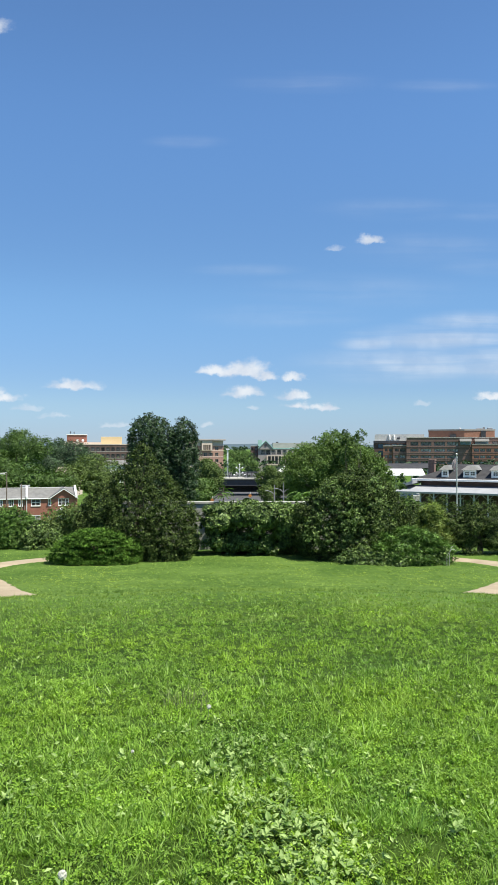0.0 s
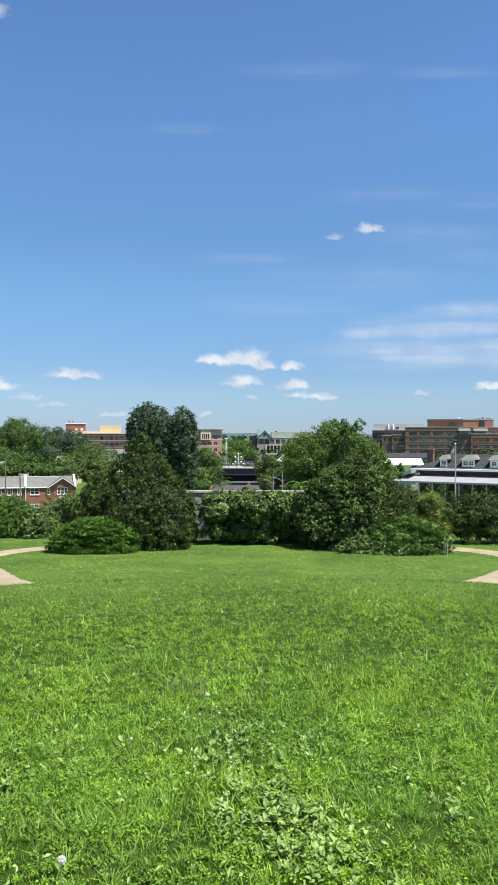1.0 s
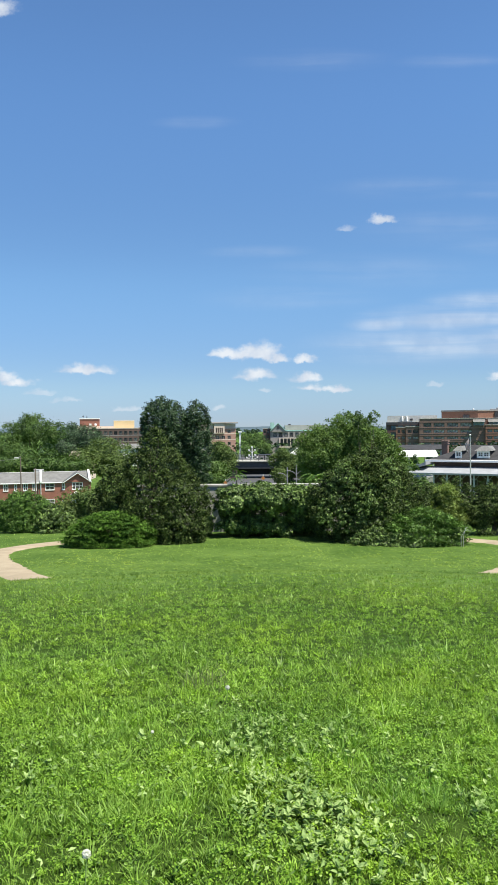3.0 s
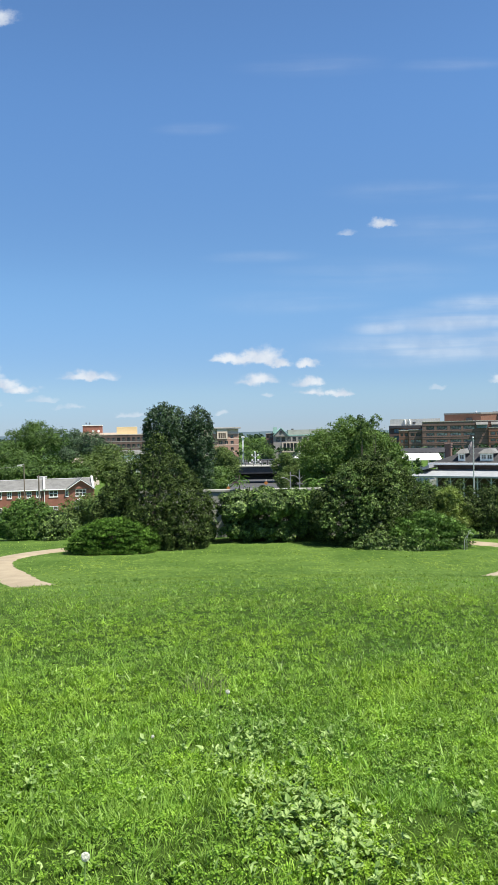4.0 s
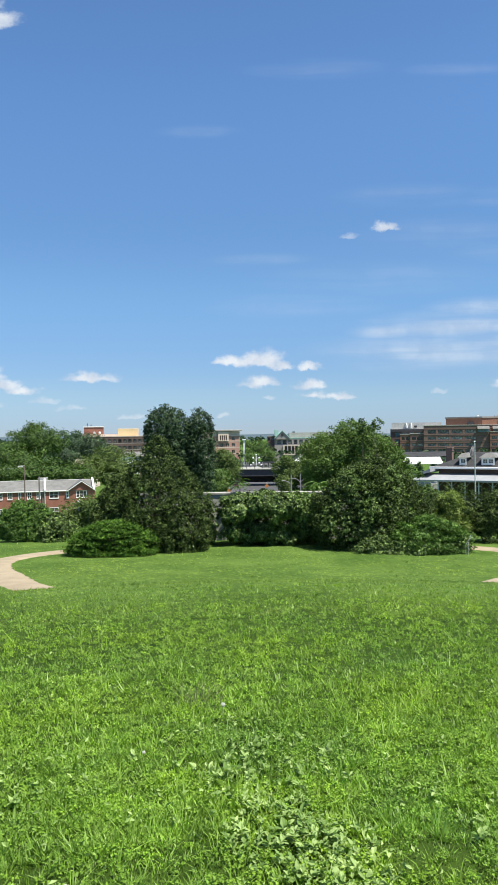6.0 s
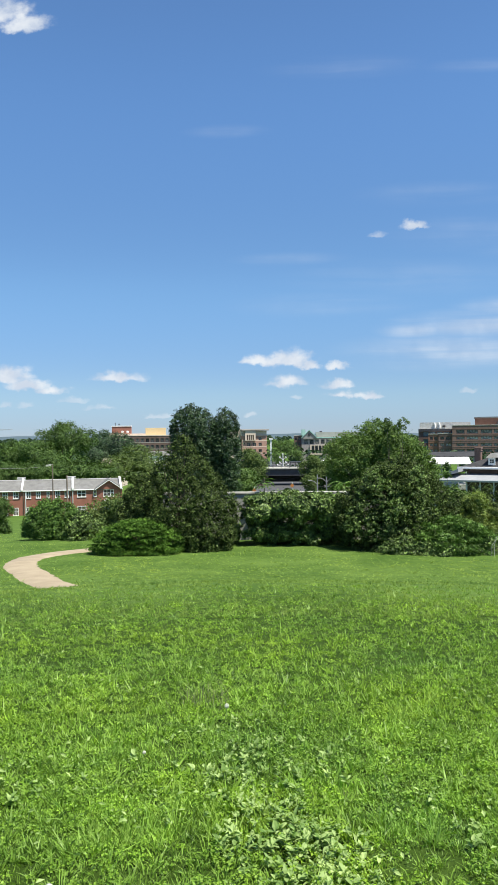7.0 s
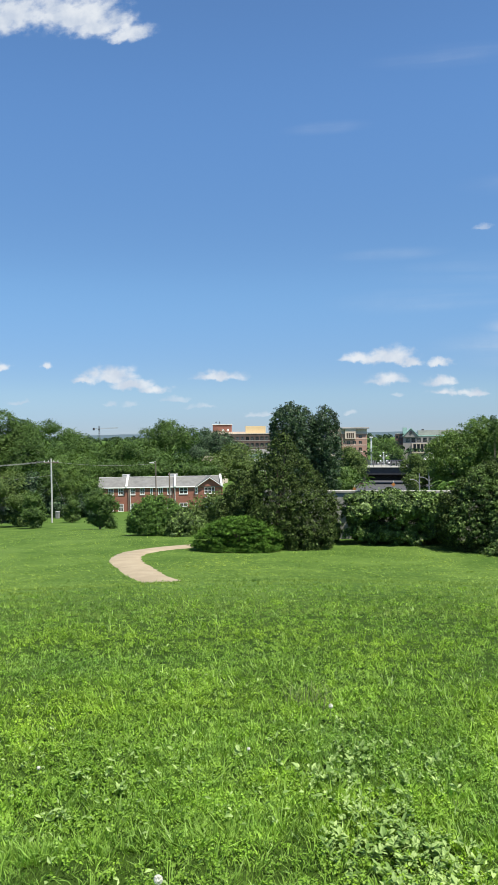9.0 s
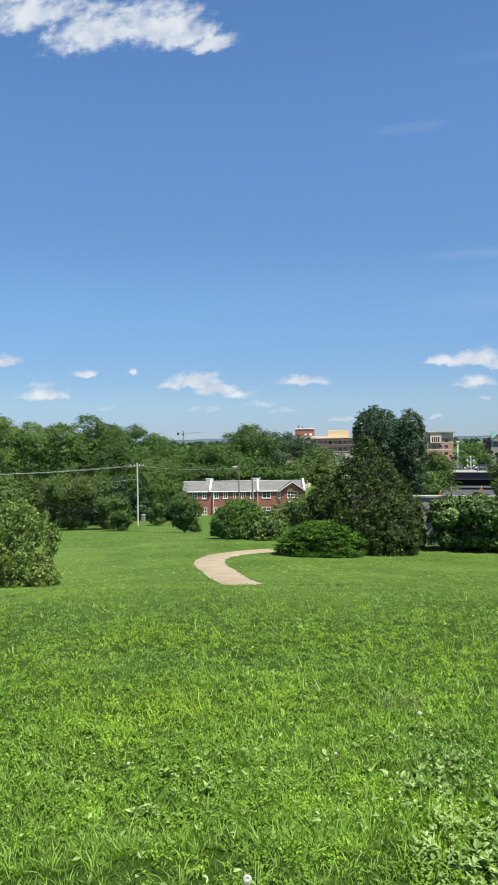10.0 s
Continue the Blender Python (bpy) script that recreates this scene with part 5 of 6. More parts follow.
def station():
    k = 140 / 1357
    zb, turn = -11.4, -28.0
    bx = sight(735, 0, 140)[0]
    root = place("station_building", bx, 140, zb, turn)
    along, back = cos(radians(turn)), sin(radians(turn))

    def hx(px):
        t = (px - 437.0) / 1357
        return (t * 139.9 - bx - 0.234) / (along - t * back)

    def hz(py):
        return 1.58 + (788 - py) * k - zb
    L, dep = 26.0, 13.0
    eave, ridge = hz(848.5), hz(823)
    holes = [(x, x + 1.1, 1.0, 3.4) for x in np.arange(2.0, L - 2, 2.6)]
    # dark brick carries the shade under eaves and canopy in its colour
    bm = bmesh.new()
    pierced(bm, 0.6, L - 0.6, 0, eave - 0.3, 0.4, holes)
    wall = part("wall", bm, M_BRICK_DARK, root)
    wall.location = (0, 1.2, 0)
    part("shell", one_box(0.6, L - 0.6, 2.3, dep, 0, eave - 0.3), M_BRICK_DARK, root)
    for a, b, c, d in holes:
        window(root, (a + b) / 2, c, 1.1, 2.4, 1.4, M_POLE_GREY, M_GLASS, (1, 1))
    bm = bmesh.new()
    v = [bm.verts.new(p) for p in ((-0.6, -0.2, eave), (L + 0.6, -0.2, eave), (L + 0.6, dep + 1, eave), (-0.6, dep + 1, eave), (6.2, dep / 2, ridge), (L - 6.2, dep / 2, ridge))]
    for f in ((0, 1, 5, 4), (1, 2, 5), (2, 3, 4, 5), (3, 0, 4), (3, 2, 1, 0)):
        bm.faces.new([v[i] for i in f])
    part("roof", bm, M_SLATE_DARK, root, "dark grey slate hip roof")
    part("cornice", one_box(-0.75, L + 0.75, -0.4, 0.15, eave - 0.28, eave + 0.1, bevel=0.05), M_WHITE, root)
    slope = (ridge - eave) / (dep / 2 + 0.2)
    for px, w in ((784, 12), (828, 22), (874, 14)):
        cx, half = hx(px), w * k / 2
        d = new("dormer")
        d.parent = root
        y0, z0 = 0.9, eave + 1.1 * slope
        hgt = hz(831.5) - z0
        d.location = (cx, y0, z0)
        n = 2 if w > 15 else 1
        step = 2 * half / (n + 0.25)
        bm = bmesh.new()
        cs = [(-half + step * (i + 0.625)) if n > 1 else 0.0 for i in range(n)]
        pierced(bm, -half, half, 0, hgt, 0.12, [(c - 0.42, c + 0.42, 0.3, hgt - 0.25) for c in cs])
        part("dormer_wall", bm, M_WHITE, d)
        part("dormer_cheek", one_box(-half, half, 0.25, hgt / slope + 0.3, 0.0, hgt), M_SLATE_DARK, d)
        for c in cs:
            window(d, c, 0.3, 0.84, hgt - 0.55, 0.1, M_WHITE, M_GLASS, (1, 1), 0.07)
        bm = bmesh.new()
        e = half + 0.35
        top = 0.75
        v = [bm.verts.new(p) for p in ((-e, -0.35, hgt), (e, -0.35, hgt), (e, hgt / slope + 2.4, hgt), (-e, hgt / slope + 2.4, hgt), (-e * 0.4, 0.9, hgt + top), (e * 0.4, 0.9, hgt + top),
                                       (e * 0.4, hgt / slope + 2.4, hgt + top), (-e * 0.4, hgt / slope + 2.4, hgt + top))]
        for f in ((0, 1, 5, 4), (1, 2, 6, 5), (3, 0, 4, 7), (4, 5, 6, 7), (3, 2, 1, 0), (2, 3, 7, 6)):
            bm.faces.new([v[i] for i in f])
        part("dormer_roof", bm, M_SLATE, d)
    bm = bmesh.new()
    box(bm, 1.3, 2.4, 3.6, 4.8, eave, hz(816.5))
    box(bm, 1.2, 2.5, 3.5, 4.9, hz(820.5), hz(819.5))
    box(bm, 1.2, 2.5, 3.5, 4.9, hz(816.5), hz(814.5))
    part("chimney", bm, M_BRICK_BROWN, root, "tall brown brick chimney")
    # porch canopy
    bm = bmesh.new()
    cz0, cz1 = hz(867.5), hz(859.5)
    prism(bm, [(-5.5, cz0), (1.2, cz1), (1.2, cz1 - 0.25), (-5.5, cz0 - 0.3)], hx(706), L + 3)
    can = part("canopy", bm, M_GREY_METAL, root, "pale grey metal platform canopy")
    can.matrix_basis = Matrix(((0, 1, 0, 0), (1, 0, 0, 0), (0, 0, 1, 0), (0, 0, 0, 1)))
    for x in np.arange(hx(712), L + 2, 2.3):
        bm = bmesh.new()
        box(bm, x - 0.11, x + 0.11, -5.1, -4.88, 0, cz0 - 0.25, bevel=0.02)
        limb(bm, (x + 0.1, -5.0, cz0 - 1.1), (x + 0.9, -5.0, cz0 - 0.35), 0.035, 0.03, 6)
        limb(bm, (x - 0.1, -5.0, cz0 - 1.1), (x - 0.9, -5.0, cz0 - 0.35), 0.035, 0.03, 6)
        part("canopy_post", bm, M_POLE_GREY, root)
    bm = bmesh.new()
    prism(bm, [(hx(690), hz(861)), (hx(730), hz(853)), (hx(738), hz(849)), (hx(738), hz(855)), (hx(726), hz(859)), (hx(690), hz(863))], -3.5, 6)
    part("side_canopy", bm, M_GREY_METAL, root)
    for px in (697, 712):
        part("canopy_post", one_box(hx(px) - 0.1, hx(px) + 0.1, -3.2, -3.0, 0, hz(863)), M_WHITE, root)
    return tagged(root, "low old station with dark slate roof, white dormers and canopy", "station")


def platform_roof():
    k = 185 / 1357
    root = place("platform_canopy", 27.14, 185, -11.8, 0)

    def hx(px):
        return (px - 640) * k

    def hz(py):
        return 1.58 + (788 - py) * k + 11.8
    bm = bmesh.new()
    prism(bm, [(-1.0, hz(829)), (6, hz(822)), (6.1, hz(822.5)), (-0.9, hz(830))], 0, hx(770))
    r = part("roof", bm, M_SLATE_DARK, root)
    r.matrix_basis = Matrix(((0, 1, 0, 0), (1, 0, 0, 0), (0, 0, 1, 0), (0, 0, 0, 1)))
    bm = bmesh.new()
    prism(bm, [(-4.6, hz(840.5)), (-1.15, hz(830)), (-1.15, hz(831)), (-4.6, hz(841.5))], 0, hx(746))
    part("lower_roof", bm, M_WHITE, root, "long white lower roof").matrix_basis = Matrix(((0, 1, 0, 0), (1, 0, 0, 0), (0, 0, 1, 0), (0, 0, 0, 1)))
    for px in range(645, 770, 14):
        part("post", one_box(hx(px) - 0.15, hx(px) + 0.15, -0.6, -0.3, 0, hz(829.5)), M_GREY_METAL, root)
    part("platform", one_box(-2, hx(775), -2, 7, 0, 1.2), M_CONCRETE, root)
    return tagged(root, "long white railway platform canopy with dark roof", "canopy")


def west_offices():
    k = 400 / 1357
    zb = -14
    root = place("office_building", -97.58, 400, zb, 10)

    def hx(px):
        return (px - 108) * k

    def hz(py):
        return 1.58 + (788 - py) * k - zb
    storey_block(root, 0, hx(262), 0, hz(788), 26, M_BRICK_DARK, [hz(y) for y in (834, 822.5, 811, 799)], 1.75, 1.9, 2.6, coping=M_BRICK_PALE, trim=M_STONE_GREY)
    part("upper_parapet", one_box(hx(112), hx(178), 3, 24, hz(786.6), hz(783.5)), M_BRICK_PALE, root)
    part("stair_tower", one_box(hx(117), hx(151), 4, 16, hz(783.5), hz(770.5)), M_BRICK, root, "red brick stair tower")
    part("tower_coping", one_box(hx(116.3), hx(151.7), 3.7, 16.3, hz(770.5), hz(769)), M_WHITE, root)
    part("plant_room", one_box(hx(177), hx(214), 4, 18, hz(786.6), hz(773.5), bevel=0.06), M_YELLOW, root, "pale yellow plant room")
    for px, h in ((122.5, 763), (129, 764)):
        bm = bmesh.new()
        rod(bm, (hx(px), 8, hz(769)), (hx(px), 8, hz(h)), 0.12, 6)
        box(bm, hx(px) - 0.4, hx(px) + 0.4, 7.8, 8.2, hz(h + 3), hz(h + 2))
        part("antenna", bm, M_DARK, root)
    for px in (136, 145):
        bm = bmesh.new()
        bmesh.ops.create_uvsphere(bm, u_segments=10, v_segments=6, radius=0.7, matrix=Matrix.Translation((hx(px), 2.5, hz(780.5))) @ Matrix.Diagonal((1, 0.5, 1, 1)))
        part("dish", bm, M_WHITE, root)
    return tagged(root, "dark brick office building with a red stair tower", "building")


def buff_offices():
    k = 380 / 1357
    zb = -13.5
    root = place("hotel_building", -30.68, 380, zb, 14)

    def hx(px):
        return (px - 330) * k

    def hz(py):
        return 1.58 + (788 - py) * k - zb
    storey_block(root, hx(352), hx(397), 0, hz(789.5), 26, M_BRICK_PINK, [hz(y) for y in (842, 831, 820, 808.5, 797.5)], 1.7, 1.8, 2.9, frame_mat=M_BRICK_PALE, trim=M_BRICK_PALE, coping=M_BRICK_PALE)
    n = [(hx(p) - 0.34, hx(p) + 0.34, hz(797), hz(788)) for p in (361, 364.5, 368, 371.5)]
    bm = bmesh.new()
    pierced(bm, hx(357), hx(376), hz(798), hz(781), 0.4, n)
    bay = part("column_bay", bm, M_BRICK_PALE, root)
    bay.location = (0, -1.0, 0)
    part("bay_core", one_box(hx(357), hx(376), -0.4, 0, hz(798), hz(781)), M_BRICK_DARK, root)
    part("attic", one_box(hx(350), hx(397), 0.4, 24, hz(788), hz(781)), M_BRICK_PALE, root)
    part("cornice", one_box(hx(351), hx(400), -1.5, 26, hz(780.5), hz(778), bevel=0.1), M_STONE_GREY, root)
    part("side_block", one_box(hx(330), hx(351.5), 3, 22, 0, hz(777)), M_BRICK_PALE, root, "tall buff masonry block")
    return tagged(root, "red brick and buff masonry hotel with heavy cornice", "building")


def gabled_offices():
    k = 410 / 1357
    zb = -13.8
    root = place("gabled_building", 1.31, 410, zb, 0)

    def hx(px):
        return (px - 444) * k

    def hz(py):
        return 1.58 + (788 - py) * k - zb
    storey_block(root, hx(457), hx(560), 0, hz(795), 24, M_STONE_GREY, [hz(y) for y in (845, 805)], 2.0, 2.3, 2.9, margin=0.5, coping=M_COPPER)
    holes = [(hx(p) - 0.75, hx(p) + 0.75, hz(822), hz(808)) for p in np.arange(477, 556, 6.2)]
    bm = bmesh.new()
    pierced(bm, hx(472), hx(558), hz(824), hz(806.5), 0.5, holes)
    col = part("colonnade", bm, M_BRICK_PALE, root, "pale stone colonnade")
    col.location = (0, -1.2, 0)
    part("colonnade_back", one_box(hx(472), hx(558), -0.5, -0.02, hz(824), hz(806.5)), M_DARK, root)
    bm = bmesh.new()
    prism(bm, [(hx(459), hz(796)), (hx(459), hz(792)), (hx(470.5), hz(781)), (hx(482), hz(792)), (hx(482), hz(796))], -0.8, 12)
    part("gable", bm, M_STONE_GREY, root)
    bm = bmesh.new()
    for a, b in (((457.5, 793), (470.5, 780)), ((470.5, 780), (484, 793))):
        prism(bm, [(hx(a[0]), hz(a[1])), (hx(b[0]), hz(b[1])), (hx(b[0]), hz(b[1] + 1.6)), (hx(a[0]), hz(a[1] + 1.6))], -1.2, 12.2)
    part("gable_roof", bm, M_COPPER, root, "pale green copper gable roof")
    bm = bmesh.new()
    bmesh.ops.create_cone(bm, segments=20, radius1=0.75, radius2=0.75, depth=0.3, cap_ends=True, matrix=pose(hx(470.5), -0.85, hz(788.5), 90))
    part("round_window", bm, M_DARK, root)
    part("copper_cap", one_box(hx(457), hx(464), -0.3, 10, hz(790), hz(779.5)), M_COPPER, root)
    part("roof_storey", one_box(hx(484), hx(560), 6, 22, hz(793.5), hz(784.5)), M_STONE_GREY, root)
    part("roof_plant", one_box(hx(490), hx(494), 8, 11, hz(784.5), hz(782.5)), M_DARK, root)
    storey_block(root, hx(444), hx(456.5), 0, hz(791), 20, M_BRICK_DARK, [hz(y) for y in (840, 829, 818, 807, 798.5)], 1.2, 1.5, 1.9, y=1.5, name="brick_wing", margin=0.2)
    return tagged(root, "grey stone office building with green copper gable", "building")


def row_houses():
    """Two-storey brick row; local x along the front, turned to face the hill."""
    o = (-48.85, 122.00, -6.68)
    zb = -12.2
    root = place("row_house", o[0], o[1], zb, 16)
    k = 0.0965

    def hx(px):
        return (px - 322) * k

    def hz(py):
        return 1.57 - (py - 776.5 - 0.0) * k - zb
    L, dep = hx(540), 8.5
    eave, ridge = hz(866.5), hz(852)
    wins = [(345, 9), (362, 9), (383, 8), (399, 8), (415, 4.5), (431, 8), (446, 7), (471, 15), (493.5, 5), (517, 18)]
    low = [(w[0], w[1]) for w in wins]
    sill, wh = hz(880.5), 1.15
    holes = [(hx(a) - w * k / 2, hx(a) + w * k / 2, s, s + h) for s, h in ((sill, wh), (0.95, 1.3)) for a, w in low]
    bm = bmesh.new()
    pierced(bm, 0, L, 0, eave, 0.3, holes)
    part("wall", bm, M_BRICK, root, "red brick front wall")
    part("shell", one_box(0, L, 0.6, dep, 0, eave - 0.02), M_BRICK, root)
    for s, h in ((sill, wh), (0.95, 1.3)):
        for a, w in low:
            window(root, hx(a), s, w * k, h, 0.03, M_WHITE, M_PANE, (2 if w > 16 else 1 if w > 6 else 0, 1), 0.09)
    bm = bmesh.new()
    prism(bm, [(-0.15, eave - 0.05), (dep / 2, ridge), (dep + 0.15, eave - 0.05), (dep + 0.15, eave - 0.2), (dep / 2, ridge - 0.16), (-0.15, eave - 0.2)], -0.1, L + 0.1)
    r = part("roof", bm, M_SLATE, root, "weathered grey slate roof")
    r.matrix_basis = Matrix(((0, 1, 0, 0), (1, 0, 0, 0), (0, 0, 1, 0), (0, 0, 0, 1)))
    part("gutter", one_box(-0.1, hx(492), -0.27, -0.155, eave - 0.22, eave - 0.06, bevel=0.03), M_WHITE, root)
    part("ridge_cap", one_box(-0.1, L + 0.1, dep / 2 - 0.2, dep / 2 + 0.2, ridge - 0.04, ridge + 0.07, bevel=0.03), M_POLE_GREY, root)
    # gabled end bay
    bm = bmesh.new()
    prism(bm, [(hx(496), eave - 0.1), (hx(517), hz(853.5)), (hx(538), eave - 0.1)], -0.22, 3.2)
    part("gable", bm, M_BRICK, root)
    bm = bmesh.new()
    for a, b in ((493, 517), (541, 517)):
        prism(bm, [(hx(a), eave - 0.22), (hx(b), hz(853) + 0.05), (hx(b), hz(853) + 0.3), (hx(a), eave + 0.02)], -0.5, 3.6)
    part("gable_verge", bm, M_SLATE, root)
    bm = bmesh.new()
    for a, b in ((493, 517), (541, 517)):
        prism(bm, [(hx(a), eave - 0.24), (hx(b), hz(853) + 0.03), (hx(b), hz(853) + 0.17), (hx(a), eave - 0.1)], -0.58, -0.505)
    part("bargeboard", bm, M_WHITE, root)
    # party-wall parapets, chimneys, downpipes
    for px in (372, 456, 538):
        bm = bmesh.new()
        prism(bm, [(-0.55, eave - 0.1), (dep / 2, ridge + 0.1), (dep / 2, ridge + 0.38), (-0.55, eave + 0.2)], -0.16, 0.16)
        p = part("parapet", bm, M_WHITE, root, "white coped party wall")
        p.matrix_basis = Matrix.Translation((hx(px), 0, 0)) @ Matrix(((0, 1, 0, 0), (1, 0, 0, 0), (0, 0, 1, 0), (0, 0, 0, 1)))
    for px, w in ((362, 13), (445, 16)):
        bm = bmesh.new()
        box(bm, hx(px), hx(px + w), dep / 2 - 0.1, dep / 2 + 0.8, ridge - 0.4, ridge + 0.35)
        box(bm, hx(px) - 0.06, hx(px + w) + 0.06, dep / 2 - 0.16, dep / 2 + 0.86, ridge + 0.35, ridge + 0.47)
        part("chimney", bm, M_POLE_GREY, root, "low pale chimney stack")
    for px in (375, 378, 452, 456):
        bm = bmesh.new()
        rod(bm, (hx(px), -0.12, 0), (hx(px), -0.12, eave - 0.15), 0.06, 6)
        part("downpipe", bm, M_WHITE if px in (378, 456) else M_POLE, root)
    bm = bmesh.new()
    prism(bm, [(hx(505), hz(889)), (hx(514), hz(883.5)), (hx(523), hz(889)), (hx(523), hz(890)), (hx(505), hz(890))], -1.7, 0)
    part("porch_roof", bm, M_WHITE, root, "white pedimented porch roof")
    for px in (507, 521):
        part("porch_post", one_box(hx(px) - 0.08, hx(px) + 0.08, -1.6, -1.44, 0, hz(890)), M_WHITE, root)
    part("door", one_box(hx(509.5), hx(518.5), -0.06, -0.003, 0.1, 2.15), M_WHITE, root)
    return tagged(root, "two-storey red brick row of houses with slate roof", "house")


def small_house(label, px0, px1, top, eave, d, wallm, roofm):
    """A low gabled roof half hidden among the trees."""
    k = d / 1357
    zb = float(ground_z(px0[0], d))
    w = px1
    root = place("house", px0[0], d, zb, 0)
    bm = bmesh.new()
    prism(bm, [(-0.4, eave - zb), (3.5, top - zb), (7.4, eave - zb), (7.4, eave - zb - 0.15), (3.5, top - zb - 0.2), (-0.4, eave - zb - 0.15)], -0.3, w + 0.3)
    r = part("roof", bm, roofm, root)
    r.matrix_basis = Matrix(((0, 1, 0, 0), (1, 0, 0, 0), (0, 0, 1, 0), (0, 0, 0, 1)))
    bm = bmesh.new()
    n = [(x, x + 1.0, eave - zb - 2.0, eave - zb - 0.7) for x in np.arange(1.0, w - 1.2, 2.4)]
    pierced(bm, 0, w, 0, eave - zb - 0.12, 0.3, n)
    part("wall", bm, wallm, root)
    part("shell", one_box(0, w, 0.6, 7, 0, eave - zb - 0.2), wallm, root)
    for a, b, c, e in n:
        window(root, (a + b) / 2, c, 1.0, 1.3, 0.1, M_WHITE, M_GLASS, (0, 1), 0.08)
    return tagged(root, label, "house")


brick_offices()
metal_block()
station()
platform_roof()
west_offices()
buff_offices()
gabled_offices()
row_houses()
small_house("low house with a brown shingle roof among trees", (-52.56, 210.00, -4.91), 5.571, -4.63, -5.87, 210, M_BRICK_PALE, material("brown_shingle", (0.24, 0.19, 0.16), (0.33, 0.27, 0.23), 0.8, 0.9, fine=6.0))
small_house("white house with a grey roof behind trees", (-55.02, 290.00, -5.26), 12.822, -4.23, -5.93, 290, M_WHITE, M_SLATE)

# ---------------------------------------------------------------- terrace wall, street and rail bridge


def terrace_wall():
    x0, x1, top, y = -6.64, 7.24, -1.30, 39.0
    base = float(ground_z(0, y)) - 0.4
    root = place("wall_terrace", 0, y, 0)
    step = 2.4
    n = int((x1 - x0) / step)
    for i in range(n):
        bm = one_box(0.008, step - 0.008, 0, 0.3, base, top - 0.12, bevel=0.012)
        p = part("wall_panel", bm, M_CONCRETE, root)
        p.location = (x0 + i * step, 0, 0)
    part("coping", one_box(x0 - 0.05, x0 + n * step + 0.05, -0.06, 0.36, top - 0.12, top, bevel=0.02), M_CONCRETE, root, "pale concrete coping")
    return tagged(root, "grey concrete terrace wall overgrown with vines", "wall", kind="structure")


def rail_bridge():
    k = 210 / 1357
    root = place("rail_bridge", -8.56, 210, -12.4, 0)

    def hx(px):
        return (px - 385) * k

    def hz(py):
        return 1.58 + (788 - py) * k + 12.4
    part("deck", one_box(-12, hx(520), -3, 6, hz(848.5), hz(846.5), bevel=0.05), M_CONCRETE, root, "grey concrete deck edge")
    bm = bmesh.new()
    for i in range(4):
        box(bm, -12, hx(520), -2.6 + i * 2.6, -2.2 + i * 2.6, hz(860), hz(848.5))
    part("girder", bm, M_DARK, root)
    bm = bmesh.new()
    for x in np.arange(-12, hx(520), 2.2):
        rod(bm, (x, -2.9, hz(846.5)), (x, -2.9, hz(841)), 0.06, 6)
    for z in (841, 843.7):
        rod(bm, (-12, -2.9, hz(z)), (hx(520), -2.9, hz(z)), 0.06, 6)
    part("railing", bm, M_DARK, root)
    for px in (398, 462):
        part("abutment", one_box(hx(px) - (12 if px < 420 else 0), hx(px) + (0 if px < 420 else 12), -2, 5, 0, hz(859)), M_BRICK_DARK, root)
    # dark sheet added behind the girders, standing in for shade beneath the bridge
    part("shade_sheet", one_box(hx(398), hx(462), 4.2, 5, hz(873), hz(850)), M_DARK, root, "added dark sheet for the shade below the tracks")
    part("platform_shelter", one_box(hx(436), hx(456), 1, 4, hz(838), hz(836.5)), M_DARK, root)
    for px in (438, 446, 454):
        part("shelter_post", one_box(hx(px) - 0.1, hx(px) + 0.1, 2.3, 2.5, hz(846.5), hz(838)), M_DARK, root)
    return tagged(root, "dark steel railway bridge over the avenue", "bridge")


def avenue():
    bm = bmesh.new()
    n = 40
    for i in range(n):
        y0, y1 = 60 + i * 9, 60 + (i + 1) * 9
        for x0, x1 in ((-9.0, 14.0),):
            q = [bm.verts.new((x + (y - 60) * -0.022, y, float(ground_z(x, y)) + 0.06)) for x, y in ((x0, y0), (x1, y0), (x1, y1), (x0, y1))]
            bm.faces.new(q)
    ob = part("road", bm, M_ASPHALT, None)
    return tagged(ob, "grey asphalt avenue running down through the town", "road", kind="structure")


terrace_wall()
rail_bridge()
avenue()

# ---------------------------------------------------------------- poles, lamps and small things


def street_lamp(x, y, top, arms, label):
    z = float(ground_z(x, y))
    root = place("street_lamp", x, y, z)
    h = top - z
    bm = bmesh.new()
    rod(bm, (0, 0, 0), (0, 0, h + 0.5), 0.09, 10, 0.06)
    part("post", bm, M_LAMP, root)
    for s in arms:
        bm = bmesh.new()
        rod(bm, (0, 0, h - 0.75), (s * 0.4, 0, h - 0.35), 0.04, 8)
        rod(bm, (s * 0.4, 0, h - 0.35), (s * 0.75, 0, h - 0.25), 0.035, 8)
        arm = part("arm", bm, M_LAMP, root)
        bm = one_box(s * 0.9 - 0.22, s * 0.9 + 0.22, -0.12, 0.12, h - 0.28, h - 0.19, bevel=0.04)
        part("lamp_head", bm, M_LAMP, arm)
    return tagged(root, label, "street lamp")


p = (4.17, 95.00, -3.60)
street_lamp(p[0], p[1], p[2], (-1, 1), "grey street lamp with two arms")
p = (3.05, 95.00, -3.88)
street_lamp(p[0], p[1], p[2], (-1,), "grey street lamp with one arm")


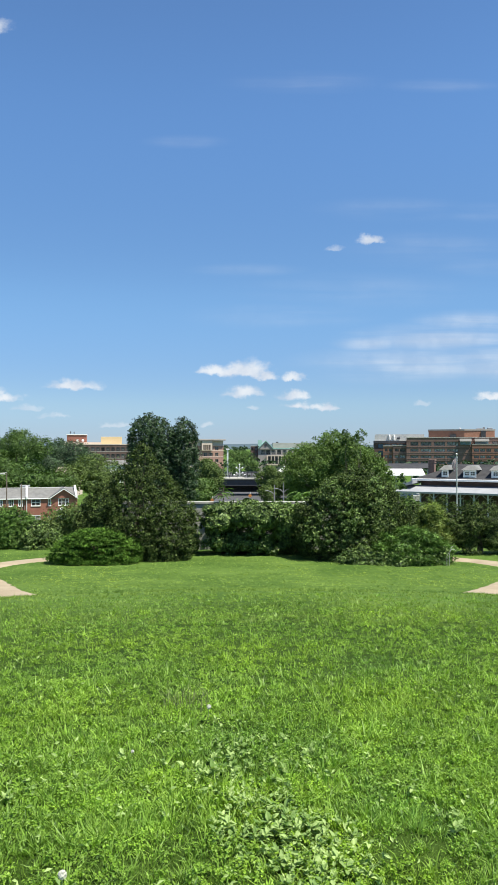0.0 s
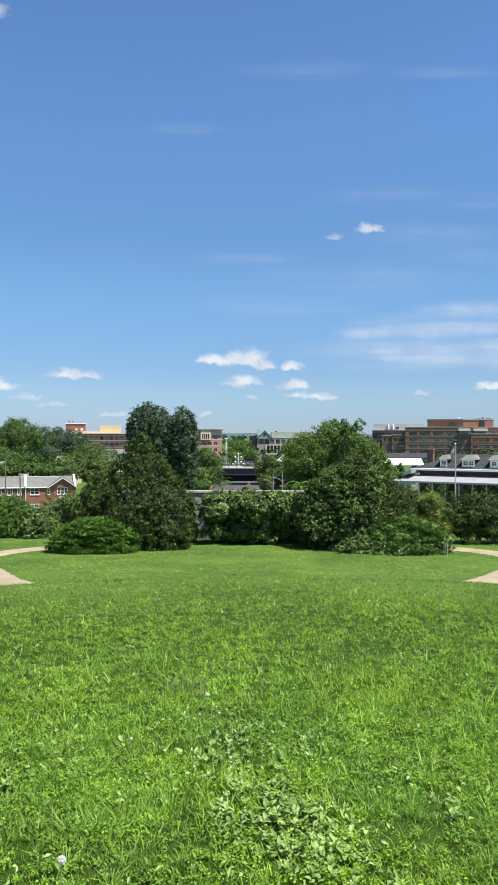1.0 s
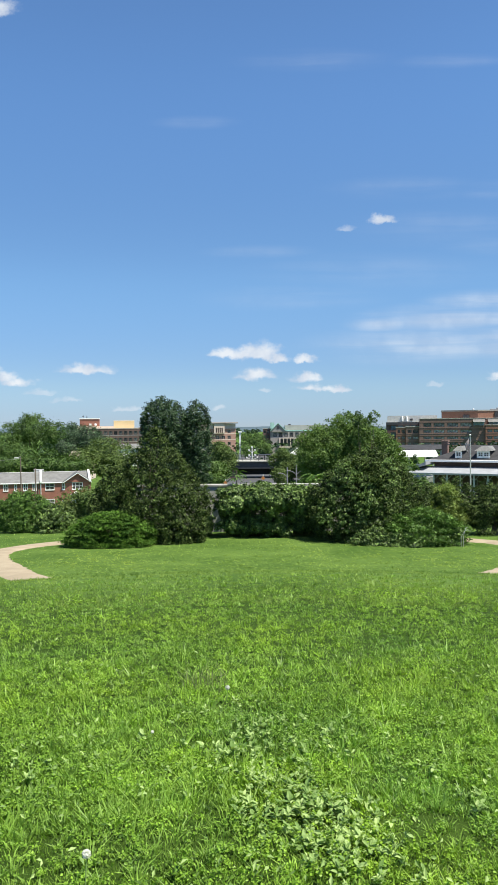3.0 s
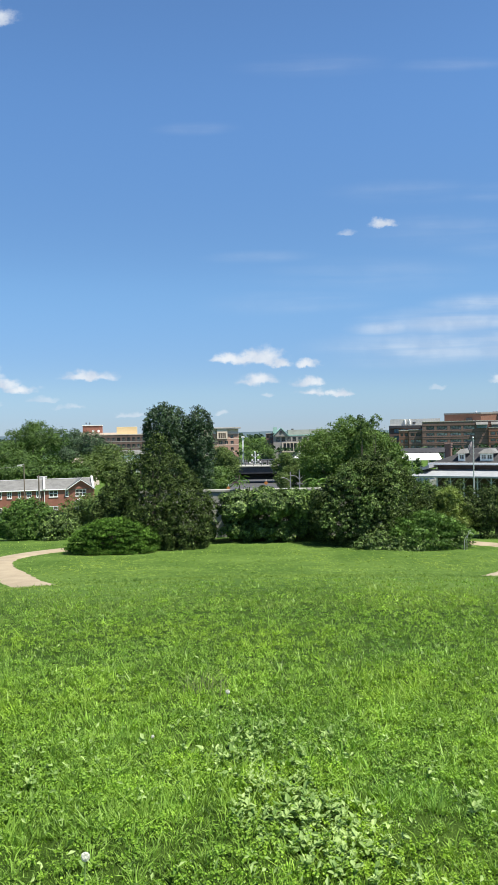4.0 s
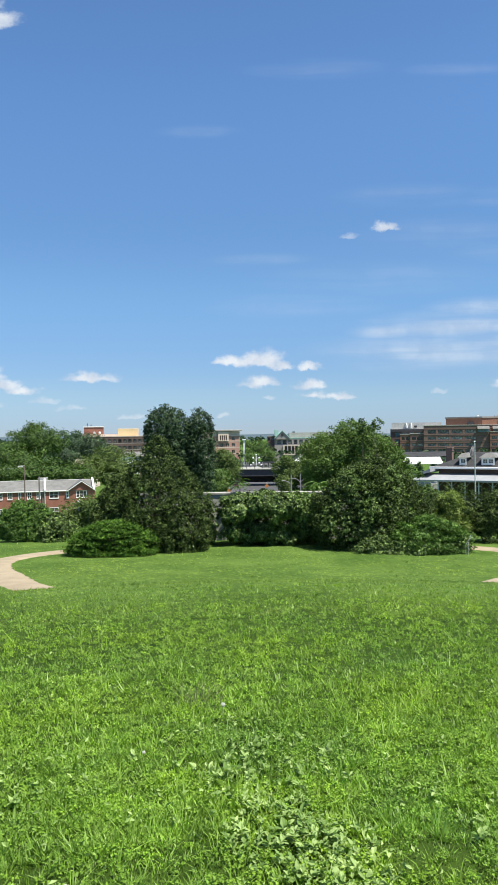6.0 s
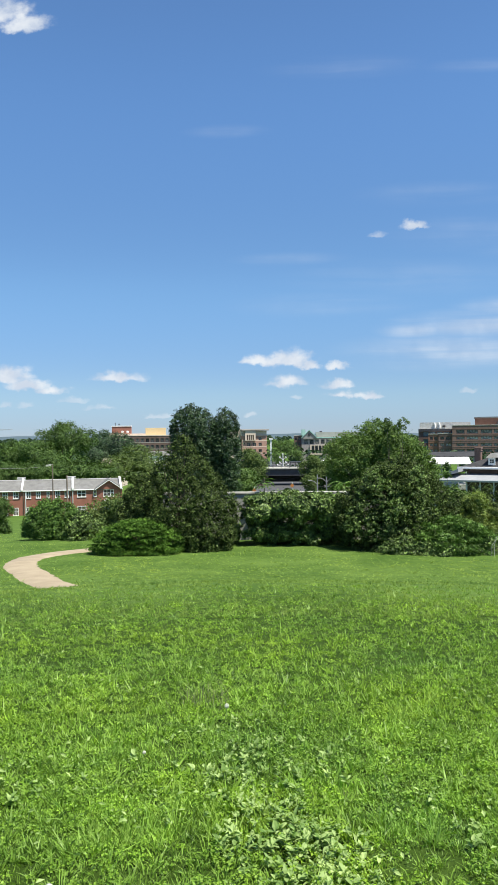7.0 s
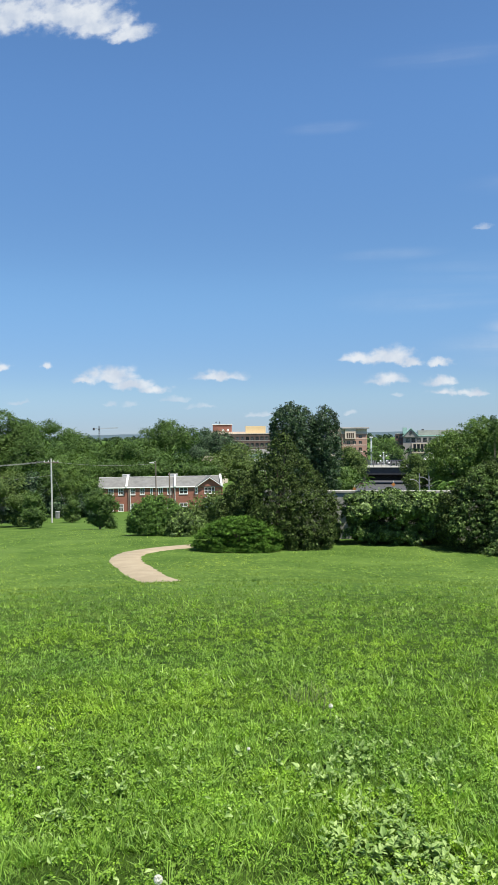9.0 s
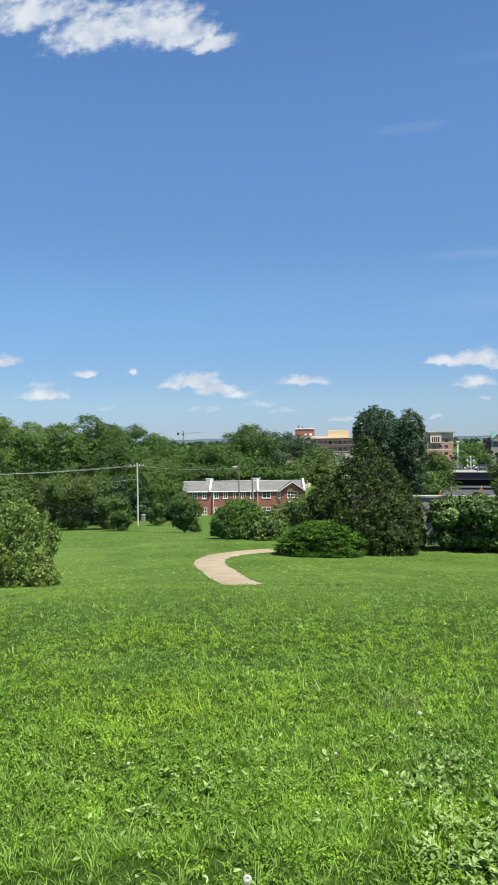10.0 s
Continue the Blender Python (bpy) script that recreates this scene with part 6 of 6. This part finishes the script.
def flagpole():
    p = (28.34, 105.00, 0.2)
    z = float(ground_z(p[0], p[1]))
    root = place("flagpole", p[0], p[1], z)
    h = p[2] - z
    bm = bmesh.new()
    rod(bm, (0, 0, 0), (0, 0, h), 0.09, 10, 0.05)
    part("mast", bm, M_POLE_GREY, root)
    # the cloth hangs limp in folds
    rows, cols = 7, 9
    v = [((-0.1 - 0.62 * (j / (cols - 1)) * (1 - 0.55 * i / (rows - 1)), 0.09 * sin(j * 2.4 + i * 0.3), h - 0.25 - 1.25 * i / (rows - 1) - 0.95 * (j / (cols - 1)) ** 1.2) ) for i in range(rows) for j in range(cols)]
    f = [(i * cols + j, i * cols + j + 1, (i + 1) * cols + j + 1, (i + 1) * cols + j) for i in range(rows - 1) for j in range(cols - 1)]
    tagged(mesh_from("flag", v, f, material("flag_cloth", (0.34, 0.2, 0.22), (0.5, 0.46, 0.48), 1.6, 0.9, fine=6.0), root, True), "limp faded flag")
    bm = bmesh.new()
    bmesh.ops.create_uvsphere(bm, u_segments=10, v_segments=8, radius=0.13, matrix=Matrix.Translation((0, 0, h + 0.1)))
    part("finial", bm, M_WHITE, root)
    bm = bmesh.new()
    rod(bm, (0.1, -0.1, 1.2), (0.08, -0.08, h - 0.1), 0.012, 5)
    part("halyard", bm, M_WHITE, root)
    return tagged(root, "grey metal flagpole with a limp flag", "flagpole")


flagpole()


def utility_pole(x, y, top, mat, label, r=0.16, arm=1.1, turn=0.0):
    z = float(ground_z(x, y)) - 0.3
    root = place("utility_pole", x, y, z, turn)
    h = top - z
    bm = bmesh.new()
    rod(bm, (0, 0, 0), (0, 0, h), r, 10, r * 0.75)
    part("post", bm, mat, root)
    if arm:
        cross = part("crossarm", one_box(-arm, arm, -0.06, 0.06, h - 0.55, h - 0.4, bevel=0.015), M_POLE, root)
        for s in (-0.9, -0.35, 0.35, 0.9):
            bm = bmesh.new()
            bmesh.ops.create_cone(bm, segments=8, radius1=0.06, radius2=0.04, depth=0.2, cap_ends=True, matrix=Matrix.Translation((s * arm, 0, h - 0.3)))
            part("insulator", bm, M_POLE_GREY, cross)
    return tagged(root, label, "utility pole")


A = (-40.24, 86.00, -1.11)
utility_pole(A[0], A[1], A[2], M_POLE_GREY, "pale grey utility pole with a crossarm", 0.115, 0.9, 10)
B = (-30.40, 96.00, -1.91)
utility_pole(B[0], B[1], B[2], M_POLE, "thin brown wooden utility pole", 0.09, 0.0)
C = (-27.38, 92.00, -3.10)
utility_pole(C[0], C[1], C[2], M_POLE, "dark brown wooden utility pole", 0.11, 0.0)
p = (-30.94, 96.00, -1.91)
root = place("pole_lamp", p[0], p[1], p[2] - 0.05)
bm = bmesh.new()
rod(bm, (0, 0, 0), (B[0] - p[0], 0, 0.1), 0.035, 6)
part("bracket", bm, M_POLE_GREY, root)
part("lamp_head", one_box(-0.3, 0.3, -0.12, 0.12, -0.12, 0.02, bevel=0.04), M_POLE_GREY, root)
tagged(root, "grey lamp bracketed to a wooden pole", "street lamp")


def wire(a, b, sag, label="thin dark overhead wire between poles"):
    a, b = Vector(a), Vector(b)
    bm = bmesh.new()
    n, r = 18, 0.008
    prev = None
    for i in range(n + 1):
        t = i / n
        q = a.lerp(b, t) - Vector((0, 0, sag * 4 * t * (1 - t)))
        ring = [bm.verts.new(q + Vector((0, cos(2 * pi * j / 4) * r, sin(2 * pi * j / 4) * r))) for j in range(4)]
        if prev:
            for j in range(4):
                bm.faces.new((prev[j], prev[(j + 1) % 4], ring[(j + 1) % 4], ring[j]))
        prev = ring
    ob = part("overhead_wire", bm, M_POLE_GREY, None)
    return tagged(ob, label, "wire")


E1 = (-59.88, 62.00, -1.18)
utility_pole(E1[0], E1[1], E1[2], M_POLE, "brown wooden utility pole with a crossarm", 0.16, 0.9, 20)
for s in (-0.8, 0.0, 0.8):
    wire((A[0] + s, A[1], A[2] - 0.3), (E1[0] + s, E1[1], E1[2] - 0.3), 0.5)
wire((A[0] + 0.5, A[1], A[2] - 0.4), (B[0], B[1], B[2] - 0.2), 0.35)
wire((A[0], A[1], A[2] - 2.0), (E1[0], E1[1], E1[2] - 2.0), 0.5)

# guy wire and box at the pale pole
wire((A[0] + 0.1, A[1], A[2] - 1.5), (A[0] + 3.0, A[1] - 1.0, float(ground_z(A[0] + 3, A[1] - 1))), 0.0, "taut guy wire from pole to ground")
p = (-46.28, 100.74)
root = place("utility_box", p[0], p[1], float(ground_z(*p)))
part("cabinet", one_box(-0.25, 0.25, -0.2, 0.2, 0, 0.9, bevel=0.03), M_LAMP, root)
part("lid", one_box(-0.29, 0.29, -0.24, 0.24, 0.9, 0.97, bevel=0.02), M_POLE_GREY, root)
tagged(root, "small grey utility box in the grass", "utility box")


def crane():
    p = (-595.38, 1500.00, 21.78)
    z = float(ground_z(p[0], p[1]))
    root = place("tower_crane", p[0], p[1], z)
    h = p[2] - z

    def truss(bm, a, b, w, bays):
        a, b = Vector(a), Vector(b)
        q = (b - a).to_track_quat("Z", "Y")
        for i in range(bays):
            lo, hi = a.lerp(b, i / bays), a.lerp(b, (i + 1) / bays)
            corner = [q @ Vector((sx * w, sy * w, 0)) for sx, sy in ((-1, -1), (1, -1), (1, 1), (-1, 1))]
            for j in range(4):
                rod(bm, lo + corner[j], hi + corner[j], 0.17, 4)
                rod(bm, lo + corner[j], hi + corner[(j + 1) % 4], 0.11, 4)
    bm = bmesh.new()
    truss(bm, (0, 0, 0), (0, 0, h), 1.1, 8)
    part("mast", bm, M_DARK, root)
    bm = bmesh.new()
    truss(bm, (-13, 0, h - 6), (40, 0, h - 4.5), 0.8, 10)
    part("jib", bm, M_GREY_METAL, root)
    part("counterweight", one_box(-14, -10, -1, 1, h - 9, h - 4, bevel=0.2), M_DARK, root)
    part("cab", one_box(-1.5, 1.5, -2.6, -0.9, h - 9, h - 6.4, bevel=0.2), M_DARK, root)
    return tagged(root, "distant tower crane with a pale jib", "crane")


crane()


def monument():
    """White posts and globes of lamps beyond the bridge."""
    p = (-2.76, 230.00, -8.27)
    z = float(ground_z(p[0], p[1]))
    k = 230 / 1357
    root = place("lamp_cluster", p[0], p[1], z)
    top = 1.58 + (788 - 823) * k - z
    bm = bmesh.new()
    rod(bm, (0, 0, 0), (0, 0, top), 0.32, 10, 0.16)
    part("column", bm, M_POLE_GREY, root)
    for dx, dz in ((0, 0), (-0.9, -0.9), (0.9, -0.9), (-0.9, -2.4), (0.9, -2.4), (0, -1.6), (-1.6, -3.1), (1.6, -3.1)):
        bm = bmesh.new()
        bmesh.ops.create_uvsphere(bm, u_segments=10, v_segments=8, radius=0.26, matrix=Matrix.Translation((dx, 0, top + dz)))
        part("globe", bm, M_WHITE, root)
        if dx:
            bm = bmesh.new()
            rod(bm, (0, 0, top + dz - 0.5), (dx, 0, top + dz - 0.2), 0.08, 6)
            part("bracket", bm, M_POLE_GREY, root)
    return tagged(root, "tall white lamp column with clustered globes", "street lamp")


monument()
p = (-8.16, 300.00, -0.45)
root = place("sign_pylon", p[0], p[1], float(ground_z(p[0], p[1])))
h = p[2] - root.location[2]
bm = bmesh.new()
prism(bm, [(-0.3, 0), (0.3, 0), (0.3, h), (-0.3, h)], -0.3, 0.3)
part("pylon", bm, M_WHITE, root)
part("cap", one_box(-0.7, 0.7, -0.6, 0.6, h, h + 0.5, bevel=0.1), M_WHITE, root)
tagged(root, "tall pale pylon at the brick hotel's corner", "pylon")

p = (8.60, 160.00, -4.10)
zg = float(ground_z(p[0], p[1]))
root = place("tent_canopy", p[0], p[1], zg)
h = p[2] - zg
for i, dx in enumerate((-1.3, 1.6)):
    bm = bmesh.new()
    v = [bm.verts.new(q) for q in ((dx - 1.6, -1.6, h), (dx + 1.6, -1.6, h), (dx + 1.6, 1.6, h), (dx - 1.6, 1.6, h), (dx + 0.4, 0, h + 1.5 - 0.5 * i))]
    for f in ((0, 1, 4), (1, 2, 4), (2, 3, 4), (3, 0, 4), (3, 2, 1, 0)):
        bm.faces.new([v[j] for j in f])
    part("peak", bm, M_WHITE, root)
    for sx in (-1.5, 1.5):
        bm = bmesh.new()
        rod(bm, (dx + sx, -1.5, 0), (dx + sx, -1.5, h), 0.06, 6)
        part("leg", bm, M_POLE_GREY, root)
tagged(root, "white peaked fabric canopy by the street trees", "canopy")

# orange diamonds below the wall, made up for a cone-like shape and a bush
p = (-3.01, 60.00, -2.74)
zg = float(ground_z(p[0], p[1]))
root = place("warning_sign", p[0], p[1], zg)
h = p[2] - zg
bm = bmesh.new()
prism(bm, [(0, h + 0.17), (0.16, h), (0, h - 0.17), (-0.16, h)], -0.03, 0.0)
part("board", bm, M_ORANGE, root)
bm = bmesh.new()
rod(bm, (0, 0.04, 0), (0, 0.04, h + 0.3), 0.035, 6)
part("post", bm, M_POLE_GREY, root)
tagged(root, "orange diamond on a grey post, standing in for an orange shape", "road sign")
copy_thing(root, pose((-0.06, 60.00, -2.39)[0], 60, (-0.06, 60.00, -2.39)[2] - h))

# ---------------------------------------------------------------- saplings and dead stems


def fronds(name, base, top, n, length, label, seed, mat, leaflet=0.16):
    """A sapling of arching compound leaves on thin stems."""
    rng = np.random.default_rng(seed)
    zb = float(lift(base[0], base[1]))
    root = place(name, base[0], base[1], zb)
    h = top - zb
    bm = bmesh.new()
    rod(bm, (0, 0, 0), (0, 0, h), 0.04, 6, 0.02)
    part("stem", bm, M_BARK, root)
    pos, nor, along = [], [], []
    for i in range(n):
        a = 2 * pi * i / n + rng.uniform(-0.3, 0.3)
        out, rise = Vector((cos(a), sin(a), 0)), rng.uniform(0.5, 1.1)
        z0 = h * rng.uniform(0.82, 1.0)
        for s in np.linspace(0.12, 1, 13):
            q = Vector((0, 0, z0)) + out * length * s + Vector((0, 0, length * (rise * s - 0.85 * s * s)))
            for side in (-1, 1):
                e = Vector((-out.y, out.x, 0)) * side
                pos.append(q + e * leaflet * 0.45)
                nor.append(Vector((0, 0, 1)) + out * 0.4 * s)
                along.append(e + out * 0.4 - Vector((0, 0, 0.4)))
    pos, nor, along = (np.array([tuple(v) for v in w]) for w in (pos, nor, along))
    mesh_from("fronds", *leaf_faces(pos, nor, np.full(len(pos), leaflet), 0.34, rng, along), mat, root)
    return tagged(root, label, "sapling")


q = (2.65, 40.50, -1.04)
fronds("ailanthus_sapling", q[:2], q[2], 13, 0.85, "young tree with long arching feathery leaves", 1, M_IVY, 0.2)
q = (3.23, 40.40, -1.39)
fronds("ailanthus_sapling", q[:2], q[2], 9, 0.6, "young tree with arching feathery leaves", 2, M_VINE)
for lobes, label, seed in (([(6.24, 44.00, 2.18, 0.26, 0.40, 0.29), (6.04, 44.00, 1.73, 0.32, 0.50, 0.29)], "tall thin sapling with sparse leaves above the crown", 3),
                           ([(5.34, 44.00, 2.10, 0.20, 0.35, 0.26), (5.46, 44.00, 1.61, 0.26, 0.40, 0.23)], "thin leafy sapling rising above the crown", 4)):
    tagged(plant("sapling", lobes, 900, 0.09, M_TREE, label, "sapling", seed, 0.03, clump=0.06, inner=0.0, boughs=7), group=TREES)
q = (8.86, 38.00, -1.47)
fronds("ailanthus_sapling", q[:2], q[2], 10, 0.5, "light green sapling growing through the hedge", 5, M_BRIGHT)
q = (-1.46, 38.60, -0.57)
fronds("ailanthus_sapling", q[:2], q[2], 12, 0.5, "light green sapling beside the vine wall", 6, M_IVY)

for i, (a, b) in enumerate((((8.30, 32.60, -3.14), (8.47, 32.60, -2.90)), ((8.20, 32.60, -3.14), (8.59, 32.60, -3.06)))):
    bm = bmesh.new()
    prev = None
    a, b = Vector(a), Vector(b)
    for j in range(9):
        t = j / 8
        pnt = a.lerp(b, t) + Vector((0, 0, 0.25 * sin(pi * t * 0.8)))
        if prev is not None:
            rod(bm, prev, pnt, 0.007, 5)
        prev = pnt
    g = float(lift(a.x, a.y))
    rod(bm, (a.x, a.y, g - 0.05), a, 0.008, 5)
    tagged(part("bleached_reed", bm, M_POLE_GREY, None), "bleached dead reed arching from the ivy", "reed")


def dandelion(x, y, h, r, label):
    z = float(lift(x, y))
    root = place("dandelion_clock", x, y, z - 0.01)
    bm = bmesh.new()
    rod(bm, (0, 0, 0), (0.01, 0.005, h), 0.0028, 6, 0.002)
    part("stalk", bm, M_STALK, root)
    rng = np.random.default_rng(int(h * 1000))
    bm = bmesh.new()
    bmesh.ops.create_icosphere(bm, subdivisions=1, radius=r * 0.12, matrix=Matrix.Translation((0.01, 0.005, h)))
    for i in range(95):
        d = Vector(rng.normal(size=3)).normalized()
        c = Vector((0.01, 0.005, h))
        q = d.to_track_quat("Z", "Y")
        tip = c + d * r * 0.82
        limb(bm, c, tip, 0.0003, 0.0003, 3)
        for j in range(6):
            e = tip + q @ Vector((cos(j * pi / 3), sin(j * pi / 3), 0.55)) * r * 0.3
            f = q @ Vector((-sin(j * pi / 3), cos(j * pi / 3), 0)) * 0.0006
            bm.faces.new([bm.verts.new(v) for v in (tip - f, tip + f, e + f, e - f)])
    part("seed_head", bm, M_PUFF, root, "white fluffy seed head")
    return tagged(root, label, "dandelion")


dandelion(-0.86, 2.66, 0.21, 0.015, "white dandelion clock on a thin stalk in the grass")
dandelion(-0.49, 4.95, 0.11, 0.014, "small white dandelion clock low in the grass")
for px in ((-1.87, 3.88), (-0.87, 4.27)):
    dandelion(px[0], px[1], 0.06, 0.009, "small pale dandelion clock in the lawn")


def dead_weed(x, y, seed, label):
    """A clump of dry stems left standing in the lawn."""
    rng = np.random.default_rng(seed)
    z = float(lift(x, y))
    root = place("dead_weed", x, y, z - 0.01)
    for i in range(18):
        bm = bmesh.new()
        a, lean, h = rng.uniform(0, 2 * pi), rng.uniform(0.1, 0.9), rng.uniform(0.07, 0.17)
        foot = Vector((rng.normal(0, 0.08), rng.normal(0, 0.08), 0))
        mid = foot + Vector((cos(a) * lean * h * 0.4, sin(a) * lean * h * 0.4, h * 0.6))
        rod(bm, foot, mid, 0.0019, 5, 0.0016)
        rod(bm, mid, mid + Vector((cos(a) * lean * h * 0.7, sin(a) * lean * h * 0.7, h * 0.3)), 0.0016, 5, 0.001)
        part("stem", bm, M_STRAW, root)
    return tagged(root, label, "weed")


M_STRAW = material("dry_stem", (0.07, 0.10, 0.025), (0.26, 0.30, 0.12), 9.0, 0.9, fine=60.0, spread=0.8)
for i, q in enumerate(((-0.76, 5.33), (-0.66, 5.28), (-0.59, 5.39))):
    dead_weed(q[0], q[1], 40 + i, "clump of dry brown weed stems in the lawn")
